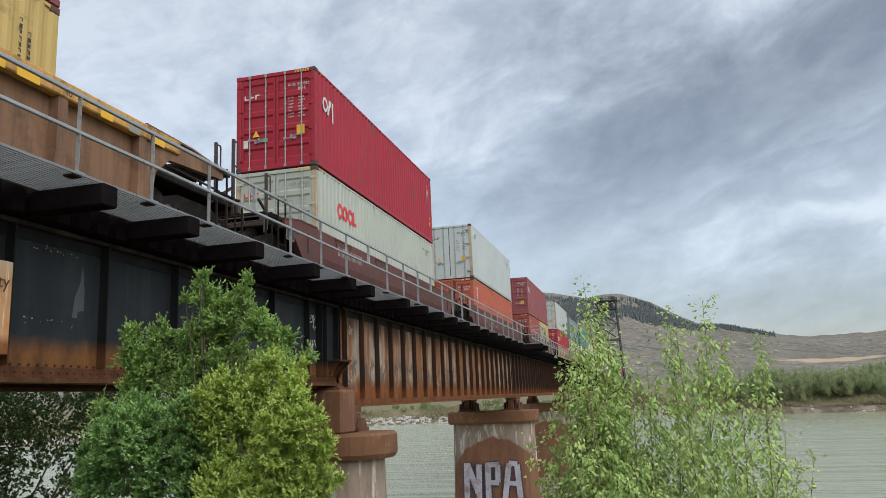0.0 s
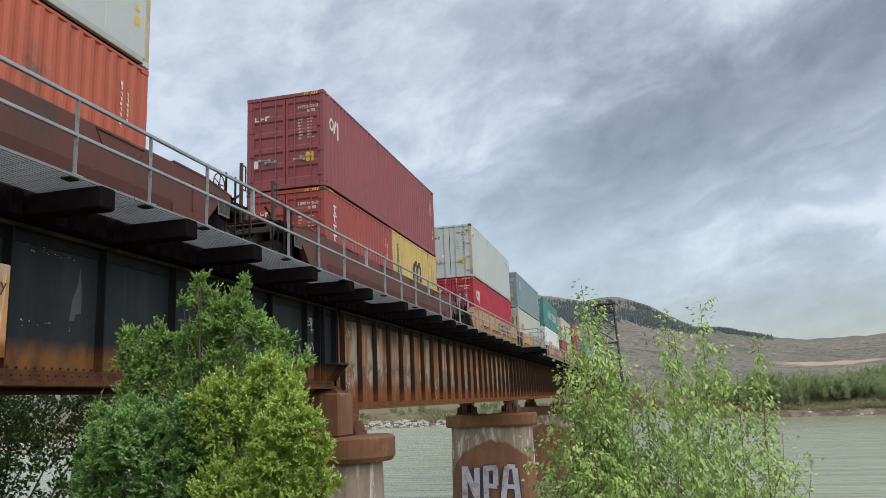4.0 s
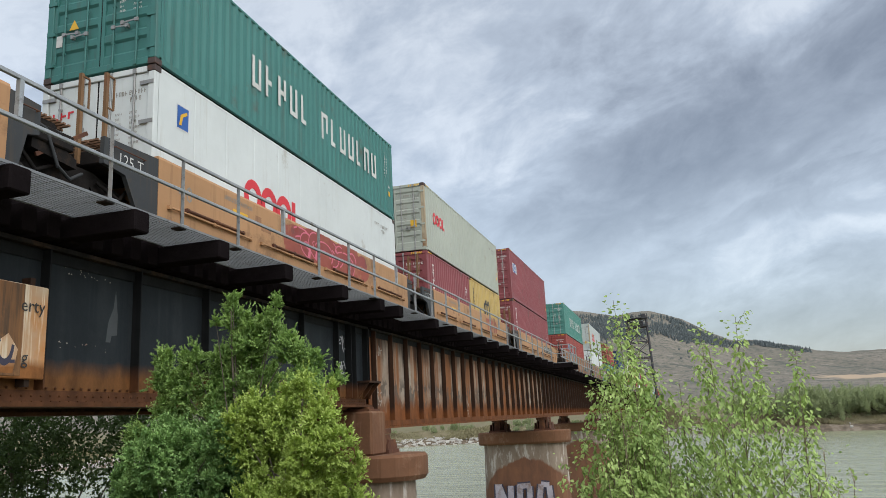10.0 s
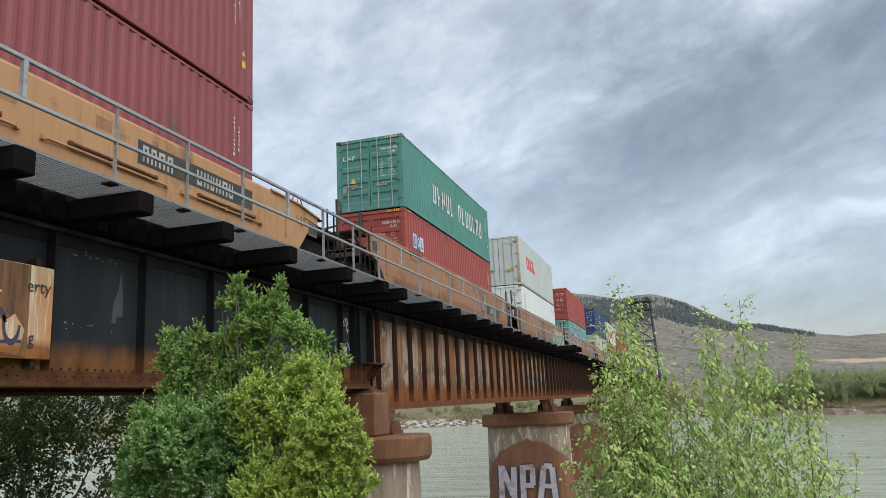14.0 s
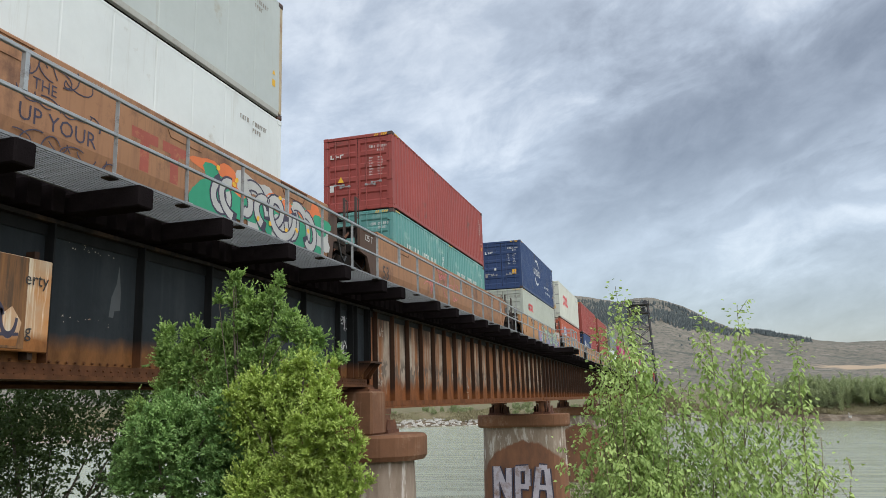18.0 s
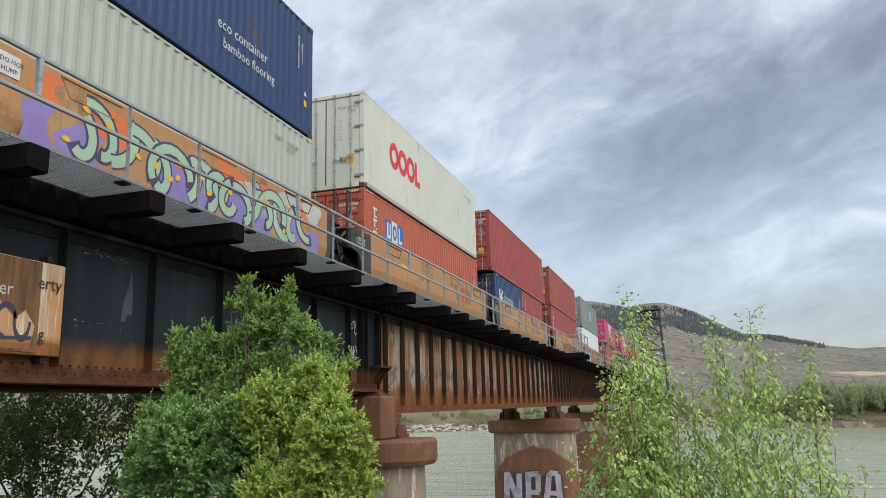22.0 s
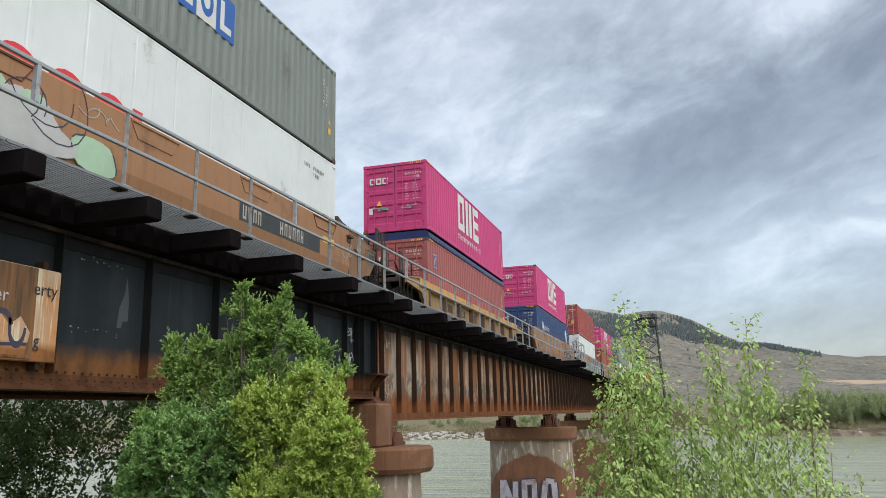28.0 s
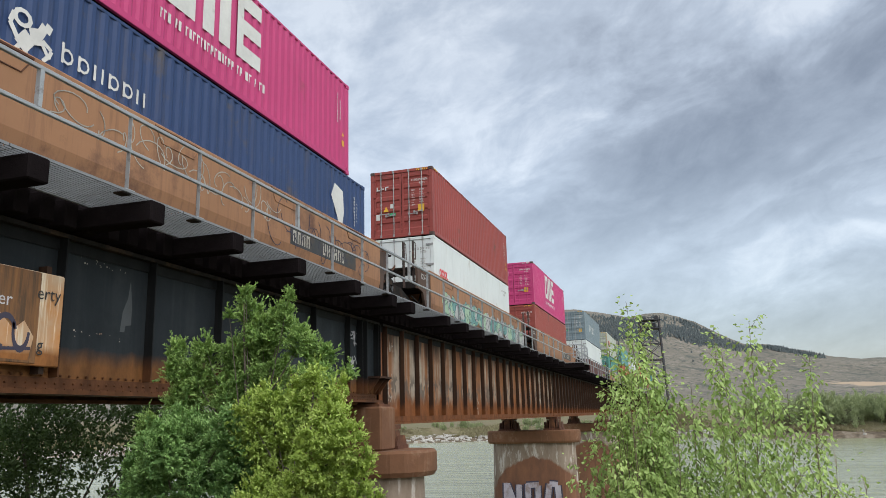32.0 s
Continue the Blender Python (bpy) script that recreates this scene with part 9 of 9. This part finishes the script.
# conifers: a belt under the ridge that thins out towards the open slope
N = 9500
az = rr.uniform(-15, 9, N)
belt = np.interp(az, [-15, -1, 0.8, 2.3, 3.7, 4.5, 9], [1.8, 1.5, 1.25, 0.9, 0.36, 0.15, 0.12])
deep = np.where(np.arange(N) % 90 == 0, rr.uniform(0.8, 1.8, N), rr.uniform(0, 1, N) ** 1.3)
wild = rr.uniform(0, 1, N)
radii = np.linspace(900, RIDGE_R, 160)
tx, ty = np.zeros(N), np.zeros(N)
for i in range(N):
    sx, sy = EYE[0] + radii * math.sin(radians(az[i])), radii * math.cos(radians(az[i]))
    up_ = np.degrees(np.arctan2(height(sx, sy) - EYE[2], radii))
    want = up_[-1] - deep[i] * belt[i] * (1 + 0.12 * math.sin(az[i] * 2.1) + 0.25 * (wild[i] - 0.5))
    r = float(np.interp(want, np.maximum.accumulate(up_), radii))
    tx[i], ty[i] = EYE[0] + r * math.sin(radians(az[i])), r * math.cos(radians(az[i]))
gap = np.sin(tx / 31.0) + np.sin(ty / 57.0 + 1.3) + np.sin((tx - ty) / 43.0) + rr.normal(0, 0.6, N)
keep = (gap > -0.75 + 0.9 * deep) & ((az < 4.2) | (rr.uniform(0, 1, N) < 0.55))
keep |= rr.uniform(0, 1, N) < 0.12
keep &= ~((np.abs(az + 1.4) < 1.3) & (deep < 0.16) & (rr.uniform(0, 1, N) < 0.8))
tx, ty = tx[keep], ty[keep]
tz = height(tx, ty)
s = Shape()
for x, y, z in zip(tx, ty, tz):
    h, w = rr.uniform(3.5, 12), rr.uniform(1.7, 3.6)
    n, q0 = 5, rr.uniform(0, 6)
    for z0, z1, q in ((0.0, 0.65, 1.0), (0.4, 1.0, 0.65)):
        v = [(x + w * q * math.cos(q0 + 1.2566 * i), y + w * q * math.sin(q0 + 1.2566 * i), z + h * z0) for i in range(n)] + [(x, y, z + h * z1)]
        s.add(v, [(i, (i + 1) % n, n) for i in range(n)])
tagged(new("ridge_forest", s.mesh("ridge_forest", M["needle"])), "conifers along the far ridge, greyed and blued with painted haze", "forest", kind="stuff")


def run(t):
    """How far the train has come by t seconds: a little over ten metres a second, gaining slightly."""
    q = t / 32.0
    return 316.297 * q + 12.962 * q ** 2 - 12.620 * q ** 3 + 5.817 * q ** 4


def motions():
    """The train rolls towards the camera's side; its wheels turn with it."""
    times = [float(t) for t in range(33)]
    for ob, u, z in MOVERS:
        walk(ob, [(t, pose(0, u - run(t), z)) for t in times])
    ticks = [2 * k / FPS for k in range(0, 480)] + [32.0]
    turn = [(t, math.degrees(run(t) / WHEEL_R)) for t in ticks]
    for w, y in WHEELS:
        walk(w, [(t, pose(0, y, WHEEL_R, a)) for t, a in turn])


motions()
